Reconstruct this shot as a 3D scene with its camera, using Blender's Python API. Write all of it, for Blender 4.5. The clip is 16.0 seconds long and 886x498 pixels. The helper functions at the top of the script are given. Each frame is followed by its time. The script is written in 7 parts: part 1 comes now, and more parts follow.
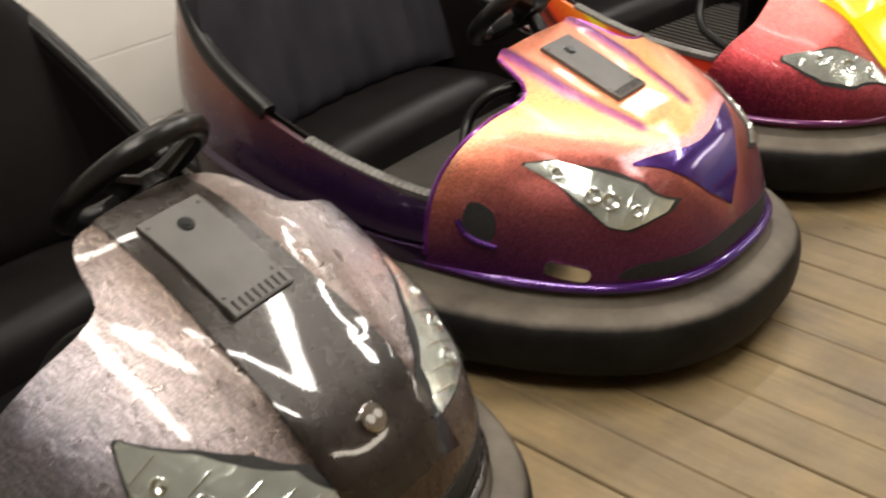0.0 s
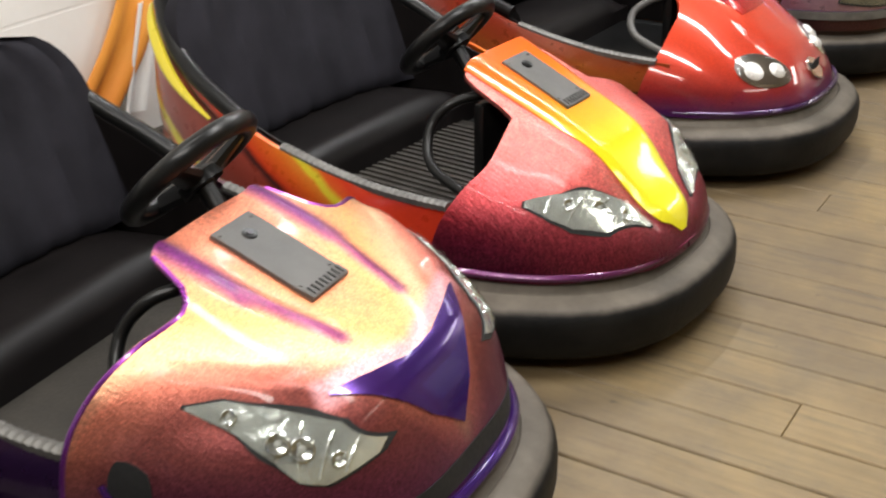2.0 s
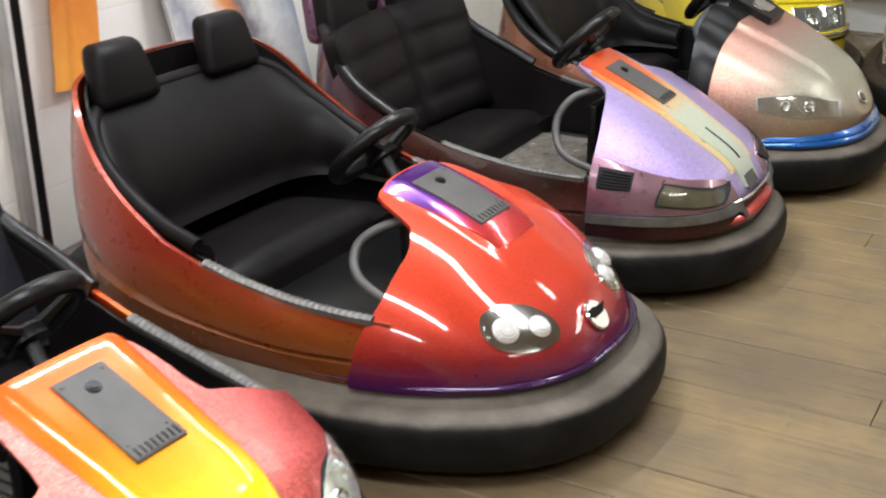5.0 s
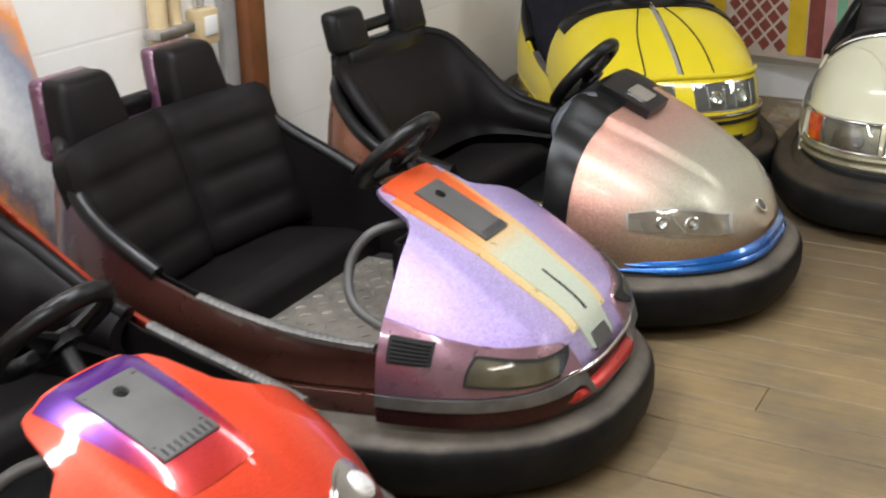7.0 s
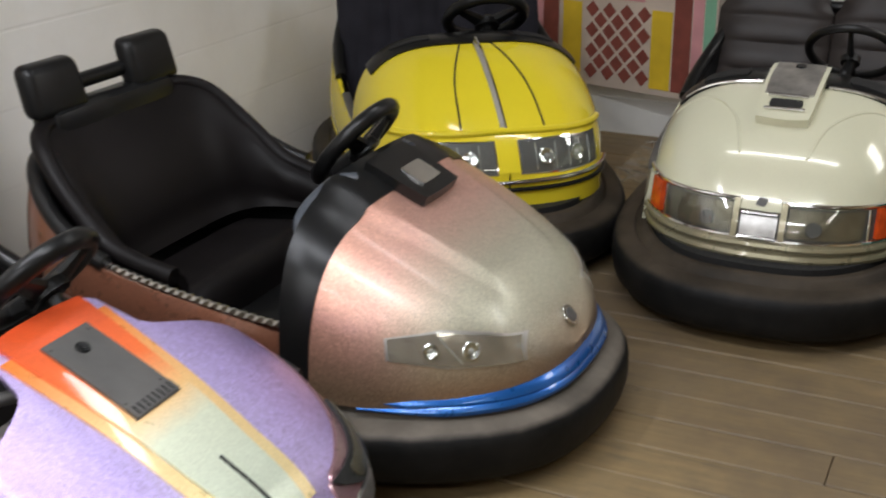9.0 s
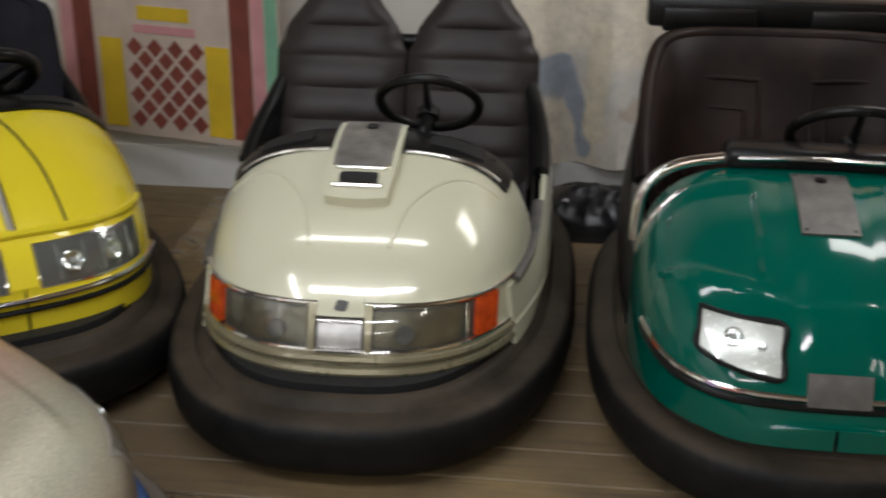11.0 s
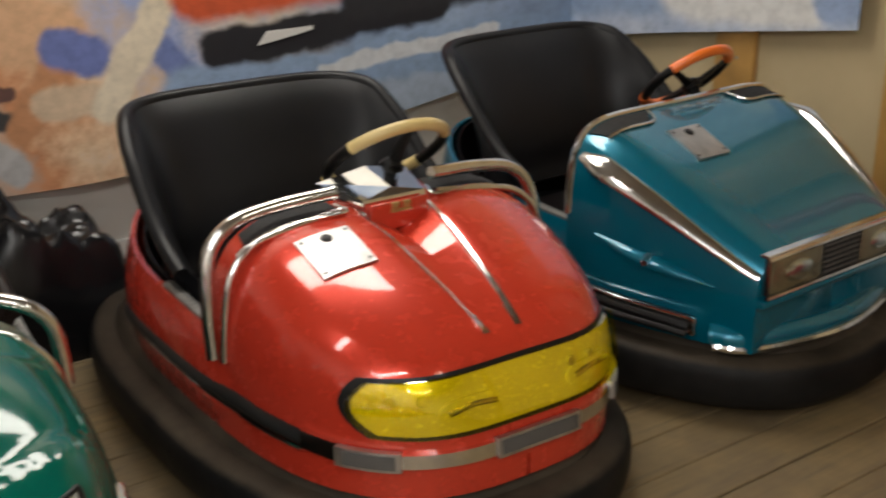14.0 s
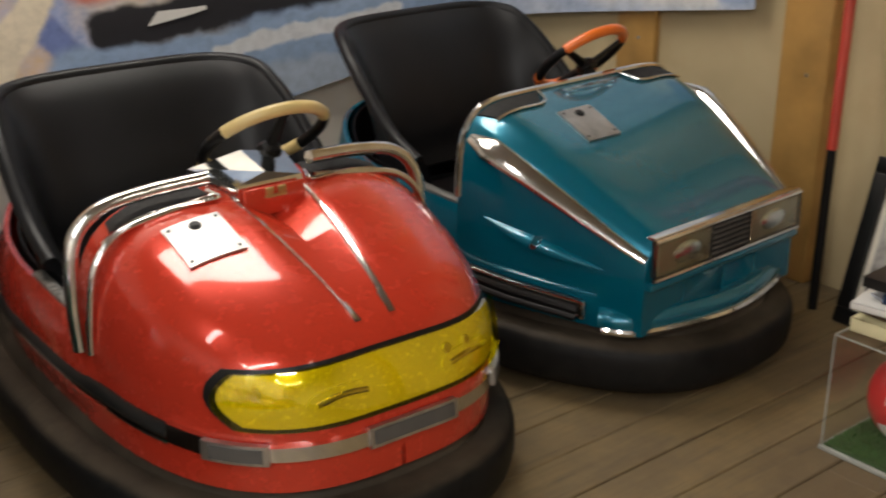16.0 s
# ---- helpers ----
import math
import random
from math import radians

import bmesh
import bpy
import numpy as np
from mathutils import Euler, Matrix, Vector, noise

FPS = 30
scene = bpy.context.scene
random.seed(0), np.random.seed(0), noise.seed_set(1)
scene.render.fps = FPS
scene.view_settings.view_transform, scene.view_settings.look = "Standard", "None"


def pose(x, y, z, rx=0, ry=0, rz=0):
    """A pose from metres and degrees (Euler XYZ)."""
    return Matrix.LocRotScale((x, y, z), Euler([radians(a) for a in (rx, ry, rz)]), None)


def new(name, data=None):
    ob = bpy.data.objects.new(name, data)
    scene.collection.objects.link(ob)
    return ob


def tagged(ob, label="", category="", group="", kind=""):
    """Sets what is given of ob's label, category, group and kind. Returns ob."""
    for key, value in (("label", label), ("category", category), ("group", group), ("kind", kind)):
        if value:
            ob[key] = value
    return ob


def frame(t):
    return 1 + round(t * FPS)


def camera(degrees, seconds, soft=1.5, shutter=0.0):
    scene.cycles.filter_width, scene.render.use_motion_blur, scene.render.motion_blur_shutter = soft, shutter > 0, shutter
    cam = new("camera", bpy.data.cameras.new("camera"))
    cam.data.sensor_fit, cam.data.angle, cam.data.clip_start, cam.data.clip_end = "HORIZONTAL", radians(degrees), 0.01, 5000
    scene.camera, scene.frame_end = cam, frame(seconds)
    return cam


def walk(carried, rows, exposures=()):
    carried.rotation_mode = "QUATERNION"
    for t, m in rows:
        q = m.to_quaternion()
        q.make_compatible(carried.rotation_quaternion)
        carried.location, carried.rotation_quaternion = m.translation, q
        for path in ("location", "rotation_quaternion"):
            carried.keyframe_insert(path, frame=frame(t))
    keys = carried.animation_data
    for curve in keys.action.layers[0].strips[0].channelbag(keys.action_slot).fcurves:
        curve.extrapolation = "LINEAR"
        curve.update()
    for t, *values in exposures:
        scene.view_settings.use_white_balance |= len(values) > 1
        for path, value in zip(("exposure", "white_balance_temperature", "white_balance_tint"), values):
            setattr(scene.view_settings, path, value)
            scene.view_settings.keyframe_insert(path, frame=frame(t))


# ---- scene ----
cam = camera(39.7, 16.0, soft=2.0, shutter=0.4)

# seconds, place, yaw, pitch, roll
PATH_ROWS = [
    (0, 0.513, 0.616, 1.409, 42.64, -28.75, -1.53),
    (0.5, 0.396, 0.735, 1.407, 37.27, -28.38, -0.43),
    (1, 0.342, 0.891, 1.426, 34.66, -28.07, -0.13),
    (1.5, 0.325, 1.059, 1.409, 33.54, -27.08, -1.00),
    (2, 0.284, 1.236, 1.397, 31.99, -26.36, -0.68),
    (2.5, 0.249, 1.407, 1.419, 30.37, -25.87, 0.51),
    (3, 0.267, 1.579, 1.433, 30.09, -24.67, 0.79),
    (3.5, 0.312, 1.793, 1.456, 30.94, -23.97, 0.43),
    (4, 0.312, 2.006, 1.442, 30.84, -22.91, 0.17),
    (6.5, 0.343, 3.172, 1.418, 29.49, -21.23, -1.86),
    (7, 0.308, 3.433, 1.426, 28.83, -20.72, -1.15),
    (7.5, 0.319, 3.692, 1.445, 28.84, -21.03, -0.57),
    (8, 0.329, 3.925, 1.437, 28.23, -21.47, -0.97),
    (10.5, 0.287, 5.001, 1.414, 13.50, -20.79, 0.82),
    (11, 0.263, 5.161, 1.465, 6.49, -22.04, 0.46),
    (11.5, 0.267, 5.310, 1.471, -0.53, -22.60, 0.32),
    (12, 0.359, 5.448, 1.454, -6.21, -22.78, -0.32),
    (12.5, 0.442, 5.536, 1.426, -12.35, -22.35, -1.25),
    (13, 0.494, 5.648, 1.430, -19.73, -22.06, -1.15),
    (13.5, 0.516, 5.752, 1.429, -28.16, -21.02, -0.75),
    (14, 0.538, 5.813, 1.431, -36.61, -20.37, -0.17),
    (14.5, 0.580, 5.810, 1.437, -42.35, -20.19, 0.15),
    (15, 0.619, 5.801, 1.441, -45.35, -20.46, 0.48),
    (15.5, 0.646, 5.798, 1.428, -44.88, -20.86, 0.66),
    (16, 0.681, 5.772, 1.421, -39.38, -21.28, 0.22),
]
walk(cam, [(t, pose(x, y, z, 90 + p, 0, w) @ pose(0, 0, 0, 0, 0, r)) for t, x, y, z, w, p, r in PATH_ROWS],
     exposures=((0, 0.18, 6700, 10), (1.5, 0.28, 6300, 9), (3, 0.12, 6000, 9), (6.5, 0.38, 5900, 9), (8, -0.04, 5900, 10), (10.5, -0.12, 5800, 10), (11.5, -0.3, 6000, 10), (13, 0.0, 6200, 9), (15, 0.14, 6400, 10), (16, 0.14, 6400, 10)))

# ---- light ----
world = bpy.data.worlds.new("world")
scene.world = world
world.use_nodes = True
world.node_tree.nodes["Background"].inputs[0].default_value = (0.9, 0.85, 0.75, 1)
world.node_tree.nodes["Background"].inputs[1].default_value = 0.0

CEIL = 2.75
TUBE_AND_FILL_LIGHTS = [  # x, y, turn, watts, colour, width, length
    (-0.25, 1.2, 90, 50, (1.0, 0.94, 0.85), 0.18, 1.8),
    (-0.25, 3.4, 90, 50, (1.0, 0.96, 0.90), 0.18, 1.8),
    (-0.25, 5.6, 90, 38, (1.0, 0.97, 0.93), 0.18, 1.8),
    (-0.35, 7.5, 90, 13, (1.0, 0.96, 0.90), 0.14, 1.6),
    # added fill: these two only brighten the west wall and seats
    (-1.55, 2.0, 0, 20, (1.0, 0.94, 0.86), 0.12, 1.5),
    (-1.55, 5.2, 0, 36, (1.0, 0.97, 0.94), 0.12, 1.5),
    (2.05, 8.62, 90, 36, (1.0, 0.93, 0.83), 0.50, 1.7),
    # added fill for the car fronts at the east end
    (2.20, 4.4, 0, 13, (1.0, 0.90, 0.76), 0.24, 1.5),
]
for lx, ly, turn, watts, colour, wide, long in TUBE_AND_FILL_LIGHTS:
    lamp = bpy.data.lights.new("tube_lamp", "AREA")
    lamp.shape, lamp.size, lamp.size_y, lamp.energy, lamp.color = "RECTANGLE", wide, long, watts, colour
    ob = new("tube_lamp", lamp)
    ob.matrix_world = pose(lx, ly, CEIL - 0.115, 0, 0, turn)

# ---- materials ----
def nodes_of(name):
    m = bpy.data.materials.new(name)
    m.use_nodes = True
    nt = m.node_tree
    return m, nt, nt.nodes["Principled BSDF"], lambda kind: nt.nodes.new("ShaderNode" + kind), nt.links.new


def rgb(c):
    return (*c, 1.0)


def ramp_of(make, stops, constant=False):
    r = make("ValToRGB")
    if constant:
        r.color_ramp.interpolation = "CONSTANT"
    els = r.color_ramp.elements
    while len(els) < len(stops):
        els.new(0.5)
    for e, (p, c) in zip(els, stops):
        e.position, e.color = p, rgb(c)
    return r


def coords(make, link, scale=(1, 1, 1), which="Object"):
    tc, mp = make("TexCoord"), make("Mapping")
    mp.inputs["Scale"].default_value = scale
    link(tc.outputs[which], mp.inputs["Vector"])
    return mp.outputs["Vector"]


def noise_of(make, link, vec, scale, detail=4.0, rough=0.55):
    n = make("TexNoise")
    n.inputs["Scale"].default_value, n.inputs["Detail"].default_value, n.inputs["Roughness"].default_value = scale, detail, rough
    link(vec, n.inputs["Vector"])
    return n.outputs["Fac"]


def math_of(make, link, op, a, b=None):
    n = make("Math")
    n.operation = op
    for k, v in enumerate((a, b)):
        if v is None:
            continue
        if isinstance(v, (int, float)):
            n.inputs[k].default_value = v
        else:
            link(v, n.inputs[k])
    return n.outputs[0]


def mix_of(make, link, fac, a, b, mode="MIX"):
    n = make("Mix")
    n.data_type, n.blend_type = "RGBA", mode
    for sock, v in ((n.inputs[0], fac), (n.inputs[6], a), (n.inputs[7], b)):
        if isinstance(v, (int, float)):
            sock.default_value = v
        elif isinstance(v, tuple):
            sock.default_value = rgb(v)
        else:
            link(v, sock)
    return n.outputs[2]


def bump_of(make, link, b, height, strength=0.2, dist=0.002):
    n = make("Bump")
    n.inputs["Strength"].default_value, n.inputs["Distance"].default_value = strength, dist
    link(height, n.inputs["Height"])
    link(n.outputs[0], b.inputs["Normal"])


def stroke_on(make, link, vec, a, b, half, col, tint, soft=0.9):
    """Colour sprayed along the line from a to b, fading out about half metres away."""
    d = [q - p for p, q in zip(a, b)]
    ll = sum(k * k for k in d) or 1e-6
    sub = make("VectorMath")
    sub.operation = "SUBTRACT"
    link(vec, sub.inputs[0])
    sub.inputs[1].default_value = a
    dot = make("VectorMath")
    dot.operation = "DOT_PRODUCT"
    link(sub.outputs[0], dot.inputs[0])
    dot.inputs[1].default_value = [k / ll for k in d]
    t = make("Clamp")
    link(dot.outputs["Value"], t.inputs[0])
    sc = make("VectorMath")
    sc.operation = "SCALE"
    sc.inputs[0].default_value = d
    link(t.outputs[0], sc.inputs["Scale"])
    dist = make("VectorMath")
    dist.operation = "DISTANCE"
    link(sub.outputs[0], dist.inputs[0])
    link(sc.outputs[0], dist.inputs[1])
    mr = make("MapRange")
    mr.interpolation_type = "SMOOTHSTEP"
    mr.inputs[1].default_value, mr.inputs[2].default_value = half * (1 - soft / 2), half * (1 + soft / 2)
    mr.inputs[3].default_value, mr.inputs[4].default_value = 1.0, 0.0
    link(dist.outputs["Value"], mr.inputs[0])
    return mix_of(make, link, mr.outputs[0], col, tint)


def plain(name, colour, rough=0.5, metal=0.0, vary=0.25, scale=9.0, bump=0.15, coat=0.0, dirt=None, fine=120.0, spec=0.5):
    """A surface of one stuff: colour with blotches, grain and uneven gloss."""
    m, nt, b, make, link = nodes_of(name)
    vec = coords(make, link)
    big, small = noise_of(make, link, vec, scale), noise_of(make, link, vec, fine, 2.0)
    dark = tuple(c * (1 - vary) for c in colour)
    light = tuple(min(1, c * (1 + vary * 0.6)) for c in colour)
    r = ramp_of(make, [(0.3, dark), (0.7, light)])
    link(big, r.inputs[0])
    col = r.outputs[0]
    if dirt:
        stain = ramp_of(make, [(0.52, (0, 0, 0)), (0.72, (1, 1, 1))])
        link(noise_of(make, link, vec, scale * 0.55, 6.0, 0.65), stain.inputs[0])
        col = mix_of(make, link, stain.outputs[0], col, dirt)
    link(col, b.inputs["Base Color"])
    rr = make("MapRange")
    rr.inputs[3].default_value, rr.inputs[4].default_value = max(0.02, rough * 0.75), min(1, rough * 1.3)
    link(small, rr.inputs[0])
    link(rr.outputs[0], b.inputs["Roughness"])
    b.inputs["Metallic"].default_value = metal
    b.inputs["Specular IOR Level"].default_value = spec
    b.inputs["Coat Weight"].default_value = coat
    b.inputs["Coat Roughness"].default_value = 0.06
    if bump:
        bump_of(make, link, b, small, bump, 0.0015)
    return m


def paint(name, stops, along=(0, 1, 0), mirror=True, start=0.0, span=0.5, wobble=0.04, flake=0.5, scratch=0.0, metal=0.55, rough=0.28, turn=0.6, low=None, lines=(), coat=0.8, grain=1.0):
    """Glossy metal-flake paint, sprayed in bands of colour along a direction of the car."""
    m, nt, b, make, link = nodes_of(name)
    vec = coords(make, link)
    sep = make("SeparateXYZ")
    link(vec, sep.inputs[0])
    y = math_of(make, link, "ABSOLUTE", sep.outputs[1]) if mirror else sep.outputs[1]
    v = math_of(make, link, "MULTIPLY", sep.outputs[0], along[0])
    v = math_of(make, link, "ADD", v, math_of(make, link, "MULTIPLY", y, along[1]))
    v = math_of(make, link, "ADD", v, math_of(make, link, "MULTIPLY", sep.outputs[2], along[2]))
    n = noise_of(make, link, vec, 14.0, 5.0, 0.6)
    v = math_of(make, link, "ADD", v, math_of(make, link, "MULTIPLY", math_of(make, link, "SUBTRACT", n, 0.5), wobble * 2))
    v = math_of(make, link, "DIVIDE", math_of(make, link, "SUBTRACT", v, start), span)
    r = ramp_of(make, stops)
    link(v, r.inputs[0])
    col = r.outputs[0]
    if low:
        # sprayed darker round the hem of the shell
        lo = ramp_of(make, [(low[0], (1, 1, 1)), (low[1], (0, 0, 0))])
        link(math_of(make, link, "ADD", sep.outputs[2], math_of(make, link, "MULTIPLY", math_of(make, link, "SUBTRACT", n, 0.5), 0.03)), lo.inputs[0])
        col = mix_of(make, link, lo.outputs[0], col, low[2])
    for x0, y0, x1, y1, half, tint in lines:
        # a soft sprayed stroke from one point of the plan to another, on both sides
        flat = make("CombineXYZ")
        link(math_of(make, link, "ADD", sep.outputs[0], math_of(make, link, "MULTIPLY", math_of(make, link, "SUBTRACT", n, 0.5), 0.02)), flat.inputs[0])
        link(math_of(make, link, "ABSOLUTE", sep.outputs[1]), flat.inputs[1])
        col = stroke_on(make, link, flat.outputs[0], (x0, y0, 0), (x1, y1, 0), half, col, tint, 1.7)
    vor = make("TexVoronoi")
    vor.inputs["Scale"].default_value = 420.0
    link(vec, vor.inputs["Vector"])
    fl = make("RGBToBW")
    link(vor.outputs["Color"], fl.inputs[0])
    fr = ramp_of(make, [(0.0, (1 - flake * 0.55,) * 3), (1.0, (1 + flake * 0.25,) * 3)])
    link(fl.outputs[0], fr.inputs[0])
    col = mix_of(make, link, 1.0, col, fr.outputs[0], "MULTIPLY")
    link(col, b.inputs["Base Color"])
    b.inputs["Metallic"].default_value = metal
    b.inputs["Specular IOR Level"].default_value = 0.15 if metal < 0.3 else 0.5
    b.inputs["Coat Weight"].default_value = coat
    b.inputs["Coat Roughness"].default_value = 0.05
    rr = make("MapRange")
    rr.inputs[3].default_value, rr.inputs[4].default_value = rough * 0.75, rough * 1.35
    link(noise_of(make, link, vec, 30.0, 4.0), rr.inputs[0])
    link(rr.outputs[0], b.inputs["Roughness"])
    if scratch:
        mp = make("Mapping")
        mp.inputs["Rotation"].default_value = (0, 0, turn)
        mp.inputs["Scale"].default_value = (55 / grain, 620 / grain, 120 / grain)
        link(vec, mp.inputs["Vector"])
        h = noise_of(make, link, mp.outputs[0], 1.0, 3.0, 0.6)
        bump_of(make, link, b, h, scratch, 0.004)
        # sparkle along the scratches, put into the base colour besides the relief
        glint = ramp_of(make, [(0.30, (1 - scratch * 0.6,) * 3), (0.5, (1, 1, 1)), (0.68, (1 + scratch * 0.9,) * 3)])
        link(h, glint.inputs[0])
        link(mix_of(make, link, 1.0, col, glint.outputs[0], "MULTIPLY"), b.inputs["Base Color"])
    else:
        bump_of(make, link, b, noise_of(make, link, vec, 160.0, 2.0), 0.06, 0.001)
    return m


def glass(name, colour=(0.95, 0.97, 0.97), rough=0.02, ripple=0.0):
    m, nt, b, make, link = nodes_of(name)
    b.inputs["Base Color"].default_value = rgb(colour)
    b.inputs["Roughness"].default_value = rough
    b.inputs["Transmission Weight"].default_value = 1.0
    b.inputs["IOR"].default_value = 1.3
    if ripple:
        w = make("TexWave")
        w.inputs["Scale"].default_value = 60.0
        link(coords(make, link), w.inputs["Vector"])
        bump_of(make, link, b, w.outputs["Fac"], ripple, 0.002)
    return m


def cover(name, colour=(1, 1, 1), gloss=0.06, rough=0.03):
    """Thin clear plastic or glass: see-through with a faint mirror gloss."""
    m, nt, b, make, link = nodes_of(name)
    tr, gl, mx = make("BsdfTransparent"), make("BsdfGlossy"), make("MixShader")
    tr.inputs[0].default_value = rgb(colour)
    gl.inputs["Roughness"].default_value = rough
    mx.inputs[0].default_value = gloss
    link(tr.outputs[0], mx.inputs[1])
    link(gl.outputs[0], mx.inputs[2])
    link(mx.outputs[0], nt.nodes["Material Output"].inputs["Surface"])
    return m


def bumper_rubber(name="bumper_rubber", lo=(0.062, 0.054, 0.044), hi=(0.185, 0.160, 0.130)):
    """Black tyre rubber, with grey dust trodden into the flat top of the ring."""
    m, nt, b, make, link = nodes_of(name)
    vec = coords(make, link)
    sep = make("SeparateXYZ")
    link(vec, sep.inputs[0])
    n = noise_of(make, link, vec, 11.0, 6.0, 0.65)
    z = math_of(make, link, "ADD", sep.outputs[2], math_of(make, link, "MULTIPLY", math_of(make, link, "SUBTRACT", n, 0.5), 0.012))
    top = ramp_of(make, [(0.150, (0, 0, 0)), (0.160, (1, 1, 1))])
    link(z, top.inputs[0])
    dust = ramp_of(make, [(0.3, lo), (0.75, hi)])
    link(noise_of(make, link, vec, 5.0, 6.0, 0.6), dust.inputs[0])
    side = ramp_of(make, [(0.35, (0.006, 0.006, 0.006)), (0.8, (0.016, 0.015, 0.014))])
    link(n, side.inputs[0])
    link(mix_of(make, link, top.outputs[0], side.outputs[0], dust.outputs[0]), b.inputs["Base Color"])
    b.inputs["Roughness"].default_value = 0.52
    b.inputs["Specular IOR Level"].default_value = 0.14
    bump_of(make, link, b, noise_of(make, link, vec, 60.0, 5.0, 0.7), 0.45, 0.003)
    return m


M = {}
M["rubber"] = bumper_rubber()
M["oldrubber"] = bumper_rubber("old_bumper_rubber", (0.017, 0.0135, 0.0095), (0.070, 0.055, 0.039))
M["oldvinyl"] = plain("worn_black_vinyl", (0.009, 0.009, 0.010), 0.36, vary=0.3, scale=5, bump=0.15, fine=260, spec=0.24)
M["black"] = plain("black_moulded_plastic", (0.007, 0.007, 0.007), 0.30, vary=0.3, scale=6, bump=0.12, fine=260, spec=0.28)
M["vinyl"] = plain("black_seat_vinyl", (0.0075, 0.0062, 0.0062), 0.40, vary=0.4, scale=5, bump=0.12, fine=260, spec=0.14)
M["cloth"] = plain("charcoal_seat_cloth", (0.020, 0.019, 0.024), 0.75, vary=0.3, scale=8, bump=0.5, fine=330, spec=0.1)
M["greyseat"] = plain("worn_grey_brown_seat_vinyl", (0.030, 0.024, 0.022), 0.42, vary=0.3, scale=7, bump=0.3, fine=260, spec=0.3)
M["brownseat"] = plain("worn_dark_brown_seat_shell", (0.016, 0.010, 0.008), 0.42, vary=0.6, scale=5, bump=0.3, dirt=(0.034, 0.020, 0.015), spec=0.14)
M["chrome"] = plain("chrome", (0.78, 0.77, 0.75), 0.12, 1.0, vary=0.15, scale=14, bump=0.05)
M["steel"] = plain("dull_steel", (0.56, 0.55, 0.53), 0.42, 1.0, vary=0.3, scale=18, bump=0.15)
M["sill"] = plain("dull_ribbed_sill_metal", (0.15, 0.145, 0.135), 0.5, 0.6, vary=0.3, scale=18, bump=0.15)
M["plate"] = plain("dark_grey_token_plate", (0.088, 0.084, 0.079), 0.5, 0.15, vary=0.2, scale=12, bump=0.2, fine=300)
M["bulb"] = plain("lamp_reflector", (0.80, 0.81, 0.82), 0.18, 1.0, vary=0.1, scale=30, bump=0.05)
M["lampbed"] = plain("silvered_lamp_bed", (0.84, 0.86, 0.85), 0.14, 0.75, vary=0.25, scale=14, bump=1.0, fine=40)
M["whitebed"] = plain("white_lamp_bed", (0.72, 0.71, 0.68), 0.25, 0.3, vary=0.1, scale=9, bump=0.05)
M["bronzebed"] = plain("bronze_lamp_bed", (0.34, 0.27, 0.17), 0.22, 0.6, vary=0.3, scale=14, bump=0.5, fine=30)
M["palebed"] = plain("pale_smoky_lamp_bed", (0.36, 0.31, 0.26), 0.2, 0.5, vary=0.3, scale=16, bump=0.4, fine=40)
M["smokebed"] = plain("smoked_lamp_bed", (0.15, 0.13, 0.09), 0.3, 0.5, vary=0.4, scale=20, bump=0.1)
M["lens"] = cover("clear_lamp_lens", (0.95, 0.97, 0.95))
M["lens_y"] = cover("yellow_lamp_lens", (1.0, 0.90, 0.015), 0.07)
M["lens_o"] = plain("amber_lamp_lens", (0.62, 0.075, 0.008), 0.12, 0.0, vary=0.3, scale=40, coat=1.0)
M["footmat"] = plain("grooved_brown_rubber_mat", (0.030, 0.026, 0.021), 0.55, vary=0.3, scale=9, bump=0.3)
M["tread"] = plain("worn_tread_plate", (0.26, 0.235, 0.20), 0.45, 0.5, vary=0.3, scale=14, bump=0.2)
M["dark"] = plain("dark_recess", (0.008, 0.008, 0.008), 0.7, vary=0.2, bump=0.0)
def brick_paint():
    """Thick white paint over brickwork: the courses show only as relief."""
    m, nt, b, make, link = nodes_of("white_painted_brick")
    vec = coords(make, link)
    mp = make("Mapping")
    mp.inputs["Rotation"].default_value = (radians(90), 0, radians(90))
    link(vec, mp.inputs["Vector"])
    bt = make("TexBrick")
    bt.inputs["Scale"].default_value = 1.0
    bt.inputs["Brick Width"].default_value, bt.inputs["Row Height"].default_value, bt.inputs["Mortar Size"].default_value = 0.22, 0.065, 0.006
    bt.inputs["Mortar Smooth"].default_value = 0.6
    link(mp.outputs[0], bt.inputs["Vector"])
    r = ramp_of(make, [(0.3, (0.76, 0.73, 0.67)), (0.7, (0.86, 0.84, 0.80))])
    link(noise_of(make, link, vec, 2.2, 6.0, 0.6), r.inputs[0])
    link(mix_of(make, link, math_of(make, link, "MULTIPLY", bt.outputs["Fac"], 0.06), r.outputs[0], (0.45, 0.42, 0.37)), b.inputs["Base Color"])
    b.inputs["Roughness"].default_value = 0.5
    h = math_of(make, link, "ADD", math_of(make, link, "MULTIPLY", bt.outputs["Fac"], -1.0), math_of(make, link, "MULTIPLY", noise_of(make, link, vec, 40.0), 0.5))
    bump_of(make, link, b, h, 0.22, 0.003)
    return m


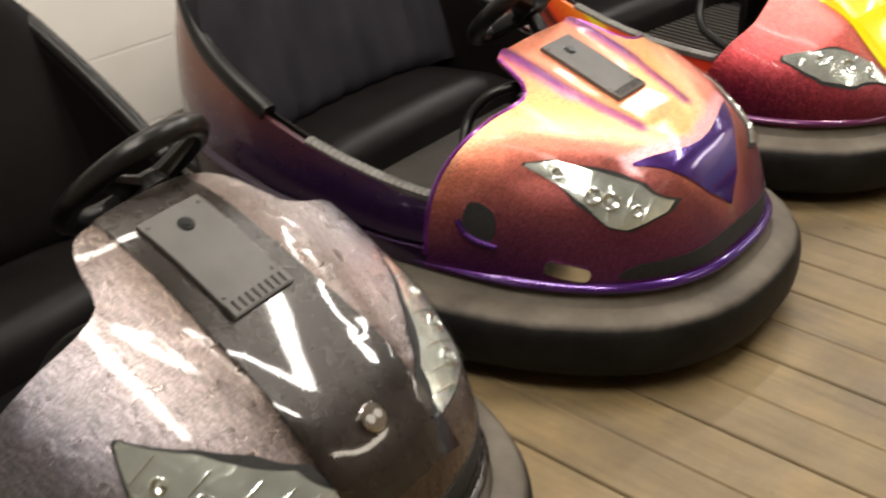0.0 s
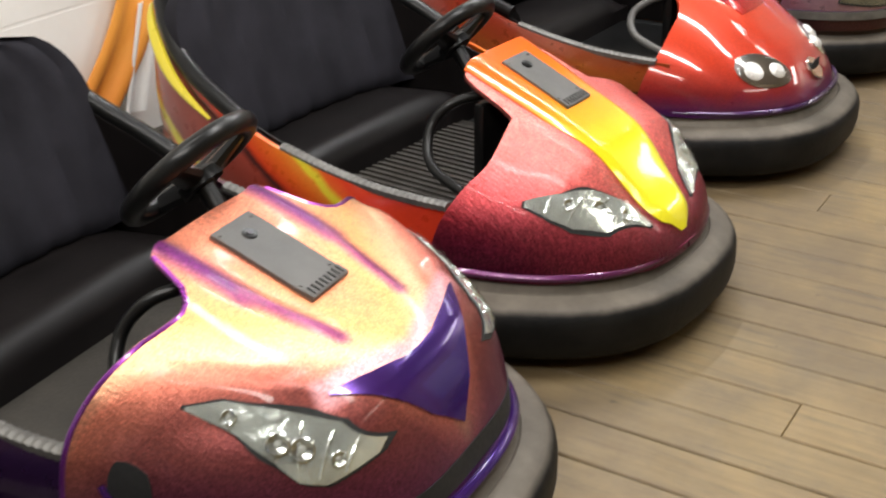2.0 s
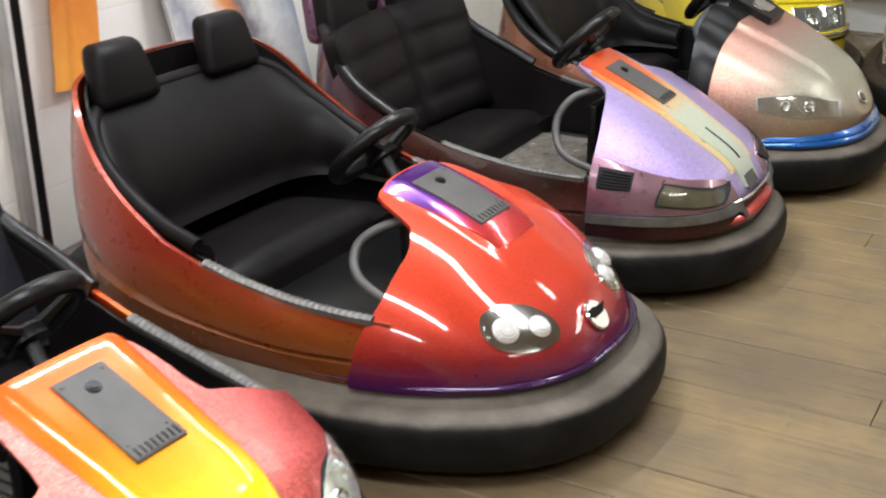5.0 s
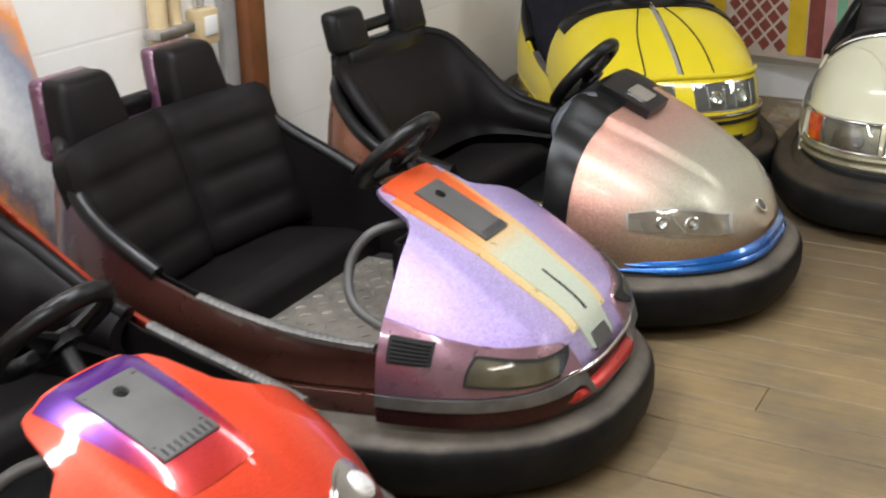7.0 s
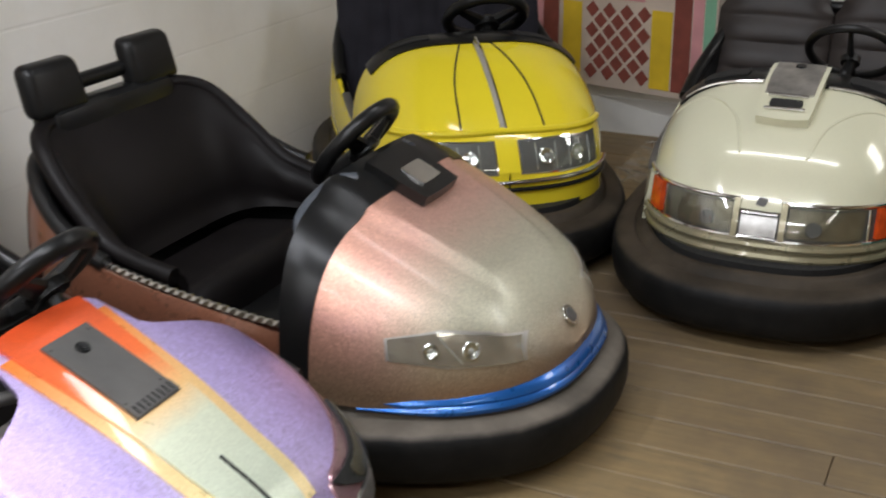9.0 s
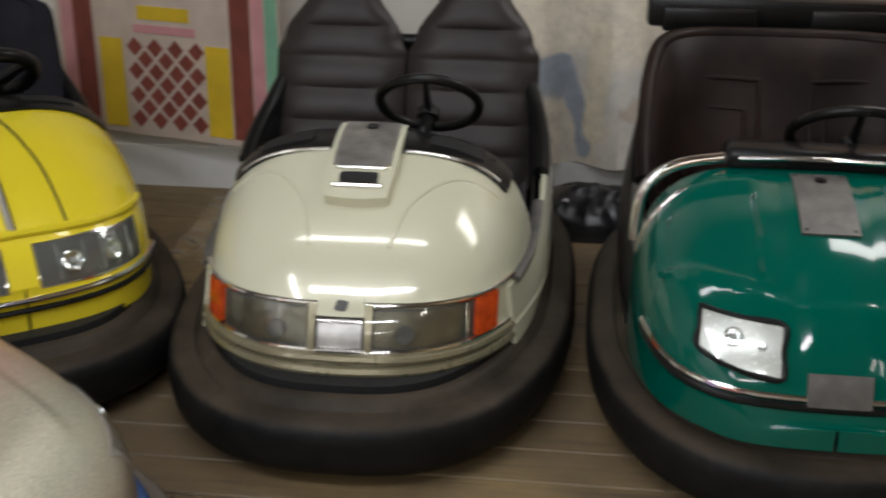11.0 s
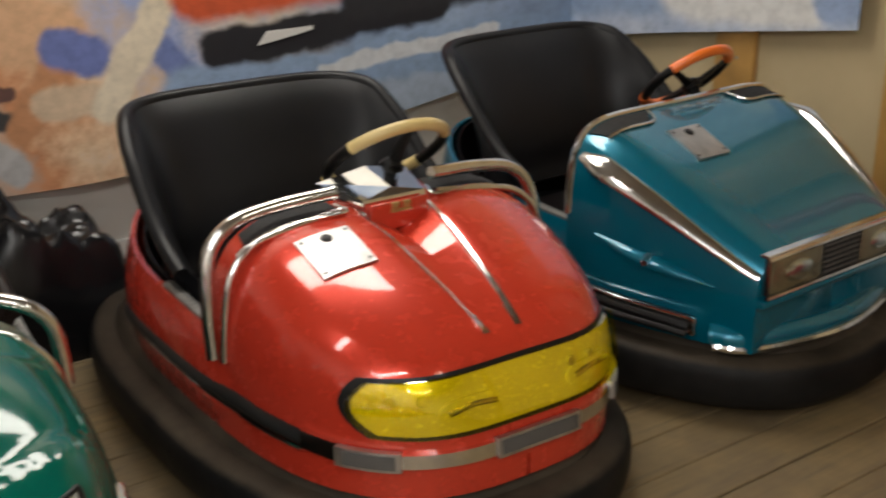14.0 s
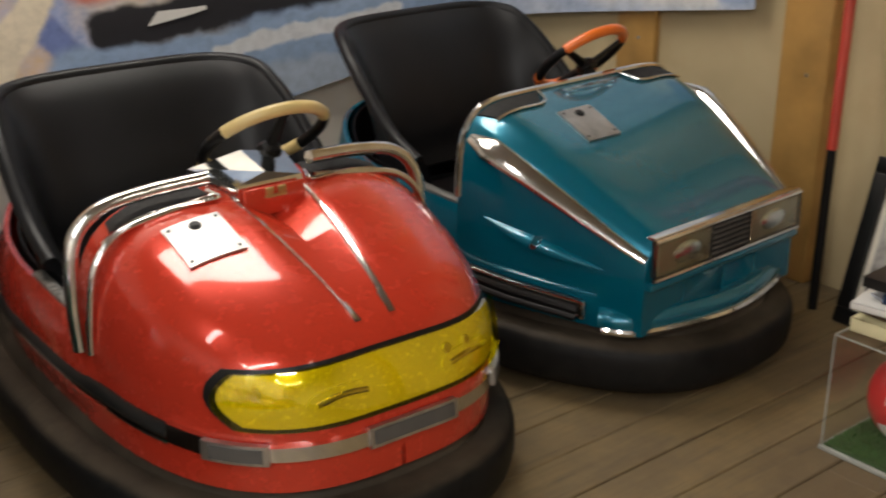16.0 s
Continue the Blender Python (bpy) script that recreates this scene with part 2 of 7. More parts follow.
def plank_wood():
    """Old pale floorboards, each of its own tone, with grain along the board, grime and scuffs."""
    m, nt, b, make, link = nodes_of("worn_floorboard")
    info = make("ObjectInfo")
    add = make("VectorMath")
    add.operation = "ADD"
    geo = make("NewGeometry")
    link(geo.outputs["Position"], add.inputs[0])
    sc = make("CombineXYZ")
    link(math_of(make, link, "MULTIPLY", info.outputs["Random"], 37.0), sc.inputs[0])
    link(sc.outputs[0], add.inputs[1])
    mp = make("Mapping")
    mp.inputs["Scale"].default_value = (3.0, 60.0, 1.0)
    link(add.outputs[0], mp.inputs["Vector"])
    grain = noise_of(make, link, mp.outputs[0], 1.0, 6.0, 0.65)
    r = ramp_of(make, [(0.2, (0.190, 0.125, 0.050)), (0.5, (0.245, 0.174, 0.080)), (0.85, (0.310, 0.222, 0.098))])
    link(grain, r.inputs[0])
    tone = ramp_of(make, [(0.0, (0.88, 0.88, 0.88)), (1.0, (1.06, 1.05, 1.02))])
    link(info.outputs["Random"], tone.inputs[0])
    col = mix_of(make, link, 1.0, r.outputs[0], tone.outputs[0], "MULTIPLY")
    grime = ramp_of(make, [(0.40, (0, 0, 0)), (0.72, (0.85, 0.85, 0.85))])
    link(noise_of(make, link, geo.outputs["Position"], 2.6, 8.0, 0.68), grime.inputs[0])
    col = mix_of(make, link, grime.outputs[0], col, (0.115, 0.088, 0.055))
    worn = ramp_of(make, [(0.42, (0, 0, 0)), (0.62, (0.68, 0.68, 0.68))])
    link(noise_of(make, link, geo.outputs["Position"], 0.9, 7.0, 0.7), worn.inputs[0])
    col = mix_of(make, link, worn.outputs[0], col, (0.105, 0.074, 0.044))
    scuff = make("Mapping")
    scuff.inputs["Rotation"].default_value = (0, 0, 0.5)
    scuff.inputs["Scale"].default_value = (2.2, 26.0, 1.0)
    link(geo.outputs["Position"], scuff.inputs["Vector"])
    streak = ramp_of(make, [(0.54, (0, 0, 0)), (0.70, (0.6, 0.6, 0.6))])
    link(noise_of(make, link, scuff.outputs[0], 1.0, 6.0, 0.7), streak.inputs[0])
    col = mix_of(make, link, streak.outputs[0], col, (0.06, 0.05, 0.038))
    spots = ramp_of(make, [(0.67, (0, 0, 0)), (0.74, (0.8, 0.8, 0.8))])
    link(noise_of(make, link, geo.outputs["Position"], 21.0, 5.0, 0.65), spots.inputs[0])
    col = mix_of(make, link, spots.outputs[0], col, (0.05, 0.04, 0.028))
    link(col, b.inputs["Base Color"])
    rr = make("MapRange")
    rr.inputs[3].default_value, rr.inputs[4].default_value = 0.42, 0.75
    link(noise_of(make, link, geo.outputs["Position"], 9.0, 4.0), rr.inputs[0])
    link(rr.outputs[0], b.inputs["Roughness"])
    bump_of(make, link, b, grain, 0.25, 0.002)
    return m


M["plank"] = plank_wood()
M["brick"] = brick_paint()
M["white"] = plain("white_wall_paint", (0.74, 0.71, 0.65), 0.55, vary=0.08, scale=3, bump=0.3, dirt=(0.62, 0.57, 0.49), fine=60)
M["beige"] = plain("beige_wall_board", (0.50, 0.40, 0.23), 0.6, vary=0.12, scale=2.5, bump=0.2, dirt=(0.42, 0.32, 0.17), fine=50)
M["pine"] = plain("varnished_pine", (0.48, 0.27, 0.08), 0.4, vary=0.25, scale=6, bump=0.2)
M["ceil"] = plain("ceiling_paint", (0.34, 0.31, 0.27), 0.8, vary=0.1, scale=2, bump=0.2)
M["brown"] = plain("brown_painted_post", (0.20, 0.075, 0.03), 0.4, vary=0.25, scale=10, bump=0.1)
M["cream"] = plain("cream_pipe_paint", (0.62, 0.48, 0.27), 0.45, vary=0.2, scale=8, bump=0.1)
M["greypaint"] = plain("grey_paint", (0.35, 0.34, 0.32), 0.5, vary=0.2, scale=8, bump=0.1)
M["lampwhite"] = plain("white_enamel", (0.8, 0.8, 0.78), 0.35, vary=0.05, bump=0.05)

# ---- mesh helpers ----
def part(name, verts, faces, material, parent=None, label="", sharp=38, smooth=True):
    me = bpy.data.meshes.new(name)
    me.from_pydata([tuple(v) for v in verts], [], faces)
    me.materials.append(material)
    bm = bmesh.new()
    bm.from_mesh(me)
    bmesh.ops.recalc_face_normals(bm, faces=bm.faces)
    bm.to_mesh(me)
    bm.free()
    if smooth:
        me.polygons.foreach_set("use_smooth", [True] * len(me.polygons))
        me.set_sharp_from_angle(angle=radians(sharp))
    ob = new(name, me)
    if parent:
        ob.parent = parent
    if label:
        ob["label"] = label
    return ob


def thing(name, label, category, group="", m=None):
    e = new(name)
    e.empty_display_size = 0.1
    tagged(e, label, category, group)
    if m is not None:
        e.matrix_world = m
    return e


def join_geo(*geos):
    vs, fs = [], []
    for v, f in geos:
        k = len(vs)
        vs += list(v)
        fs += [tuple(i + k for i in q) for q in f]
    return vs, fs


def box(cx, cy, cz, sx, sy, sz, bevel=0.0, seg=2, taper=None):
    bm = bmesh.new()
    bmesh.ops.create_cube(bm, size=1.0)
    for v in bm.verts:
        f = 1.0
        if taper and v.co.z > 0:
            f = taper
        v.co = Vector((v.co.x * sx * f, v.co.y * sy * f, v.co.z * sz))
    if bevel:
        bmesh.ops.bevel(bm, geom=list(bm.edges), offset=bevel, segments=seg, profile=0.5, affect="EDGES")
    bm.verts.index_update()
    vs = [v.co + Vector((cx, cy, cz)) for v in bm.verts]
    fs = [tuple(v.index for v in f.verts) for f in bm.faces]
    bm.free()
    return vs, fs


def tube(points, r, n=10, closed=False, flat=1.0):
    """A round bar along points; flat squeezes it along its second axis."""
    pts = [Vector(p) for p in points]
    vs, fs, k = [], [], len(pts)
    up = None
    for i, p in enumerate(pts):
        a = pts[(i - 1) % k] if (closed or i) else p
        b = pts[(i + 1) % k] if (closed or i < k - 1) else p
        d = (b - a).normalized()
        if up is None:
            up = d.orthogonal().normalized()
        up = (up - d * up.dot(d)).normalized()
        w = d.cross(up)
        rr = r[i] if isinstance(r, (list, tuple)) else r
        for j in range(n):
            t = 2 * math.pi * j / n
            vs.append(p + up * math.cos(t) * rr + w * math.sin(t) * rr * flat)
    for i in range(k if closed else k - 1):
        for j in range(n):
            a, b = i * n + j, i * n + (j + 1) % n
            c, d = ((i + 1) % k) * n + (j + 1) % n, ((i + 1) % k) * n + j
            fs.append((a, b, c, d))
    if not closed:
        fs.append(tuple(range(n - 1, -1, -1)))
        fs.append(tuple((k - 1) * n + j for j in range(n)))
    return vs, fs


def curve(points, steps=6):
    """Catmull-Rom through the points."""
    p = [Vector(q) for q in points]
    p = [2 * p[0] - p[1]] + p + [2 * p[-1] - p[-2]]
    out = []
    for i in range(1, len(p) - 2):
        for s in range(steps):
            t = s / steps
            a, b, c, d = p[i - 1], p[i], p[i + 1], p[i + 2]
            out.append(0.5 * (2 * b + (c - a) * t + (2 * a - 5 * b + 4 * c - d) * t * t + (3 * b - a - 3 * c + d) * t ** 3))
    return out + [p[-2]]


def disc(c, n, r, depth, seg=20, rim=0.0):
    """A round plate or cylinder at c, its front along n."""
    n = Vector(n).normalized()
    a = n.orthogonal().normalized()
    b = n.cross(a)
    rings = [(r, 0), (r, depth - rim), (r - rim, depth)] if rim else [(r, 0), (r, depth)]
    vs, fs = [], []
    for rr, h in rings:
        for j in range(seg):
            t = 2 * math.pi * j / seg
            vs.append(Vector(c) + n * h + (a * math.cos(t) + b * math.sin(t)) * rr)
    for i in range(len(rings) - 1):
        for j in range(seg):
            fs.append((i * seg + j, i * seg + (j + 1) % seg, (i + 1) * seg + (j + 1) % seg, (i + 1) * seg + j))
    fs.append(tuple(range(seg - 1, -1, -1)))
    fs.append(tuple((len(rings) - 1) * seg + j for j in range(seg)))
    return vs, fs


def ball(c, r, seg=16, rings=10, squash=(1, 1, 1)):
    vs, fs = [], []
    for i in range(rings + 1):
        a = math.pi * i / rings
        for j in range(seg):
            b = 2 * math.pi * j / seg
            vs.append(Vector((c[0] + r * squash[0] * math.sin(a) * math.cos(b), c[1] + r * squash[1] * math.sin(a) * math.sin(b), c[2] + r * squash[2] * math.cos(a))))
    for i in range(rings):
        for j in range(seg):
            fs.append((i * seg + j, i * seg + (j + 1) % seg, (i + 1) * seg + (j + 1) % seg, (i + 1) * seg + j))
    return vs, fs


def sheet(grid, thick, direction=None):
    """A solid skin from a grid of (point, normal): the grid and its copy thick metres inside."""
    rows, cols = len(grid), len(grid[0])
    vs = [p for row in grid for p, n in row] + [p - n * thick for row in grid for p, n in row]
    k, fs = rows * cols, []
    for i in range(rows - 1):
        for j in range(cols - 1):
            a, b, c, d = i * cols + j, i * cols + j + 1, (i + 1) * cols + j + 1, (i + 1) * cols + j
            fs += [(a, b, c, d), (k + d, k + c, k + b, k + a)]
    for i in range(rows - 1):
        for j in (0, cols - 1):
            a, b = i * cols + j, (i + 1) * cols + j
            fs.append((a, b, k + b, k + a))
    for j in range(cols - 1):
        for i in (0, rows - 1):
            a, b = i * cols + j, i * cols + j + 1
            fs.append((a, b, k + b, k + a))
    return vs, fs


def smoothstep(a, b, x):
    t = min(1, max(0, (x - a) / (b - a)))
    return t * t * (3 - 2 * t)


def profile(table, x):
    """Smooth value through a table of (x, value)."""
    if x <= table[0][0]:
        return table[0][1]
    if x >= table[-1][0]:
        return table[-1][1]
    i = next(k for k in range(len(table) - 1) if x <= table[k + 1][0])

    def slope(k):
        return (table[k + 1][1] - table[k][1]) / (table[k + 1][0] - table[k][0])

    def tangent(k):
        if k == 0 or k == len(table) - 1:
            return slope(0 if k == 0 else k - 1)
        a, b = slope(k - 1), slope(k)
        return 0.0 if a * b <= 0 else 2 * a * b / (a + b)
    (x0, v0), (x1, v1) = table[i], table[i + 1]
    w = x1 - x0
    t = (x - x0) / w
    return v0 * (1 + 2 * t) * (1 - t) ** 2 + v1 * t * t * (3 - 2 * t) + w * t * (1 - t) * (tangent(i) * (1 - t) - tangent(i + 1) * t)


# ---- the bumper car ----
RING = {"front": 0.85, "rear": 0.85, "half": 0.50}


def ring_point(a, inset=0.0):
    """A point of the bumper's plan at angle a (0: nose), inset metres inwards."""
    def raw(t):
        c, s = math.cos(t), math.sin(t)
        n = 2.35 if c > 0 else 3.0
        return Vector(((RING["front"] if c > 0 else RING["rear"]) * math.copysign(abs(c) ** (2 / n), c), RING["half"] * math.copysign(abs(s) ** (2 / 2.6), s), 0))
    p = raw(a)
    if inset:
        d = (raw(a + 0.02) - raw(a - 0.02)).normalized()
        p = p + Vector((-d.y, d.x, 0)) * inset
    return p


BUMPER_SECTION = [(0.05, 0.035), (0.022, 0.042), (0.006, 0.062), (0.0, 0.09), (0.0, 0.126), (0.003, 0.142), (0.010, 0.154), (0.021, 0.162), (0.040, 0.167),
                  (0.064, 0.170), (0.069, 0.166), (0.074, 0.170), (0.082, 0.184), (0.094, 0.191), (0.108, 0.191), (0.118, 0.17), (0.118, 0.045)]


def bumper_geo():
    vs, fs, n, k = [], [], 96, len(BUMPER_SECTION)
    for i in range(n):
        a = 2 * math.pi * i / n
        for inset, z in BUMPER_SECTION:
            p = ring_point(a, inset)
            vs.append((p.x, p.y, z))
    for i in range(n):
        for j in range(k):
            fs.append((i * k + j, ((i + 1) % n) * k + j, ((i + 1) % n) * k + (j + 1) % k, i * k + (j + 1) % k))
    return vs, fs


def belly_geo():
    vs, fs, n = [], [], 64
    for z in (0.05, 0.205):
        for i in range(n):
            p = ring_point(2 * math.pi * i / n, 0.116)
            vs.append((p.x, p.y, z))
    fs = [(i, (i + 1) % n, n + (i + 1) % n, n + i) for i in range(n)] + [tuple(range(n - 1, -1, -1)), tuple(range(n, 2 * n))]
    return vs, fs


class Hood:
    """The nose of a car as a surface: sections across, each an oval arch from hem to hem."""
    def __init__(self, top, nose, wide=0.40, start=0.15, square=2.2, arch=(0.9, 0.9), hem=0.192, rear=None, narrow=0.0, plan=None, relief=None):
        self.plan, self.relief = plan, relief or (lambda x, y: 0.0)
        self.top, self.nose, self.wide, self.start, self.square, self.arch, self.hem = top, nose, wide, start, square, arch, hem
        self.rear = rear or (lambda f: 0.24)
        self.narrow = narrow

    def width(self, x):
        if self.plan:
            return max(0.004, profile(self.plan, x))
        t = min(1.0, max(0.0, (x - self.start) / (self.nose - self.start)))
        return max(0.004, (self.wide - self.narrow * max(0, self.start + 0.1 - x)) * max(0.0, 1 - t ** self.square) ** (1 / self.square))

    def height(self, x):
        return profile(self.top, x) - self.hem

    def at(self, x, f):
        """f: -1 the car's right hem, 0 the ridge, 1 the left hem."""
        a = f * math.pi / 2
        s, c = abs(math.sin(a)), max(0.0, math.cos(a))
        y = math.copysign(self.width(x) * s ** self.arch[0], f)
        return Vector((x, y, self.hem + self.height(x) * c ** self.arch[1] + self.relief(x, abs(y))))

    def over(self, x, y):
        w = self.width(x)
        s = min(0.9999, abs(y) / w) ** (1 / self.arch[0])
        return Vector((x, y, self.hem + self.height(x) * (1 - s * s) ** (self.arch[1] / 2) + self.relief(x, abs(y))))

    def ahead(self, y, z):
        lo, hi = self.start - 0.1, self.nose
        for _ in range(40):
            mid = (lo + hi) / 2
            if self.width(mid) > abs(y) and self.over(mid, y).z > z:
                lo = mid
            else:
                hi = mid
        return Vector((lo, y, z))

    def beside(self, side, x, z):
        lo, hi = 0.0, self.width(x)
        for _ in range(26):
            mid = (lo + hi) / 2
            if self.over(x, mid).z > z:
                lo = mid
            else:
                hi = mid
        return Vector((x, side * (lo + hi) / 2, z))

    def point(self, kind, a, b):
        if kind == "top":
            return self.over(a, b)
        if kind == "front":
            return self.ahead(a, b)
        return self.beside(1 if kind == "left" else -1, a, b)

    def with_normal(self, kind, a, b):
        e = 0.006
        p = self.point(kind, a, b)
        u = self.point(kind, a + e, b) - self.point(kind, a - e, b)
        v = self.point(kind, a, b + e) - self.point(kind, a, b - e)
        n = u.cross(v)
        n = n.normalized() if n.length > 1e-9 else Vector((1, 0, 0))
        if n.dot(p - Vector((p.x - 0.25, 0, self.hem - 0.12))) < 0:
            n = -n
        return p, n

    def skin(self, rows=36, cols=84, thick=0.012, flat_nose=False):
        grid = []
        for i in range(rows + 1):
            s = 1 - (1 - i / rows) ** (1.0 if flat_nose else 2.4)
            row = []
            for j in range(cols + 1):
                f = -1 + 2 * j / cols
                xr = self.rear(f)
                x = xr + (self.nose - xr) * s
                p = self.at(x, f)
                c = Vector((x - 0.22, 0, self.hem - 0.1))
                row.append((p, (p - c).normalized()))
            grid.append(row)
        if flat_nose:
            for k in (0.55, 0.0):
                grid.append([(Vector((p.x + 0.004 * (1 - k), p.y * k, p.z)), n) for p, n in grid[rows]])
        return sheet(grid, thick)

    def patch(self, kind, corners, lift=0.003, thick=0.008, n=10, m=6, round_=0.0):
        """A plate laid on the skin. corners: four (a, b) in the plan that kind names, in order; round_: 0 square to 1 oval."""
        (a0, b0), (a1, b1), (a2, b2), (a3, b3) = corners
        grid = []
        for i in range(n + 1):
            row = []
            for j in range(m + 1):
                u, v = -1 + 2 * i / n, -1 + 2 * j / m
                uu = u * math.sqrt(max(0, 1 - round_ * v * v / 2))
                vv = v * math.sqrt(max(0, 1 - round_ * u * u / 2))
                s, t = (uu + 1) / 2, (vv + 1) / 2
                a = (a0 * (1 - s) + a1 * s) * (1 - t) + (a3 * (1 - s) + a2 * s) * t
                b = (b0 * (1 - s) + b1 * s) * (1 - t) + (b3 * (1 - s) + b2 * s) * t
                p, nn = self.with_normal(kind, a, b)
                row.append((p + nn * lift, nn))
            grid.append(row)
        return sheet(grid, thick)

    def belt(self, low, high, x0, lift=0.006, thick=0.012, n=60, m=4):
        """A band round the nose between two heights, from x0 on one side to x0 on the other; heights may follow x."""
        grid = []
        for i in range(n + 1):
            u = -1 + 2 * i / n
            side = 1 if u > 0 else -1
            x = self.nose - 0.002 - (self.nose - x0) * abs(u) ** 2.2
            row = []
            for j in range(m + 1):
                lo = low(x) if callable(low) else low
                hi = min(high(x) if callable(high) else high, self.over(x, 0).z - 0.004)
                lo = min(lo, hi - 0.004)
                z = lo + (hi - lo) * j / m
                p, nn = self.with_normal("left" if side > 0 else "right", x, z)
                nn = Vector((p.x - (self.nose - 0.42), p.y * 1.3, 0.04)).normalized()
                row.append((p + nn * lift, nn))
            grid.append(row)
        return sheet(grid, thick)

    def leaf(self, kind, upper, lower, lift=0.003, thick=0.008, n=24, m=6, grow=0.0):
        """A plate between two lines of the plan that meet or nearly meet at their ends."""
        def along(line, t):
            k = t * (len(line) - 1)
            i = min(int(k), len(line) - 2)
            f = k - i
            return Vector((line[i][0] * (1 - f) + line[i + 1][0] * f, line[i][1] * (1 - f) + line[i + 1][1] * f, 0))
        mid = sum((along(l, t) for l in (upper, lower) for t in (0, 0.25, 0.5, 0.75, 1)), Vector()) / 10
        grid = []
        for i in range(n + 1):
            a, b = along(upper, i / n), along(lower, i / n)
            row = []
            for j in range(m + 1):
                q = a.lerp(b, j / m)
                q = q + (q - mid).normalized() * grow
                p, nn = self.with_normal(kind, q.x, q.y)
                row.append((p + nn * lift, nn))
            grid.append(row)
        return sheet(grid, thick)

    def band(self, x0, x1, f0, f1, lift=0.01, thick=0.03, n=6, m=40):
        """A collar round the rear of the hood, from f0 to f1 across; x0 and x1 may follow f."""
        grid = []
        for i in range(n + 1):
            row = []
            for j in range(m + 1):
                f = f0 + (f1 - f0) * j / m
                a = x0(f) if callable(x0) else x0
                b = x1(f) if callable(x1) else x1
                x = a + (b - a) * i / n
                p = self.at(x, f)
                c = Vector((p.x - 0.05, 0, self.hem + 0.1))
                nn = (p - c)
                nn.x = 0.12
                nn.normalize()
                swell = lift * (0.35 + 0.65 * math.sin(math.pi * (0.1 + 0.8 * i / n)))
                row.append((p + nn * swell, nn))
            grid.append(row)
        return sheet(grid, thick)

    def strip(self, kind, points, r=0.006, lift=0.004, flat=1.0, n=8):
        """A bar that follows the skin through points of the plan."""
        out = []
        for q in curve([(a, b, 0) for a, b in points], 6):
            p, nn = self.with_normal(kind, q.x, q.y)
            out.append(p + nn * lift)
        return tube(out, r, n, flat=flat)


def flipped(corners, kind):
    """The same plate on the other side of the car."""
    if kind == "top":
        return [(a, -b) for a, b in corners]
    if kind == "front":
        return [(-a, b) for a, b in corners]
    return corners


OTHER = {"top": "top", "front": "front", "left": "right", "right": "left"}


TUB_RIM = [(-0.56, 0.665), (-0.50, 0.65), (-0.43, 0.60), (-0.34, 0.525), (-0.20, 0.455), (-0.10, 0.41), (0.10, 0.365), (0.25, 0.345), (0.45, 0.332)]


def drawn_in(p):
    """The shell's plan: as the ring in front, drawn in close behind the seat."""
    return Vector((-0.2 + (p.x + 0.2) * 0.66, p.y, p.z)) if p.x < -0.2 else p


def tub(car, mat, rim_line=TUB_RIM, front=0.44, turn=-0.10, lining=None, trim=None, strip=None, rim_r=0.021, roll=True):
    """Side walls and back of the car, open towards the nose, with the lining, the rolled edge and the sill strips."""
    lining, trim, strip = lining or M["black"], trim or M["black"], strip or M["sill"]
    n, base_z = 72, 0.19
    lo = next(a for a in [math.pi * k / 400 for k in range(401)] if ring_point(a, 0.1).x < front)
    angles = [lo + (2 * math.pi - 2 * lo) * k / n for k in range(n + 1)]
    outer, inner, rim = [], [], []
    for a in angles:
        p, q = drawn_in(ring_point(a, 0.085)), drawn_in(ring_point(a, 0.105))
        z = profile(rim_line, p.x)
        h = z - base_z
        bulge = 0.03 * math.sin(min(1, h / 0.3) * math.pi * 0.5) * (1 - smoothstep(0.15, 0.42, p.x))
        nn = (ring_point(a, 0) - ring_point(a, 0.1)).normalized()
        row = []
        for s in (0, 0.14, 0.30, 0.345, 0.39, 0.55, 0.75, 0.9, 1.0):
            e = bulge * math.sin(s * math.pi * 0.85) - (0.012 if 0.31 < s < 0.37 else 0)
            b = p.lerp(q, s) + nn * e
            row.append((Vector((b.x, b.y, base_z + h * s)), nn))
        outer.append(row)
        rim.append(Vector((q.x, q.y, z + 0.006)))
        v = drawn_in(ring_point(a, 0.122))
        inner.append([(Vector((v.x, v.y, 0.212 + (z - 0.214) * k)), nn) for k in (1.0, 0.66, 0.33, 0.0)])
    part("side_shell", *sheet(outer, 0.012), mat, car)
    part("lining", *sheet(inner, 0.006), lining, car)
    if roll:
        part("edge_roll", *tube([r for r in rim if r.x < turn], rim_r, 10), trim, car, "black padded edge roll")
    for side in (1, -1):
        run = sorted([r for r in rim if turn - 0.02 < r.x < front - 0.03 and r.y * side > 0], key=lambda r: r.x)
        run, grid = [run[0].lerp(run[-1], 0) if k == 0 else Vector((x, profile([(r.x, r.y) for r in run], x), profile([(r.x, r.z) for r in run], x)))
                     for k, x in enumerate([run[0].x + (run[-1].x - run[0].x) * k / 110 for k in range(111)])], []
        for k, r in enumerate(run):
            r = r + Vector((0, 0, 0.0009 if k % 4 < 2 else -0.0007))
            grid.append([(Vector((r.x, r.y + side * (0.010 - k * 0.009), r.z + (0.004 if k in (1, 2) else 0))), Vector((0, 0, 1))) for k in range(4)])
        part("sill_strip", *sheet(grid, 0.012), strip, car, "ribbed metal sill strip")


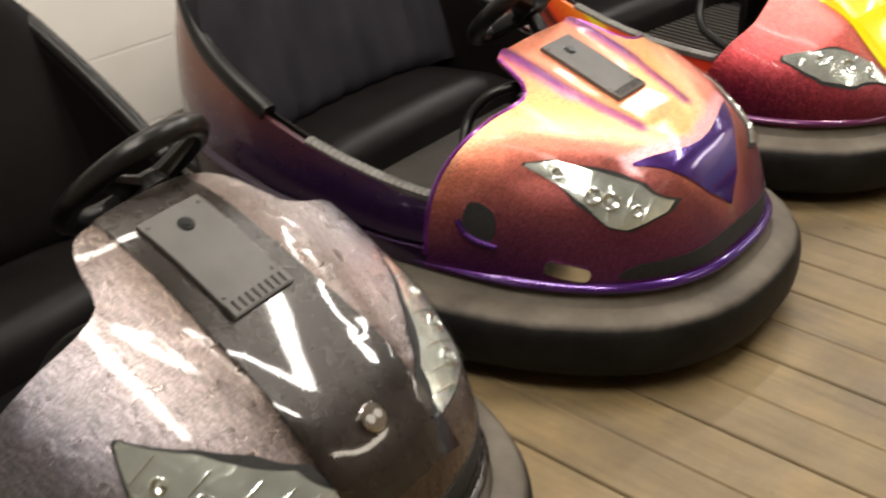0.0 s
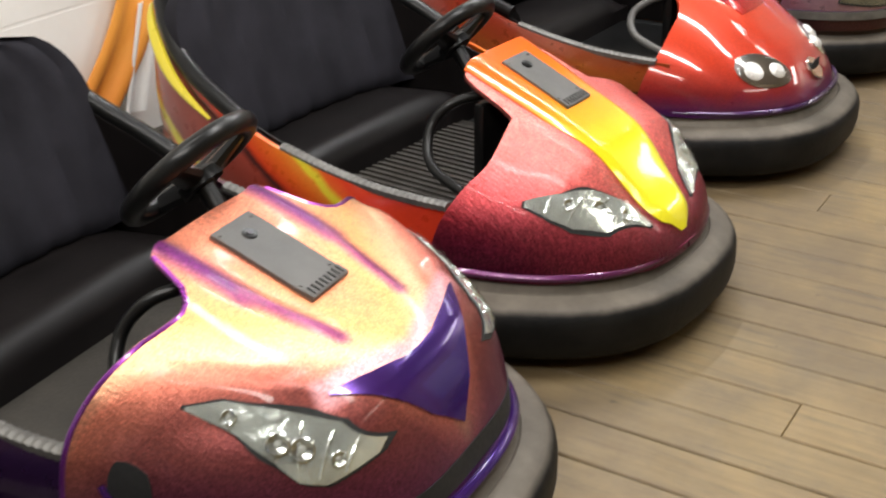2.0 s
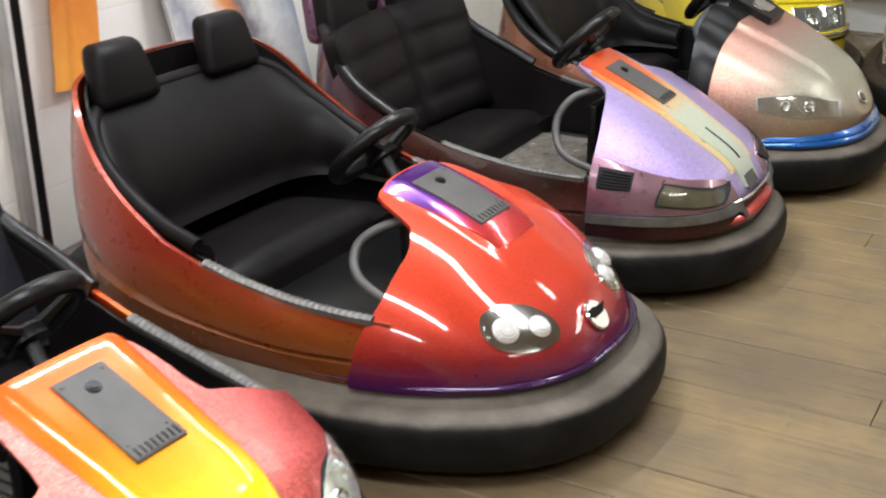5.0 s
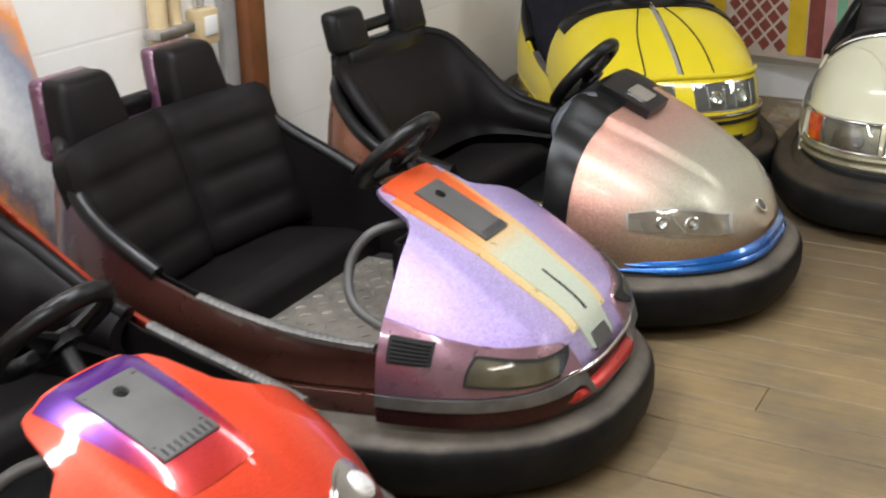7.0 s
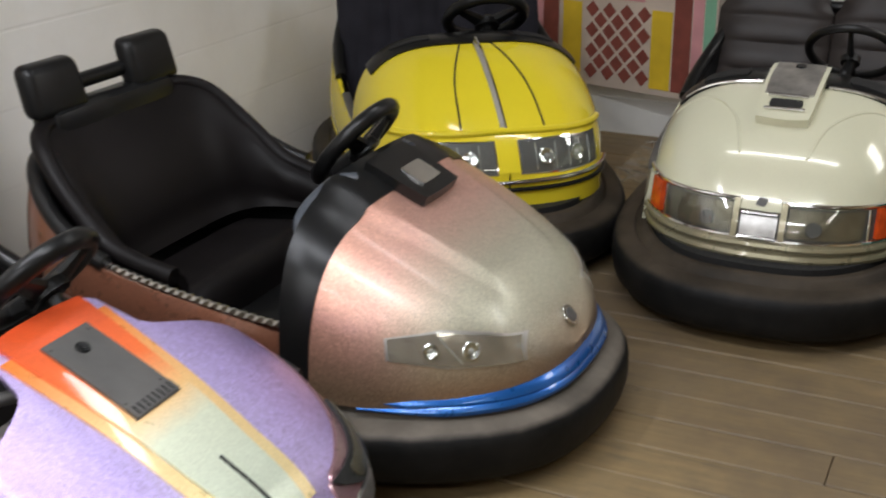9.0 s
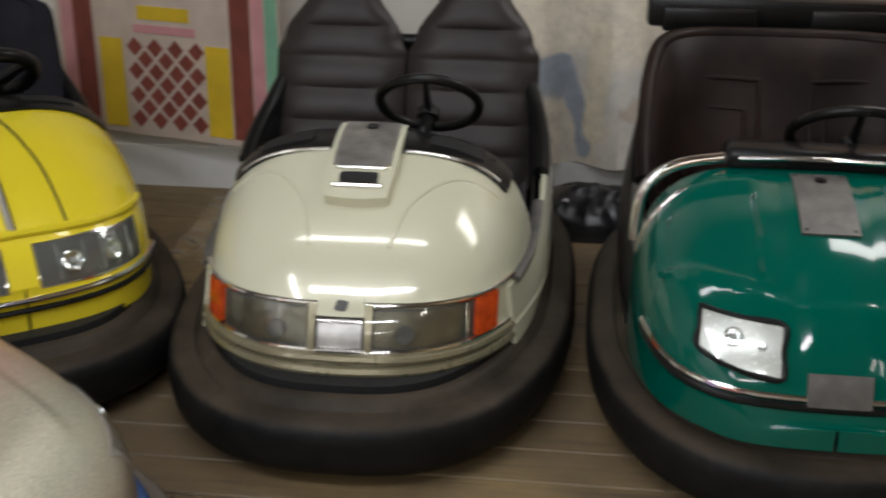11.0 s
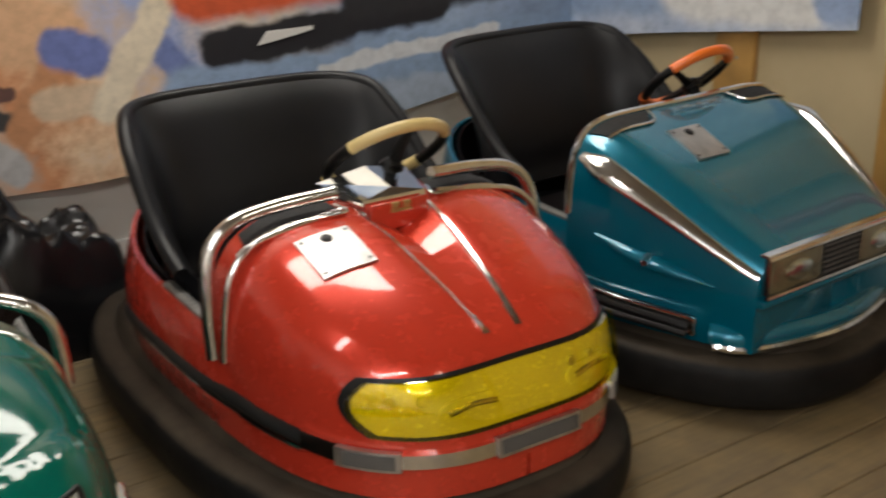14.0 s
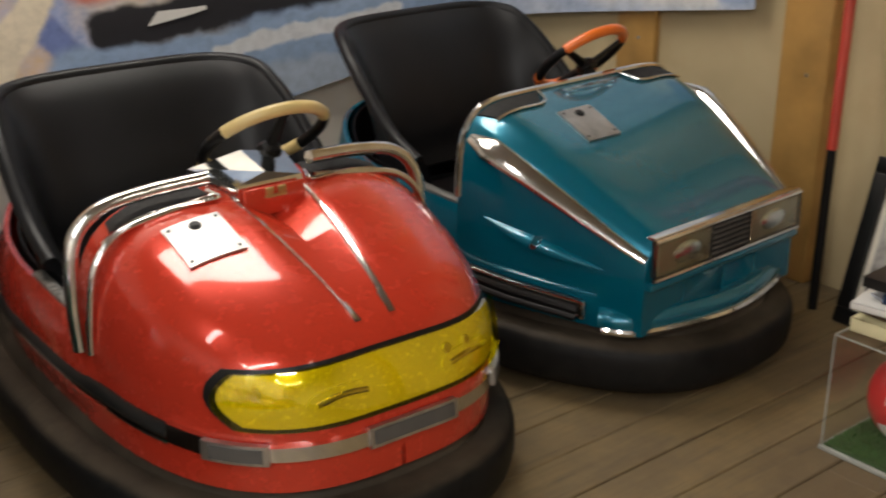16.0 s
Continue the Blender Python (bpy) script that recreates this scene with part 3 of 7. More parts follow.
def bucket(car, mat, rim_line, front=-0.06, rear=-0.53, foot=-0.32, floor_z=0.34, half=0.375, roll=0.02, pleats=0):
    """One moulded and padded lining: backrest and both arms in a single curve, with a rolled edge."""
    grid, rim, n = [], [], 84
    half = min(half, RING["half"] - 0.115)
    for i in range(n + 1):
        a = math.pi * (i / n - 0.5) * 1.0
        c, s = max(0.0, math.cos(a)), math.sin(a)
        x = front + (rear - front) * c ** 0.52
        y = math.copysign(half * abs(s) ** 0.42, s)
        z = profile(rim_line, x)
        bx, by = front + (foot - front) * c ** 0.5, y * 0.86
        rim.append(Vector((x, y, z)))
        row = []
        for k in range(17):
            t = k / 16
            p = Vector((x + (bx - x) * t ** 0.8, y + (by - y) * t ** 1.4, z + (floor_z - z) * t))
            inn = Vector((-0.10, 0, 0.62)) - p
            inn.z = max(0.05, inn.z * 0.4)
            inn.normalize()
            puff = 0.034 * math.sin(math.pi * min(1, 0.12 + t)) ** 0.7
            if pleats and c > 0.5:
                puff += 0.005 * abs(math.sin(y / half * math.pi * pleats / 2)) * math.sin(math.pi * t)
            row.append((p + inn * puff, inn))
        grid.append(row)
    part("seat_shell", *sheet(grid, 0.03), mat, car, "moulded padded backrest with arms")
    part("edge_roll", *tube(rim, roll, 12), mat, car)


def bench(car, mat, width=0.74, z=0.315, front=-0.05, rear=-0.34, top=0.69, lean=0.14, round_top=0.10, pleats=0, cross=0, mat_back=None, back=True):
    """Seat cushion and backrest, upholstered."""
    w = min(width / 2, RING["half"] - 0.13)
    grid = []
    for i in range(15):
        s = i / 14
        x = front - (front - rear) * min(1, s * 1.0)
        row = []
        for j in range(17):
            t = -1 + j / 8
            edge = (1 - abs(t) ** 6) * (1 - max(0, 1 - s * 5) ** 2)
            row.append((Vector((x, t * w, z - 0.055 + 0.055 * max(0.0, edge) - 0.03 * s)), Vector((0, 0, 1))))
        grid.append(row)
    part("seat_cushion", *sheet(grid, 0.12), mat, car)
    if not back:
        return
    grid = []
    for i in range(25):
        s = i / 24
        zz = z - 0.03 + (top - z + 0.03) * s
        xx = rear + 0.03 - lean * s
        ww = w
        if top - zz < round_top:
            u = 1 - (top - zz) / round_top
            ww = w - round_top * (1 - math.sqrt(max(0, 1 - u * u)))
        row = []
        for j in range(41):
            t = -1 + j / 20
            puff = 0.028 * (1 - abs(t) ** 8) * (1 - abs(2 * s - 1) ** 10)
            if pleats:
                puff += 0.012 * abs(math.sin(t * math.pi * pleats / 2 + 0.25 * math.sin(s * 5))) ** 0.7
            if cross:
                puff += 0.007 * abs(math.sin(s * math.pi * cross)) ** 0.5 * (1 - abs(2 * abs(t) - 1) ** 6) - 0.012 * math.exp(-(t / 0.05) ** 2)
            row.append((Vector((xx + puff + 0.05 * t * t, t * ww, zz)), Vector((0.92, 0, 0.38))))
        grid.append(row)
    part("backrest", *sheet(grid, 0.05), mat_back or mat, car)


def steering(car, x, y, z, tilt=50, r=0.125, mat=None, grip=None, spoke=3, thick=None):
    """Wheel, spokes and column."""
    m = pose(x, y, z, 0, tilt - 90, 0)
    ring = [m @ Vector((r * math.cos(2 * math.pi * k / 40), r * math.sin(2 * math.pi * k / 40), 0)) for k in range(40)]
    old = spoke == 2 or grip
    rim_r = 0.0125 if old else 0.0195
    wheel = part("steering_wheel", *tube(ring, rim_r, 12, True), mat or M["black"], car)
    hub = join_geo(*[tube([m @ Vector((0, 0, -0.03)), m @ Vector((0.6 * r * math.cos(a), 0.6 * r * math.sin(a), -0.012)), m @ Vector((r * math.cos(a), r * math.sin(a), 0))], [0.016, 0.011, 0.009] if old else [0.030, 0.020, 0.015], 8, flat=0.6)
                     for a in [math.pi + 2 * math.pi * k / spoke for k in range(spoke)]], disc(m @ Vector((0, 0, -0.04)), m.to_3x3() @ Vector((0, 0, 1)), 0.028 if old else 0.042, 0.028, 18, 0.008))
    part("hub", *hub, M["black"], wheel)
    part("column", *tube([m @ Vector((0, 0, -0.04)), Vector((x + 0.12, y * 0.8, z - 0.13))], 0.018, 10), M["black"], car)
    if grip:
        for a0, a1 in grip[1]:
            arc = [m @ Vector((r * math.cos(radians(a0 + (a1 - a0) * k / 16)), r * math.sin(radians(a0 + (a1 - a0) * k / 16)), 0)) for k in range(17)]
            part("grip", *tube(arc, 0.0145, 10), grip[0], wheel)
    return wheel


def base(name, label, m, group="bumper cars", rubber="rubber", front=0.85, half=0.50):
    """The bumper ring and underbody; the plan of the ring then serves all other parts of this car."""
    RING["front"], RING["half"] = front, half
    car = thing(name, label, "bumper car", group, m)
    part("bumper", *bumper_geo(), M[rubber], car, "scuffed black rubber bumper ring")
    part("underbody", *belly_geo(), M["dark"], car)
    return car


def footwell(car, mat, bumps=False, ribs=False):
    geo = box(0.16, 0, 0.210, 0.58, min(0.68, 2 * RING["half"] - 0.30), 0.012, 0.003)
    floor_ = part("floor_plate", *geo, mat, car)
    if ribs:
        part("mat_ribs", *join_geo(*[box(0.14, -0.29 + 0.0252 * k, 0.2185, 0.48, 0.012, 0.006, 0.001, 1) for k in range(24)]), mat, floor_)
    if bumps:
        studs = []
        for i in range(14):
            for j in range(17):
                a = radians(45 if (i + j) % 2 else -45)
                c = Vector((-0.10 + i * 0.039, -0.312 + j * 0.039, 0.216))
                d = Vector((math.cos(a), math.sin(a), 0)) * 0.014
                studs.append(tube([c - d, c, c + d], [0.002, 0.006, 0.002], 5))
        part("tread", *join_geo(*studs), mat, floor_)["kind"] = "stuff"


# ---- the room ----
X0, X1, Y0, Y1 = -2.2, 3.7, -1.6, 9.25


def slab(name, x0, y0, z0, x1, y1, z1, mat, label, bevel=0.0):
    ob = part(name, *box((x0 + x1) / 2, (y0 + y1) / 2, (z0 + z1) / 2, x1 - x0, y1 - y0, z1 - z0, bevel), mat)
    return tagged(ob, label, name.split("_")[0], "", "structure")


slab("wall_west", X0 - 0.2, Y0 - 0.2, -0.1, X0, Y1 + 0.2, CEIL, M["brick"], "white painted brick wall behind the cars")
slab("wall_north", X0, Y1, -0.1, X1, Y1 + 0.2, CEIL, M["white"], "white painted wall behind the posters")
slab("wall_east", X1, Y0 - 0.2, -0.1, X1 + 0.2, Y1 + 0.2, CEIL, M["beige"], "beige board wall with pine battens")
slab("wall_south", X0, Y0 - 0.2, -0.1, X1, Y0, CEIL, M["white"], "white painted wall")
slab("ceiling", X0 - 0.2, Y0 - 0.2, CEIL, X1 + 0.2, Y1 + 0.2, CEIL + 0.2, M["ceil"], "plain painted ceiling")


# ---- paints ----
ORANGE, YELLOW, RED = (0.85, 0.17, 0.02), (0.85, 0.62, 0.02), (0.62, 0.035, 0.015)
PLUM = (0.10, 0.012, 0.035)


def leaf_lamp(car, h, kind, upper, lower, bulbs, bed=None, lens=None, rim=None, label="clear headlamp over chrome reflectors", deep=0.006, ribs=(0.18, 0.42, 0.60, 0.74, 0.88)):
    """Headlamps on both sides between two lines: a rim, a silvered bed with ribs and reflectors, a clear cover."""
    for k in (0, 1):
        kd = kind if k == 0 else OTHER[kind]
        up = upper if k == 0 else flipped(upper, kind)
        lo = lower if k == 0 else flipped(lower, kind)
        lamp = part("headlamp", *h.leaf(kd, up, lo, lift=0.002, thick=0.006, grow=0.006), rim or M["dark"], car, label)
        part("lamp_bed", *h.leaf(kd, up, lo, lift=0.0035, thick=0.004), bed or M["lampbed"], lamp)
        for s, t, r in bulbs:
            i = s * (len(up) - 1)
            a0 = up[min(int(i), len(up) - 2)]
            a1 = up[min(int(i), len(up) - 2) + 1]
            f = i - min(int(i), len(up) - 2)
            j = s * (len(lo) - 1)
            b0 = lo[min(int(j), len(lo) - 2)]
            b1 = lo[min(int(j), len(lo) - 2) + 1]
            g = j - min(int(j), len(lo) - 2)
            q = [(a0[c] * (1 - f) + a1[c] * f) * (1 - t) + (b0[c] * (1 - g) + b1[c] * g) * t for c in (0, 1)]
            p, n = h.with_normal(kd, q[0], q[1])
            cup = []
            for rr, hh in ((r, 0.0), (r, 0.0035), (r * 0.86, 0.005), (r * 0.55, 0.0025), (r * 0.2, 0.002)):
                cup.append((rr, hh))
            u = n.orthogonal().normalized()
            w = n.cross(u)
            vs = [p + n * (0.002 + hh) + (u * math.cos(b) + w * math.sin(b)) * rr for rr, hh in cup for b in [2 * math.pi * m_ / 18 for m_ in range(18)]]
            fs = [(e * 18 + m_, e * 18 + (m_ + 1) % 18, (e + 1) * 18 + (m_ + 1) % 18, (e + 1) * 18 + m_) for e in range(4) for m_ in range(18)]
            part("reflector", vs, fs, M["bulb"], lamp)
            part("bulb", *disc(p + n * 0.003, n, r * 0.32, 0.004, 10, 0.0015), M["greypaint"], lamp)
        for s in ribs:
            ends = []
            for line in (up, lo):
                i = s * (len(line) - 1)
                e = min(int(i), len(line) - 2)
                ends.append([line[e][c] + (line[e + 1][c] - line[e][c]) * (i - e) for c in (0, 1)])
            mids = [(ends[0][0] + (ends[1][0] - ends[0][0]) * k, ends[0][1] + (ends[1][1] - ends[0][1]) * k) for k in (0.1, 0.5, 0.9)]
            part("lamp_rib", *h.strip(kd, mids, 0.0022, 0.004, n=6), M["lampbed"], lamp)
        cov = part("lens", *h.leaf(kd, up, lo, lift=0.004 + deep, thick=0.002, n=28, m=8), lens or M["lens"], lamp)
        cov.visible_shadow = False


def token_plate(car, h, x0=0.30, x1=0.475, w=0.06, mat=None, yc=0.0, hole=True, slot=True, up=0.006):
    pl = part("token_plate", *h.patch("top", [(x0, yc - w), (x1, yc - w), (x1, yc + w), (x0, yc + w)], lift=up, thick=0.012), mat or M["plate"], car, "grey metal token plate with a lock")
    if hole:
        p, n = h.with_normal("top", x0 + (x1 - x0) * 0.2, yc)
        part("lock", *join_geo(disc(p + n * up, n, 0.013, 0.003, 16, 0.001), disc(p + n * (up + 0.003), n, 0.008, 0.002, 12)), M["black"], pl)
    if slot:
        part("slot", *h.patch("top", [(x1 - 0.022, yc - w), (x1 - 0.002, yc - w), (x1 - 0.002, yc + w), (x1 - 0.022, yc + w)], lift=up + 0.002, thick=0.010), M["plate"], pl)
        ribs = [h.strip("top", [(x1 - 0.02, y), (x1 - 0.004, y)], 0.0016, up + 0.003, n=5) for y in [yc - w * 0.8 + w * 1.6 * k / 7 for k in range(8)]]
        part("slot_ribs", *join_geo(*ribs), M["dark"], pl)
    for sx in (x0 + 0.012, x1 - 0.012 if not slot else x1 - 0.03):
        for sy in (yc - w + 0.01, yc + w - 0.01):
            p, n = h.with_normal("top", sx, sy)
            part("screw", *disc(p + n * (up - 0.001), n, 0.0035, 0.003, 8), M["plate"] if slot else M["black"], pl)
    return pl


def grab_loops(car, mat=None, up=0.0):
    for side in (1, -1):
        pts = curve([(0.33, side * 0.10, 0.495 + up), (0.265, side * 0.165, 0.475 + up), (0.235, side * 0.21, 0.42 + up * 0.5), (0.28, side * 0.265, 0.36), (0.42, side * 0.31, 0.33)], 6)
        part("grab_bar", *tube(pts, 0.0115, 10), mat or M["black"], car, "black tubular grab bar")


def vent_mouth(car, h, z=0.232, mat=None):
    # the skin stays closed; black colour gives the mouth's inner shade
    part("air_mouth", *h.patch("front", [(-0.30, z - 0.012), (0.30, z - 0.012), (0.27, z + 0.022), (-0.27, z + 0.022)], lift=0.002, thick=0.006, n=16, round_=0.2), mat or M["dark"], car, "dark open air mouth")


def hem_lip(car, mat, x0=0.24, r=0.010, z=0.206, inset=0.078, label="painted lip along the hem"):
    pts = [p for p in (ring_point(a, inset) for a in [-1.45 + 2.9 * k / 80 for k in range(81)]) if p.x > x0]
    n = len(pts)
    part("hem_lip", *tube([(p.x, p.y, z) for p in pts], [r * max(0.15, min(1.0, k / 8, (n - 1 - k) / 8)) for k in range(n)], 8, flat=0.8), mat, car, label)


def headrests(car, mat, x, z, w=0.15, hgt=0.13, gap=0.36, thick=0.07, slope=0.6, name="headrest"):
    for side in (1, -1):
        g = box(0, 0, 0, thick, w * 1.25, hgt, min(0.028, thick * 0.42), 4)
        vs = [Vector((v.x - 0.25 * v.z, v.y * (1 - slope * 0.5 * (v.z / hgt + 0.5)), v.z)) + Vector((x, side * gap / 2, z)) for v in g[0]]
        part(name, vs, g[1], mat, car)


def dashboard(car, x=0.31, z=0.47, w=0.26):
    part("dashboard", *box(x, 0, z - 0.11, 0.03, w, 0.22, 0.01), M["black"], car)


SPORT_TOP = [(0.18, 0.635), (0.30, 0.605), (0.47, 0.515), (0.58, 0.44), (0.66, 0.375), (0.72, 0.305), (0.75, 0.255)]


def scooped(table):
    """Rear edge of a hood: a tongue over the plate, a scooped cut on either side, then the flank."""
    return lambda f: profile(table, abs(f))


SPORT_REAR = scooped([(0, 0.245), (0.13, 0.250), (0.17, 0.272), (0.24, 0.352), (0.30, 0.360), (0.48, 0.342), (0.66, 0.31), (0.78, 0.275), (1.0, 0.25)])
SUNSET_REAR = scooped([(0, 0.258), (0.11, 0.264), (0.13, 0.282), (0.165, 0.352), (0.23, 0.370), (0.40, 0.348), (0.60, 0.318), (0.82, 0.29), (1.0, 0.28)])
FLAME_REAR = scooped([(0, 0.272), (0.12, 0.278), (0.143, 0.295), (0.18, 0.42), (0.21, 0.428), (0.46, 0.45), (0.70, 0.42), (0.90, 0.385), (1.0, 0.37)])
BEETLE_REAR = scooped([(0, 0.236), (0.15, 0.242), (0.18, 0.262), (0.24, 0.362), (0.39, 0.398), (0.57, 0.40), (0.85, 0.372), (1.0, 0.36)])
LILAC_REAR = scooped([(0, 0.25), (0.07, 0.255), (0.09, 0.268), (0.125, 0.36), (0.28, 0.394), (0.55, 0.42), (0.80, 0.425), (1.0, 0.42)])


def sport_hood(top=None, nose=0.752, **kw):
    a = dict(wide=0.43, start=0.12, square=2.4, arch=(0.78, 0.72), rear=SPORT_REAR)
    a.update(kw)
    return Hood(top or SPORT_TOP, nose, **a)


OLD_RIM = [(-0.62, 0.60), (-0.50, 0.62), (-0.42, 0.63), (-0.34, 0.60), (-0.12, 0.45), (0.10, 0.385), (0.29, 0.345), (0.36, 0.335)]
LOW_RIM = [(-0.62, 0.52), (-0.50, 0.48), (-0.34, 0.435), (-0.12, 0.412), (0.20, 0.395), (0.36, 0.375)]
SEAT_RIM = [(-0.53, 0.728), (-0.44, 0.715), (-0.36, 0.665), (-0.12, 0.475), (0.1, 0.40)]
M["handle"] = plain("blue_grey_plastic", (0.055, 0.062, 0.075), 0.3, vary=0.2)
M["brass"] = plain("worn_brass", (0.50, 0.36, 0.14), 0.35, 0.8, vary=0.3)


# ---- row along the west wall ----
def car_charcoal():
    car = base("bumper_car", "charcoal and silver scratched metal-flake bumper car with a round badge", pose(-1.155, 1.472, 0, 0, 0, 8), front=0.84, half=0.492)
    silver = paint("scratched_silver_flake", [(0.0, (0.10, 0.075, 0.06)), (0.3, (0.16, 0.125, 0.11)), (0.6, (0.36, 0.31, 0.31)), (1.0, (0.22, 0.22, 0.27))], span=0.36, flake=0.8, scratch=0.6, metal=0.95, rough=0.27, turn=0.9, coat=0.5, grain=1.5)
    dark = paint("charcoal_flake", [(0.0, (0.016, 0.011, 0.008)), (1.0, (0.010, 0.008, 0.007))], span=0.3, flake=0.4, scratch=0.1, metal=0.4, rough=0.26, turn=0.9)
    tub(car, dark, [(-0.60, 0.78), (-0.50, 0.755), (-0.43, 0.70), (-0.34, 0.615), (-0.20, 0.50), (-0.10, 0.43), (0.10, 0.37), (0.25, 0.345), (0.45, 0.332)], lining=M["vinyl"])
    bench(car, M["vinyl"], top=0.80, round_top=0.18, width=0.80, lean=0.16)
    footwell(car, M["black"])
    h = sport_hood(relief=lambda x, y: 0.010 * max(0, 1 - abs(y - (0.185 - 0.30 * (x - 0.32))) / 0.035) * smoothstep(0.34, 0.44, x) * (1 - smoothstep(0.62, 0.70, x)))
    part("hood", *h.skin(), silver, car, "scratched silver-brown hood")
    part("centre_panel", *h.patch("top", [(0.245, -0.09), (0.725, -0.12), (0.725, 0.12), (0.245, 0.09)], lift=0.005, thick=0.010, n=16, m=12, round_=0.05), dark, car, "dark charcoal raised centre panel")
    token_plate(car, h, up=0.012)
    leaf_lamp(car, h, "right", [(0.47, 0.450), (0.55, 0.425), (0.64, 0.380), (0.692, 0.335)], [(0.47, 0.446), (0.53, 0.375), (0.62, 0.325), (0.692, 0.330)], [(0.3, 0.5, 0.012), (0.5, 0.5, 0.018), (0.7, 0.5, 0.020)])
    p, n = h.with_normal("top", 0.655, 0.0)
    badge = part("badge", *disc(p + n * 0.006, n, 0.022, 0.006, 24, 0.002), M["chrome"], car, "round chrome badge")
    part("badge_mark", *join_geo(*[disc(p + n * 0.012 + Vector((0.0, dy, 0)), n, 0.007, 0.002, 10) for dy in (-0.008, 0.008)]), M["greypaint"], badge)
    grab_loops(car)
    dashboard(car)
    steering(car, 0.145, 0.08, 0.60, 44, 0.125)
    hem_lip(car, dark)
    vent_mouth(car, h)


def car_sunset():
    car = base("bumper_car", "orange and purple airbrushed bumper car with a pointed nose", pose(-1.28, 2.568, 0, 0, 0, 4.4), front=0.848, half=0.524)
    top = paint("orange_flake_airbrush", [(0.0, (0.78, 0.26, 0.15)), (0.35, (0.86, 0.36, 0.13)), (0.52, (0.92, 0.52, 0.30)), (0.60, (0.72, 0.22, 0.14)), (0.72, (0.27, 0.07, 0.055)), (1.0, (0.17, 0.035, 0.05))],
                along=(0.668, 0.744, 0), start=0.30, span=0.35, wobble=0.012, flake=0.9, scratch=0.32, metal=0.75, rough=0.34, coat=0.2, low=(0.22, 0.36, (0.11, 0.022, 0.11)),
                lines=((0.26, 0.128, 0.42, 0.124, 0.020, (0.15, 0.02, 0.14)), (0.42, 0.124, 0.57, 0.090, 0.014, (0.26, 0.05, 0.14)),
                       (0.605, 0.198, 0.652, 0.0, 0.015, (0.80, 0.38, 0.40))))
    edge = paint("violet_flake", [(0, (0.30, 0.04, 0.30)), (1, (0.16, 0.02, 0.26))], flake=0.5, metal=0.7)
    deep = paint("deep_violet", [(0, (0.045, 0.012, 0.16)), (1, (0.09, 0.02, 0.18))], flake=0.4, metal=0.6, rough=0.2)
    side = paint("brown_violet_flake", [(0.0, (0.03, 0.010, 0.045)), (0.35, (0.035, 0.012, 0.06)), (0.6, (0.14, 0.04, 0.025)), (1.0, (0.20, 0.06, 0.04))], along=(0, 0, 1), start=0.16, span=0.5, flake=0.6, metal=0.6)
    tub(car, side, lining=M["vinyl"])
    bench(car, M["vinyl"], top=0.71, round_top=0.16, width=0.80, pleats=9, mat_back=M["cloth"])
    footwell(car, M["footmat"])
    def shoulder(x, y):
        crease = profile([(0.33, 0.37), (0.455, 0.296), (0.57, 0.225), (0.611, 0.188), (0.70, 0.08), (0.735, 0.0)], x)
        ridge = profile([(0.26, 0.125), (0.37, 0.127), (0.46, 0.112), (0.58, 0.085)], x)
        return (0.016 * max(0, 1 - abs(y - crease) / 0.05) * smoothstep(0.34, 0.42, x) * (1 - smoothstep(0.56, 0.62, x)) + 0.009 * max(0, 1 - abs(y - ridge) / 0.022) * (1 - smoothstep(0.52, 0.60, x))) * (1 - smoothstep(0.69, 0.74, x))
    h = sport_hood([(0.18, 0.56), (0.262, 0.555), (0.306, 0.543), (0.497, 0.473), (0.60, 0.438), (0.66, 0.405), (0.70, 0.355), (0.736, 0.285), (0.752, 0.24), (0.765, 0.2)], 0.768, arch=(0.62, 0.66), rear=SUNSET_REAR, relief=shoulder)
    part("hood", *h.skin(44, 120), top, car, "orange and brown airbrushed hood")
    part("nose_panel", *h.leaf("top", [(0.610, -0.192), (0.636, -0.112), (0.652, -0.045), (0.655, 0.0), (0.652, 0.045), (0.636, 0.112), (0.610, 0.192)],
                               [(0.614, -0.192), (0.668, -0.128), (0.712, -0.062), (0.734, 0.0), (0.712, 0.062), (0.668, 0.128), (0.614, 0.192)], lift=0.003, thick=0.008, n=48, m=12), deep, car, "deep violet pointed nose panel")
    for s in (1, -1):
        part("hood_edge", *tube([h.at(SUNSET_REAR(f) + 0.003, f) - Vector((0, 0, 0.003)) for f in [s * (0.12 + 0.86 * k / 24) for k in range(25)]], 0.005, 8), edge, car, "violet rolled hood edge")
    token_plate(car, h, 0.306, 0.497, 0.052, up=0.008)
    leaf_lamp(car, h, "right", [(0.455, 0.428), (0.500, 0.432), (0.569, 0.417), (0.640, 0.390), (0.690, 0.352)], [(0.455, 0.424), (0.528, 0.394), (0.583, 0.361), (0.620, 0.330), (0.651, 0.321), (0.690, 0.340)],
              [(0.22, 0.45, 0.012), (0.48, 0.55, 0.018), (0.62, 0.45, 0.019), (0.82, 0.5, 0.012)])
    for kd in ("left", "right"):
        # no hollow here: the scoop's shade is a near-black plate on the skin
        scoop = part("side_scoop", *h.patch(kd, [(0.360, 0.290), (0.435, 0.280), (0.430, 0.345), (0.370, 0.362)], lift=0.002, thick=0.006, round_=0.7), M["dark"], car, "dark scoop in the flank")
        part("scoop_lip", *h.strip(kd, [(0.355, 0.315), (0.372, 0.292), (0.400, 0.280), (0.438, 0.274)], 0.006, 0.003), deep, scoop)
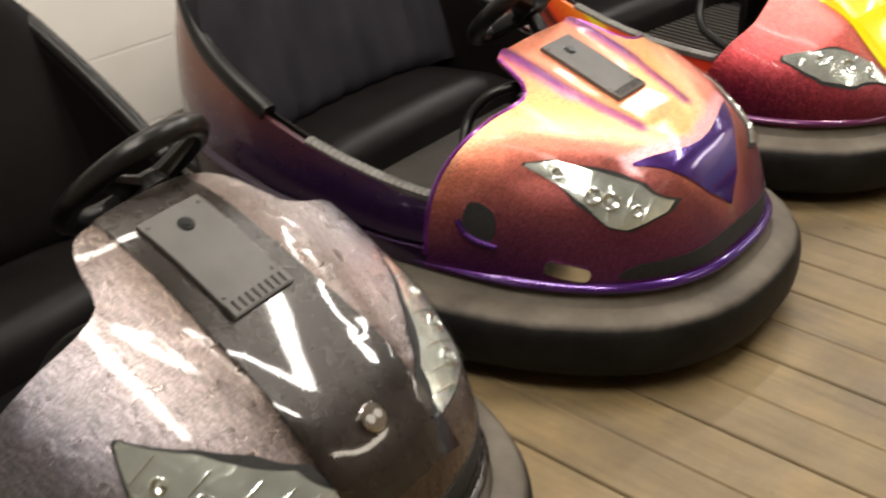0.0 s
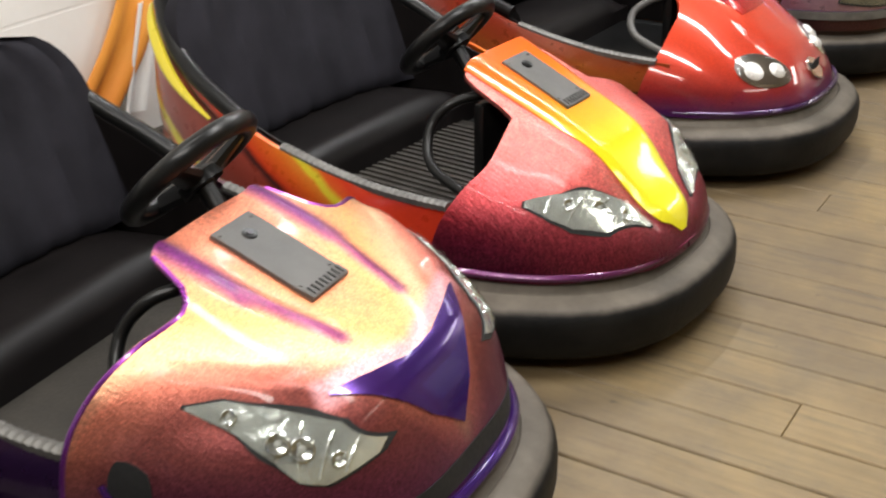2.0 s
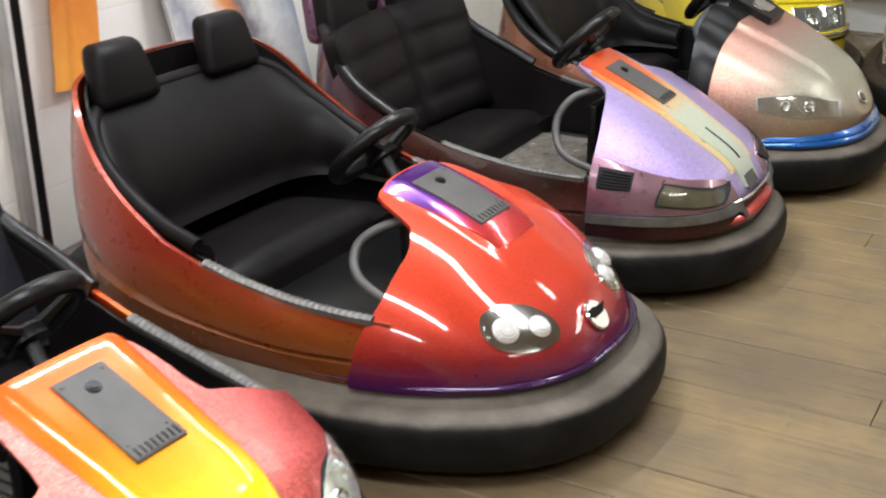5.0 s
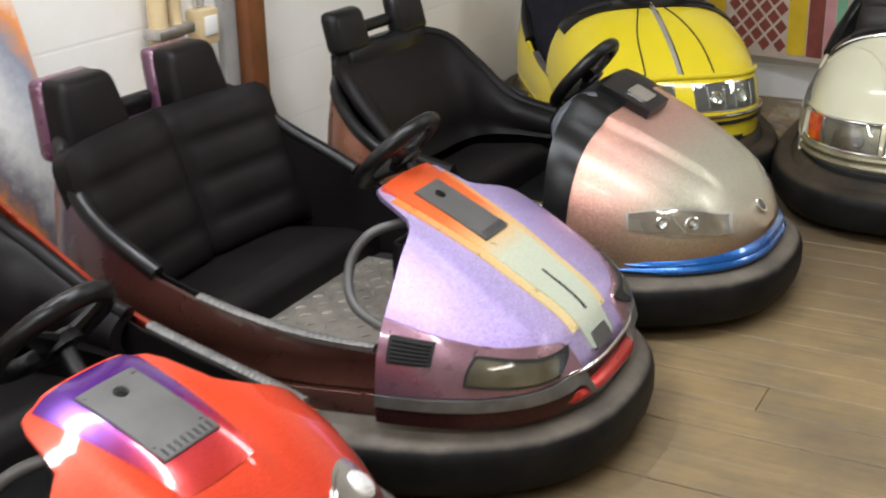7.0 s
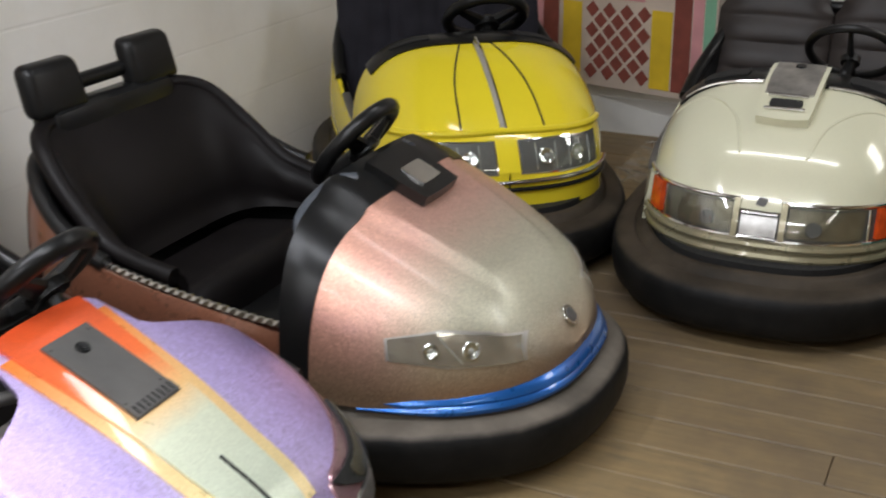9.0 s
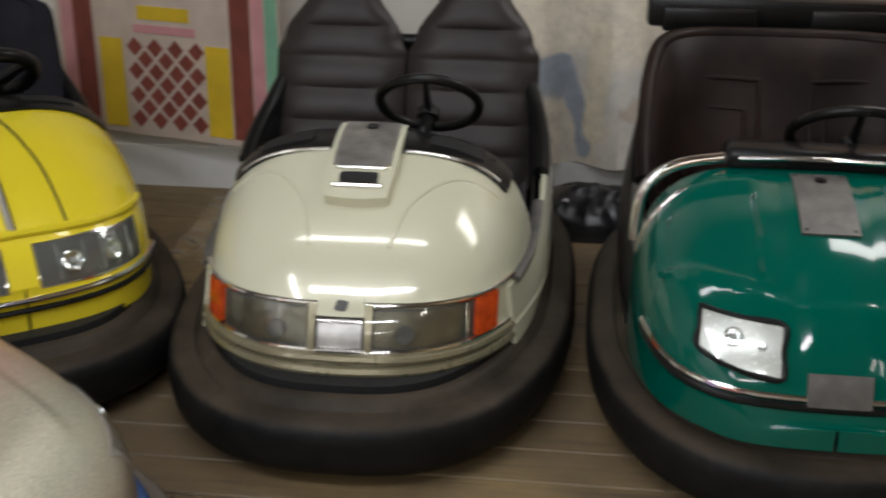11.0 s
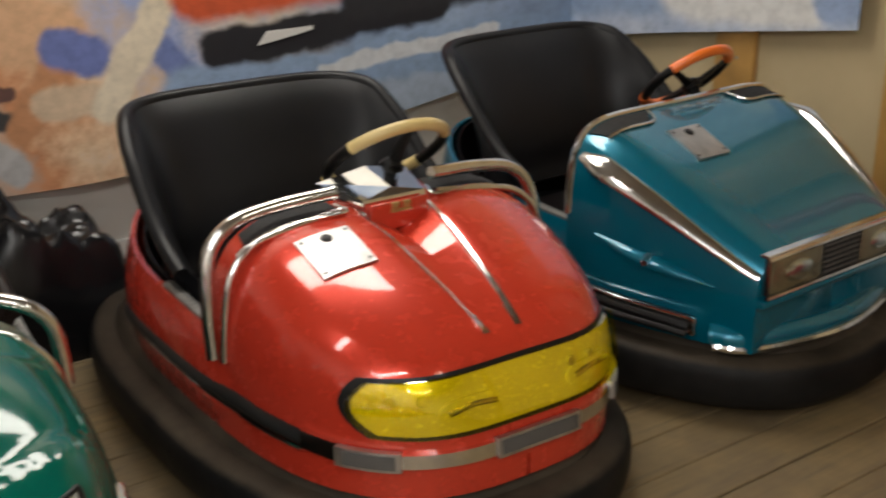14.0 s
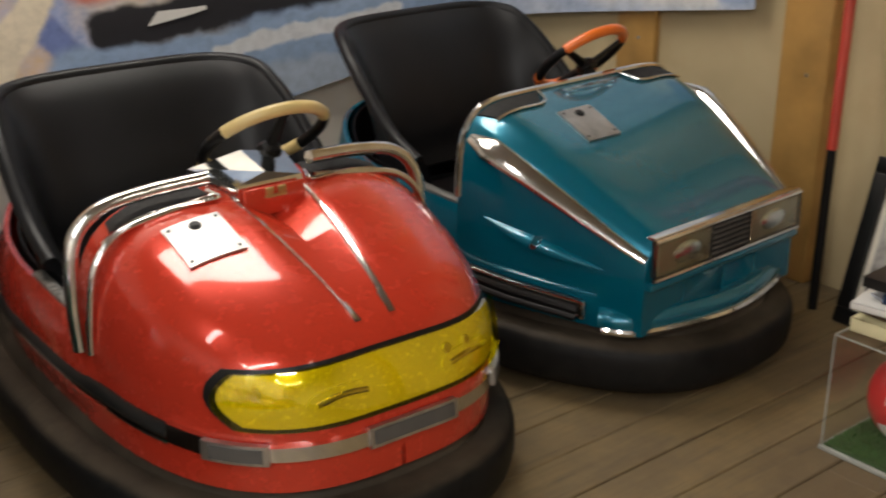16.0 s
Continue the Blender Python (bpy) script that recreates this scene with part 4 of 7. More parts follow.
        part("fog_lamp", *h.patch(kd, [(0.524, 0.232), (0.603, 0.216), (0.608, 0.246), (0.530, 0.262)], lift=0.004, thick=0.008, round_=0.5), M["bulb"], car, "small clear fog lamp")
    grab_loops(car)
    dashboard(car)
    steering(car, 0.17, 0.08, 0.59, 44, 0.125)
    vent_mouth(car, h)
    hem_lip(car, deep)


def car_flame():
    car = base("bumper_car", "crimson flake bumper car with an orange and yellow ridge", pose(-1.322, 3.626, 0, 0, 0, -3.4), front=0.848, half=0.523)
    red = paint("crimson_flake", [(0.0, (0.80, 0.24, 0.20)), (0.35, (0.72, 0.15, 0.13)), (0.7, (0.50, 0.07, 0.08)), (1.0, (0.26, 0.02, 0.05))], along=(0, 0.8, -0.9), start=-0.40, span=0.52, flake=1.0, scratch=0.5, grain=1.5, metal=0.8, rough=0.34, coat=0.15, low=(0.20, 0.36, (0.13, 0.012, 0.045)), turn=-0.5)
    ridge = paint("orange_to_yellow", [(0.0, (0.80, 0.09, 0.01)), (0.4, (0.85, 0.20, 0.01)), (0.62, (0.85, 0.42, 0.01)), (0.75, (0.82, 0.68, 0.01)), (1.0, (0.80, 0.72, 0.02))], along=(1, 0, 0), start=0.22, span=0.52, wobble=0.015, flake=0.15, metal=0.1, rough=0.22)
    flame = paint("flame_side", [(0.0, (0.20, 0.045, 0.032)), (0.33, (0.24, 0.05, 0.035)), (0.39, (0.60, 0.20, 0.02)), (0.41, (0.64, 0.56, 0.03)), (0.45, (0.62, 0.54, 0.03)), (0.48, (0.22, 0.04, 0.03)), (0.70, (0.30, 0.05, 0.03)), (0.735, (0.03, 0.012, 0.012)),
                  (0.765, (0.58, 0.05, 0.012)), (0.84, (0.66, 0.12, 0.012)), (0.885, (0.66, 0.20, 0.02)), (0.905, (0.66, 0.54, 0.03)), (0.925, (0.64, 0.50, 0.03)), (0.95, (0.62, 0.10, 0.015)), (1.0, (0.56, 0.04, 0.012))],
                  along=(0.62, 0, 1.0), start=-0.1, span=0.55, wobble=0.012, flake=0.2, metal=0.15)
    tub(car, flame, lining=M["vinyl"])
    stripe_yellow = paint("yellow_flame_edge", [(0, (0.66, 0.58, 0.03)), (1, (0.62, 0.50, 0.03))], flake=0.1, metal=0.1)
    for s in (1, -1):
        run = [drawn_in(ring_point(s * a, 0.070)) for a in [1.70 + 0.75 * k / 24 for k in range(25)]]
        part("flame_stripe", *tube([(p.x, p.y, profile(TUB_RIM, p.x) - 0.030) for p in run], [0.004 + 0.011 * math.sin(math.pi * k / 24) for k in range(25)], 8, flat=0.5), stripe_yellow, car, "yellow flame stripe under the rim")
    bench(car, M["vinyl"], top=0.70, round_top=0.14, width=0.80, pleats=9, mat_back=M["cloth"])
    for s in (1, -1):
        g = box(0, 0, 0, 0.075, 0.25, 0.15, 0.036, 5)
        part("headrest", [Vector((v.x - 0.455, v.y * (1 - 2.2 * max(0, v.z)) + s * 0.19, v.z + 0.685)) for v in g[0]], g[1], M["cloth"], car, "padded cloth headrest hump")
    footwell(car, M["footmat"], ribs=True)
    def ridge_half(x):
        return profile([(0.26, 0.132), (0.40, 0.122), (0.58, 0.104), (0.69, 0.084), (0.735, 0.066), (0.757, 0.042), (0.766, 0.012)], x)
    def swell(x, y):
        cheek = 0.020 * smoothstep(0.46, 0.62, x) * (1 - smoothstep(0.70, 0.765, x)) * smoothstep(0.06, 0.15, y) * (1 - smoothstep(0.18, 0.32, y))
        return cheek + 0.018 * (1 - smoothstep(ridge_half(x) - 0.026, ridge_half(x) + 0.010, y)) * (1 - smoothstep(0.74, 0.775, x))
    h = sport_hood([(0.18, 0.555), (0.27, 0.545), (0.319, 0.526), (0.492, 0.451), (0.588, 0.402), (0.695, 0.300), (0.755, 0.250), (0.778, 0.21)], 0.782, arch=(0.70, 0.66), rear=FLAME_REAR, relief=swell)
    part("hood", *h.skin(48, 130), red, car, "crimson metal-flake hood with scratches")
    xs = [0.274 + (0.766 - 0.274) * k / 24 for k in range(25)]
    part("ridge", *h.leaf("top", [(x, -ridge_half(x)) for x in xs], [(x, ridge_half(x)) for x in xs], lift=0.003, thick=0.010, n=40, m=18), ridge, car, "orange to yellow raised ridge")
    token_plate(car, h, 0.319, 0.492, 0.050, up=0.008)
    leaf_lamp(car, h, "top", [(0.545, -0.308), (0.600, -0.250), (0.645, -0.180), (0.690, -0.120), (0.732, -0.098)], [(0.548, -0.316), (0.600, -0.296), (0.640, -0.272), (0.692, -0.218), (0.734, -0.106)], [(0.35, 0.5, 0.013), (0.6, 0.5, 0.018), (0.8, 0.5, 0.014)])
    grab_loops(car)
    dashboard(car)
    steering(car, 0.085, 0.075, 0.54, 44, 0.12)
    hem_lip(car, paint("plum_lip", [(0, PLUM), (1, (0.12, 0.02, 0.12))]))


def car_beetle():
    car = base("bumper_car", "glossy red bumper car with round twin lamps and a violet stripe", pose(-1.339, 4.752, 0, 0, 0, -2.0), front=0.847, half=0.530)
    red = paint("red_flake_to_violet", [(0.0, (0.66, 0.058, 0.018)), (0.40, (0.52, 0.040, 0.014)), (0.68, (0.20, 0.016, 0.018)), (0.88, (0.06, 0.01, 0.07)), (1.0, (0.04, 0.008, 0.08))], along=(0, 0, -1), start=-0.44, span=0.27, wobble=0.02, flake=0.5, metal=0.12, rough=0.3, coat=1.0)
    stripe = paint("violet_to_red", [(0.0, (0.09, 0.02, 0.22)), (0.4, (0.14, 0.03, 0.26)), (0.75, (0.55, 0.04, 0.05)), (1.0, (0.60, 0.04, 0.02))], along=(1, 0, 0), start=0.24, span=0.30, wobble=0.01, flake=0.4, metal=0.5, rough=0.2)
    side = paint("red_orange_side", [(0.0, (0.16, 0.05, 0.012)), (0.25, (0.28, 0.08, 0.015)), (0.5, (0.30, 0.03, 0.012)), (1.0, (0.34, 0.05, 0.016))], along=(0, 0, 1), start=0.16, span=0.5, flake=0.4, metal=0.4)
    tub(car, side, [(-0.60, 0.725), (-0.50, 0.705), (-0.43, 0.655), (-0.34, 0.565), (-0.20, 0.465), (-0.10, 0.41), (0.10, 0.365), (0.25, 0.345), (0.45, 0.332)], lining=M["vinyl"], roll=False)
    bench(car, M["vinyl"], back=False)
    bucket(car, M["vinyl"], [(-0.53, 0.68), (-0.44, 0.63), (-0.34, 0.545), (-0.12, 0.43), (0.1, 0.38)], rear=-0.48, half=0.40)
    headrests(car, M["vinyl"], -0.47, 0.715, 0.17, 0.15, 0.38)
    footwell(car, M["black"])
    h = sport_hood([(0.20, 0.52), (0.242, 0.518), (0.288, 0.508), (0.471, 0.443), (0.597, 0.360), (0.70, 0.290), (0.745, 0.24), (0.765, 0.2)], 0.768, wide=0.45, square=2.3, arch=(0.86, 0.84), rear=BEETLE_REAR,
                   relief=lambda x, y: 0.012 * (1 - smoothstep(0.078, 0.116, y)) * (1 - smoothstep(0.48, 0.64, x)))
    part("hood", *h.skin(), red, car, "glossy red hood, violet towards the hem")
    part("stripe", *h.patch("top", [(0.244, -0.122), (0.53, -0.085), (0.53, 0.085), (0.244, 0.122)], lift=0.002, thick=0.010, n=16, m=8, round_=0.12), stripe, car, "violet stripe fading into red")
    token_plate(car, h, 0.288, 0.471, 0.064, up=0.006)
    for s in (1, -1):
        lamp = part("headlamp", *h.patch("front", [(s * 0.115, 0.262), (s * 0.285, 0.262), (s * 0.265, 0.345), (s * 0.125, 0.335)], lift=0.003, thick=0.008, n=14, m=8, round_=0.9), M["chrome"], car, "oval twin headlamp with a chrome rim")
        part("lamp_bed", *h.patch("front", [(s * 0.122, 0.267), (s * 0.278, 0.267), (s * 0.259, 0.339), (s * 0.131, 0.330)], lift=0.005, thick=0.004, n=12, m=8, round_=0.9), M["chrome"], lamp)
        for yy, zz, rr in ((0.164, 0.296, 0.026), (0.232, 0.304, 0.030)):
            p, n = h.with_normal("front", s * yy, zz)
            part("reflector", *join_geo(disc(p + n * 0.002, n, rr, 0.006, 22, 0.003), disc(p + n * 0.008, n, rr * 0.84, 0.004, 22, 0.003), disc(p + n * 0.012, n, rr * 0.6, 0.0025, 20, 0.002)), M["whitebed"], lamp, "domed clear lamp glass")
    p, n = h.with_normal("front", 0.0, 0.268)
    badge = part("badge", *disc(p + n * 0.002, n, 0.036, 0.008, 28, 0.003), M["chrome"], car, "round ribbed chrome badge")
    part("badge_bars", *join_geo(*[box(p.x + n.x * 0.011, dy, p.z + 0.008, 0.004, 0.004, 0.045) for dy in (-0.02, -0.01, 0, 0.01, 0.02)]), M["dark"], badge)
    grab_loops(car, M["plate"], -0.035)
    dashboard(car)
    steering(car, 0.09, 0.075, 0.54, 44, 0.115)
    hem_lip(car, paint("dark_violet_lip", [(0, (0.03, 0.006, 0.06)), (1, (0.05, 0.01, 0.07))]), r=0.007)


def car_lilac():
    car = base("bumper_car", "lilac bumper car with cream and orange stripe over a maroon tub", pose(-1.338, 5.762, 0, 0, 0, 1.2), front=0.847, half=0.530)
    lilac = paint("lilac_flake", [(0.0, (0.60, 0.52, 0.80)), (0.5, (0.48, 0.38, 0.70)), (1.0, (0.36, 0.25, 0.52))], span=0.4, flake=0.6, scratch=0.3, metal=0.7, rough=0.34, coat=0.2, low=(0.235, 0.262, (0.06, 0.02, 0.02)))
    mauve = paint("mauve_flake", [(0, (0.20, 0.10, 0.16)), (1, (0.30, 0.17, 0.19))], along=(1, 0, 0), start=0.3, span=0.4, flake=0.4, metal=0.6)
    stripe = paint("orange_to_cream", [(0.0, (0.72, 0.09, 0.02)), (0.30, (0.80, 0.16, 0.03)), (0.48, (0.80, 0.50, 0.20)), (0.60, (0.62, 0.66, 0.50)), (1.0, (0.56, 0.62, 0.50))], along=(1, 0, 0), start=0.27, span=0.46, wobble=0.015, flake=0.3, metal=0.3, rough=0.3)
    gold = paint("gold_edge", [(0, (0.80, 0.22, 0.03)), (0.6, (0.78, 0.52, 0.22)), (1, (0.75, 0.60, 0.30))], along=(1, 0, 0), start=0.3, span=0.35, flake=0.3, metal=0.3)
    maroon = paint("maroon_brown_side", [(0.0, (0.05, 0.016, 0.014)), (0.2, (0.14, 0.055, 0.04)), (0.32, (0.035, 0.015, 0.012)), (0.5, (0.07, 0.03, 0.022)), (0.75, (0.06, 0.02, 0.03)), (1.0, (0.12, 0.05, 0.09))], along=(0, 0, 1), start=0.16, span=0.45, wobble=0.015, flake=0.4, metal=0.5)
    tub(car, maroon, lining=M["vinyl"])
    bench(car, M["vinyl"], top=0.672, round_top=0.05, width=0.80, lean=0.14, cross=4)
    headrests(car, M["vinyl"], -0.50, 0.705, 0.19, 0.18, 0.40, 0.085, 0.5)
    part("rear_deck", *box(-0.505, 0, 0.615, 0.07, 0.56, 0.07, 0.02), maroon, car)
    headrests(car, maroon, -0.545, 0.70, 0.20, 0.19, 0.40, 0.05, 0.5, "rear_fin")
    footwell(car, M["tread"], True)
    h = sport_hood([(0.18, 0.59), (0.265, 0.58), (0.315, 0.558), (0.495, 0.47), (0.605, 0.402), (0.70, 0.338), (0.74, 0.285), (0.76, 0.25), (0.783, 0.2)], 0.785, wide=0.445, square=3.0, arch=(0.64, 0.62), rear=LILAC_REAR)
    part("hood", *h.skin(), lilac, car, "lilac metal-flake hood")
    part("stripe_edge", *h.patch("top", [(0.30, -0.128), (0.722, -0.098), (0.722, 0.098), (0.30, 0.128)], lift=0.003, thick=0.008, n=20, m=8), gold, car, "gold sprayed stripe edge")
    part("stripe", *h.patch("top", [(0.256, -0.110), (0.758, -0.062), (0.758, 0.062), (0.256, 0.110)], lift=0.007, thick=0.010, n=24, m=8, round_=0.1), stripe, car, "orange to pale green stripe")
    part("hood_slit", *h.strip("top", [(0.605, 0.0), (0.66, 0.0), (0.71, 0.0)], 0.0035, 0.007), M["dark"], car)
    token_plate(car, h, 0.315, 0.495, 0.056, up=0.011)
    part("lower_band", *h.belt(0.262, lambda x: profile([(0.42, 0.412), (0.53, 0.377), (0.624, 0.348), (0.694, 0.328), (0.72, 0.312), (0.77, 0.285)], x), 0.425, 0.006, 0.012), mauve, car, "mauve lower band")
    part("ribbed_strip", *h.belt(0.232, 0.258, 0.425, 0.012, 0.014), M["sill"], car, "ribbed bronze strip")
    for s in (1, -1):
        kd = "left" if s > 0 else "right"
        grille = part("side_grille", *h.patch(kd, [(0.443, 0.326), (0.532, 0.322), (0.532, 0.366), (0.442, 0.382)], lift=0.009, thick=0.010, round_=0.1), M["dark"], car, "black louvred side grille")
        for k in range(6):
            part("louvre", *h.strip(kd, [(0.45, 0.333 + 0.0078 * k), (0.525, 0.328 + 0.0062 * k)], 0.0026, 0.011, n=6), M["black"], grille)
        lamp = part("headlamp", *h.patch(kd, [(0.590, 0.284), (0.742, 0.262), (0.728, 0.303), (0.600, 0.340)], lift=0.010, thick=0.010, n=18, m=6, round_=0.2), M["dark"], car, "smoked rectangular headlamp")
        part("lamp_bed", *h.patch(kd, [(0.597, 0.289), (0.736, 0.268), (0.723, 0.298), (0.606, 0.333)], lift=0.012, thick=0.006, n=18, m=6, round_=0.2), M["smokebed"], lamp)
        cov = part("lens", *h.patch(kd, [(0.594, 0.286), (0.739, 0.265), (0.726, 0.300), (0.603, 0.337)], lift=0.017, thick=0.003, n=18, m=6, round_=0.2), M["lens"], lamp)
        cov.visible_shadow = False
    part("nose_grille", *h.patch("front", [(-0.045, 0.255), (0.045, 0.255), (0.040, 0.290), (-0.040, 0.290)], lift=0.009, thick=0.012, n=10, round_=0.15), M["plate"], car, "black nose grille")
    hem_lip(car, M["chrome"], 0.42, 0.005, 0.258, 0.064, "thin chrome strip")
    hem_lip(car, paint("red_skirt", [(0, (0.45, 0.02, 0.015)), (1, (0.55, 0.04, 0.02))]), 0.46, 0.018, 0.208, 0.064, "glossy red skirt")
    grab_loops(car, M["plate"], 0.02)
    dashboard(car)
    steering(car, 0.20, 0.08, 0.615, 44, 0.11)


def car_peach():
    car = base("bumper_car", "peach and silver bumper car with a blue skirt and black dash", pose(-1.229, 6.775, 0, 0, 0, 0), front=0.846, half=0.537)
    peach = paint("peach_to_silver", [(0.0, (0.70, 0.34, 0.24)), (0.45, (0.66, 0.40, 0.32)), (0.75, (0.58, 0.55, 0.42)), (1.0, (0.50, 0.52, 0.42))], along=(1, 0, 0), start=0.24, span=0.46, wobble=0.02, flake=0.5, scratch=0.2, metal=0.65, rough=0.34, coat=0.3, low=(0.22, 0.36, (0.36, 0.24, 0.15)))
    copper = paint("copper_side", [(0, (0.22, 0.09, 0.05)), (1, (0.34, 0.14, 0.08))], along=(0, 0, 1), start=0.16, span=0.4, flake=0.5, metal=0.6)
    blue = paint("blue_skirt", [(0, (0.01, 0.09, 0.36)), (1, (0.02, 0.14, 0.48))], flake=0.3, metal=0.5)
    tub(car, copper, [(-0.66, 0.60), (-0.50, 0.56), (-0.36, 0.475), (-0.216, 0.410), (0.137, 0.352), (0.32, 0.33)], turn=-0.20, lining=M["black"], strip=M["chrome"])
    bench(car, M["vinyl"], width=0.70, z=0.32, rear=-0.30, back=False)
    bucket(car, M["vinyl"], [(-0.55, 0.665), (-0.46, 0.625), (-0.36, 0.535), (-0.216, 0.42), (0.1, 0.36)], rear=-0.52, floor_z=0.31, roll=0.022)
    headrests(car, M["black"], -0.53, 0.725, 0.15, 0.13, 0.36, 0.06, 0.12)
    part("head_bar", *tube([(-0.545, -0.20, 0.715), (-0.545, 0.20, 0.715)], 0.02, 10), M["black"], car)
    part("rear_shell", *box(-0.52, 0, 0.60, 0.10, 0.46, 0.16, 0.03), M["black"], car)
    footwell(car, M["black"])
    h = Hood([(0.12, 0.61), (0.24, 0.585), (0.40, 0.515), (0.54, 0.445), (0.64, 0.385), (0.72, 0.30), (0.765, 0.245)], 0.768, wide=0.45, start=0.10, square=2.6, arch=(0.50, 0.70), rear=lambda f: 0.26 + 0.01 * abs(f),
             relief=lambda x, y: 0.014 * (1 - smoothstep(0.0, 0.016, y - (0.215 - 0.22 * (x - 0.30)))) * (1 - smoothstep(0.58, 0.68, x)))
    part("hood", *h.skin(), peach, car, "peach to silver metal-flake hood")
    part("dash_collar", *h.band(lambda f: 0.235 + 0.02 * abs(f), lambda f: 0.345 - 0.03 * abs(f), -0.98, 0.98, 0.007, 0.02), M["black"], car, "black plastic dash collar")
    for s in (1, -1):
        part("dash_handle", *tube(curve([(0.275, s * 0.13, 0.585), (0.235, s * 0.17, 0.58), (0.225, s * 0.29, 0.535), (0.275, s * 0.345, 0.475)], 6), 0.016, 10), M["handle"], car, "blue-grey dash handle")
    part("dash_block", *h.patch("top", [(0.265, -0.095), (0.415, -0.085), (0.415, 0.085), (0.265, 0.095)], lift=0.026, thick=0.05, round_=0.15), M["black"], car)
    part("silver_plate", *h.patch("top", [(0.325, -0.045), (0.385, -0.045), (0.385, 0.045), (0.325, 0.045)], lift=0.031, thick=0.01, round_=0.2), M["chrome"], car, "worn silver plate")
    leaf_lamp(car, h, "right", [(0.478, 0.345), (0.530, 0.350), (0.574, 0.353), (0.645, 0.337), (0.695, 0.314)], [(0.486, 0.302), (0.570, 0.292), (0.640, 0.283), (0.685, 0.275), (0.712, 0.270)], [(0.3, 0.5, 0.016), (0.6, 0.5, 0.02)], bed=M["palebed"], rim=M["steel"], label="smoked headlamp in a pale rim", ribs=(0.45,))
    p, n = h.with_normal("front", 0.0, 0.285)
    badge = part("badge", *disc(p + n * 0.002, n, 0.026, 0.006, 22, 0.002), M["chrome"], car, "round chrome badge with a dark centre")
    part("badge_mark", *disc(p + n * 0.008, n, 0.017, 0.002, 20, 0.0008), M["plate"], badge)
    hem_lip(car, blue, 0.34, 0.022, 0.206, 0.080, "glossy blue skirt")
    hem_lip(car, blue, 0.40, 0.014, 0.190, 0.066, "glossy blue lower lip")
    dashboard(car, 0.22, 0.52, 0.40)
    steering(car, 0.155, 0.08, 0.60, 40, 0.12)


# ---- row along the north wall ----
def wide_hood(top, nose=0.68, wide=0.405, square=3.0, arch=(0.55, 0.62), rear=0.13, start=0.05):
    return Hood(top, nose, wide=wide, start=start, square=square, arch=arch, rear=lambda f: rear + 0.05 * abs(f) ** 3)


def slotted_dash(car, h, x0, x1, w=0.33):
    pad = part("dash_pad", *h.band(x0, x1, -0.52, 0.52, 0.012, 0.04), M["black"], car, "black padded dash")
    for s in (1, -1):
        part("vent_slot", *h.patch("top", [(x0 + 0.03, s * 0.14), (x1 - 0.03, s * 0.14), (x1 - 0.03, s * 0.27), (x0 + 0.03, s * 0.27)], lift=0.015, thick=0.006, round_=0.3), M["dark"], pad)


def car_yellow():
    car = base("bumper_car", "bright yellow bumper car with a chrome centre strip", pose(-1.401, 8.174, 0, 0, 0, -53), rubber="oldrubber")
    yellow = paint("bright_yellow", [(0, (0.74, 0.61, 0.02)), (1, (0.68, 0.54, 0.02))], flake=0.06, metal=0.0, rough=0.22)
    tub(car, yellow, lining=M["vinyl"])
    bench(car, M["vinyl"], top=0.78, round_top=0.06, width=0.76, pleats=12, mat_back=M["cloth"], rear=-0.32)
    footwell(car, M["black"])
    h = wide_hood([(0.1, 0.625), (0.25, 0.60), (0.45, 0.52), (0.60, 0.425), (0.66, 0.36), (0.69, 0.31)], 0.69)
    part("hood", *h.skin(), yellow, car, "bright yellow hood")
    slotted_dash(car, h, 0.13, 0.225)
    part("centre_strip", *h.strip("top", [(0.20, 0.0), (0.40, 0.0), (0.61, 0.0)], 0.012, 0.004, 0.5), M["chrome"], car, "chrome centre strip")
    for s in (1, -1):
        part("hood_seam", *h.strip("top", [(0.22, s * 0.05), (0.42, s * 0.11), (0.60, s * 0.13)], 0.003, 0.001), M["dark"], car)
    part("brow", *h.strip("front", [(-0.34, 0.405), (-0.2, 0.412), (0, 0.416), (0.2, 0.412), (0.34, 0.405)], 0.012, 0.002), yellow, car)
    leaf_lamp(car, h, "front", [(-0.04, 0.392), (-0.17, 0.390), (-0.30, 0.385)], [(-0.04, 0.305), (-0.17, 0.303), (-0.30, 0.300)], [(0.3, 0.5, 0.026), (0.7, 0.5, 0.026)], bed=M["plate"], rim=M["chrome"])
    for z in (0.282, 0.258):
        part("bumper_strip", *h.strip("front", [(-0.36, z), (-0.2, z), (0, z), (0.2, z), (0.36, z)], 0.007, 0.006), M["black"] if z < 0.27 else M["chrome"], car)
    dashboard(car, 0.18, 0.55, 0.6)
    steering(car, 0.04, 0.08, 0.655, 52, 0.13)


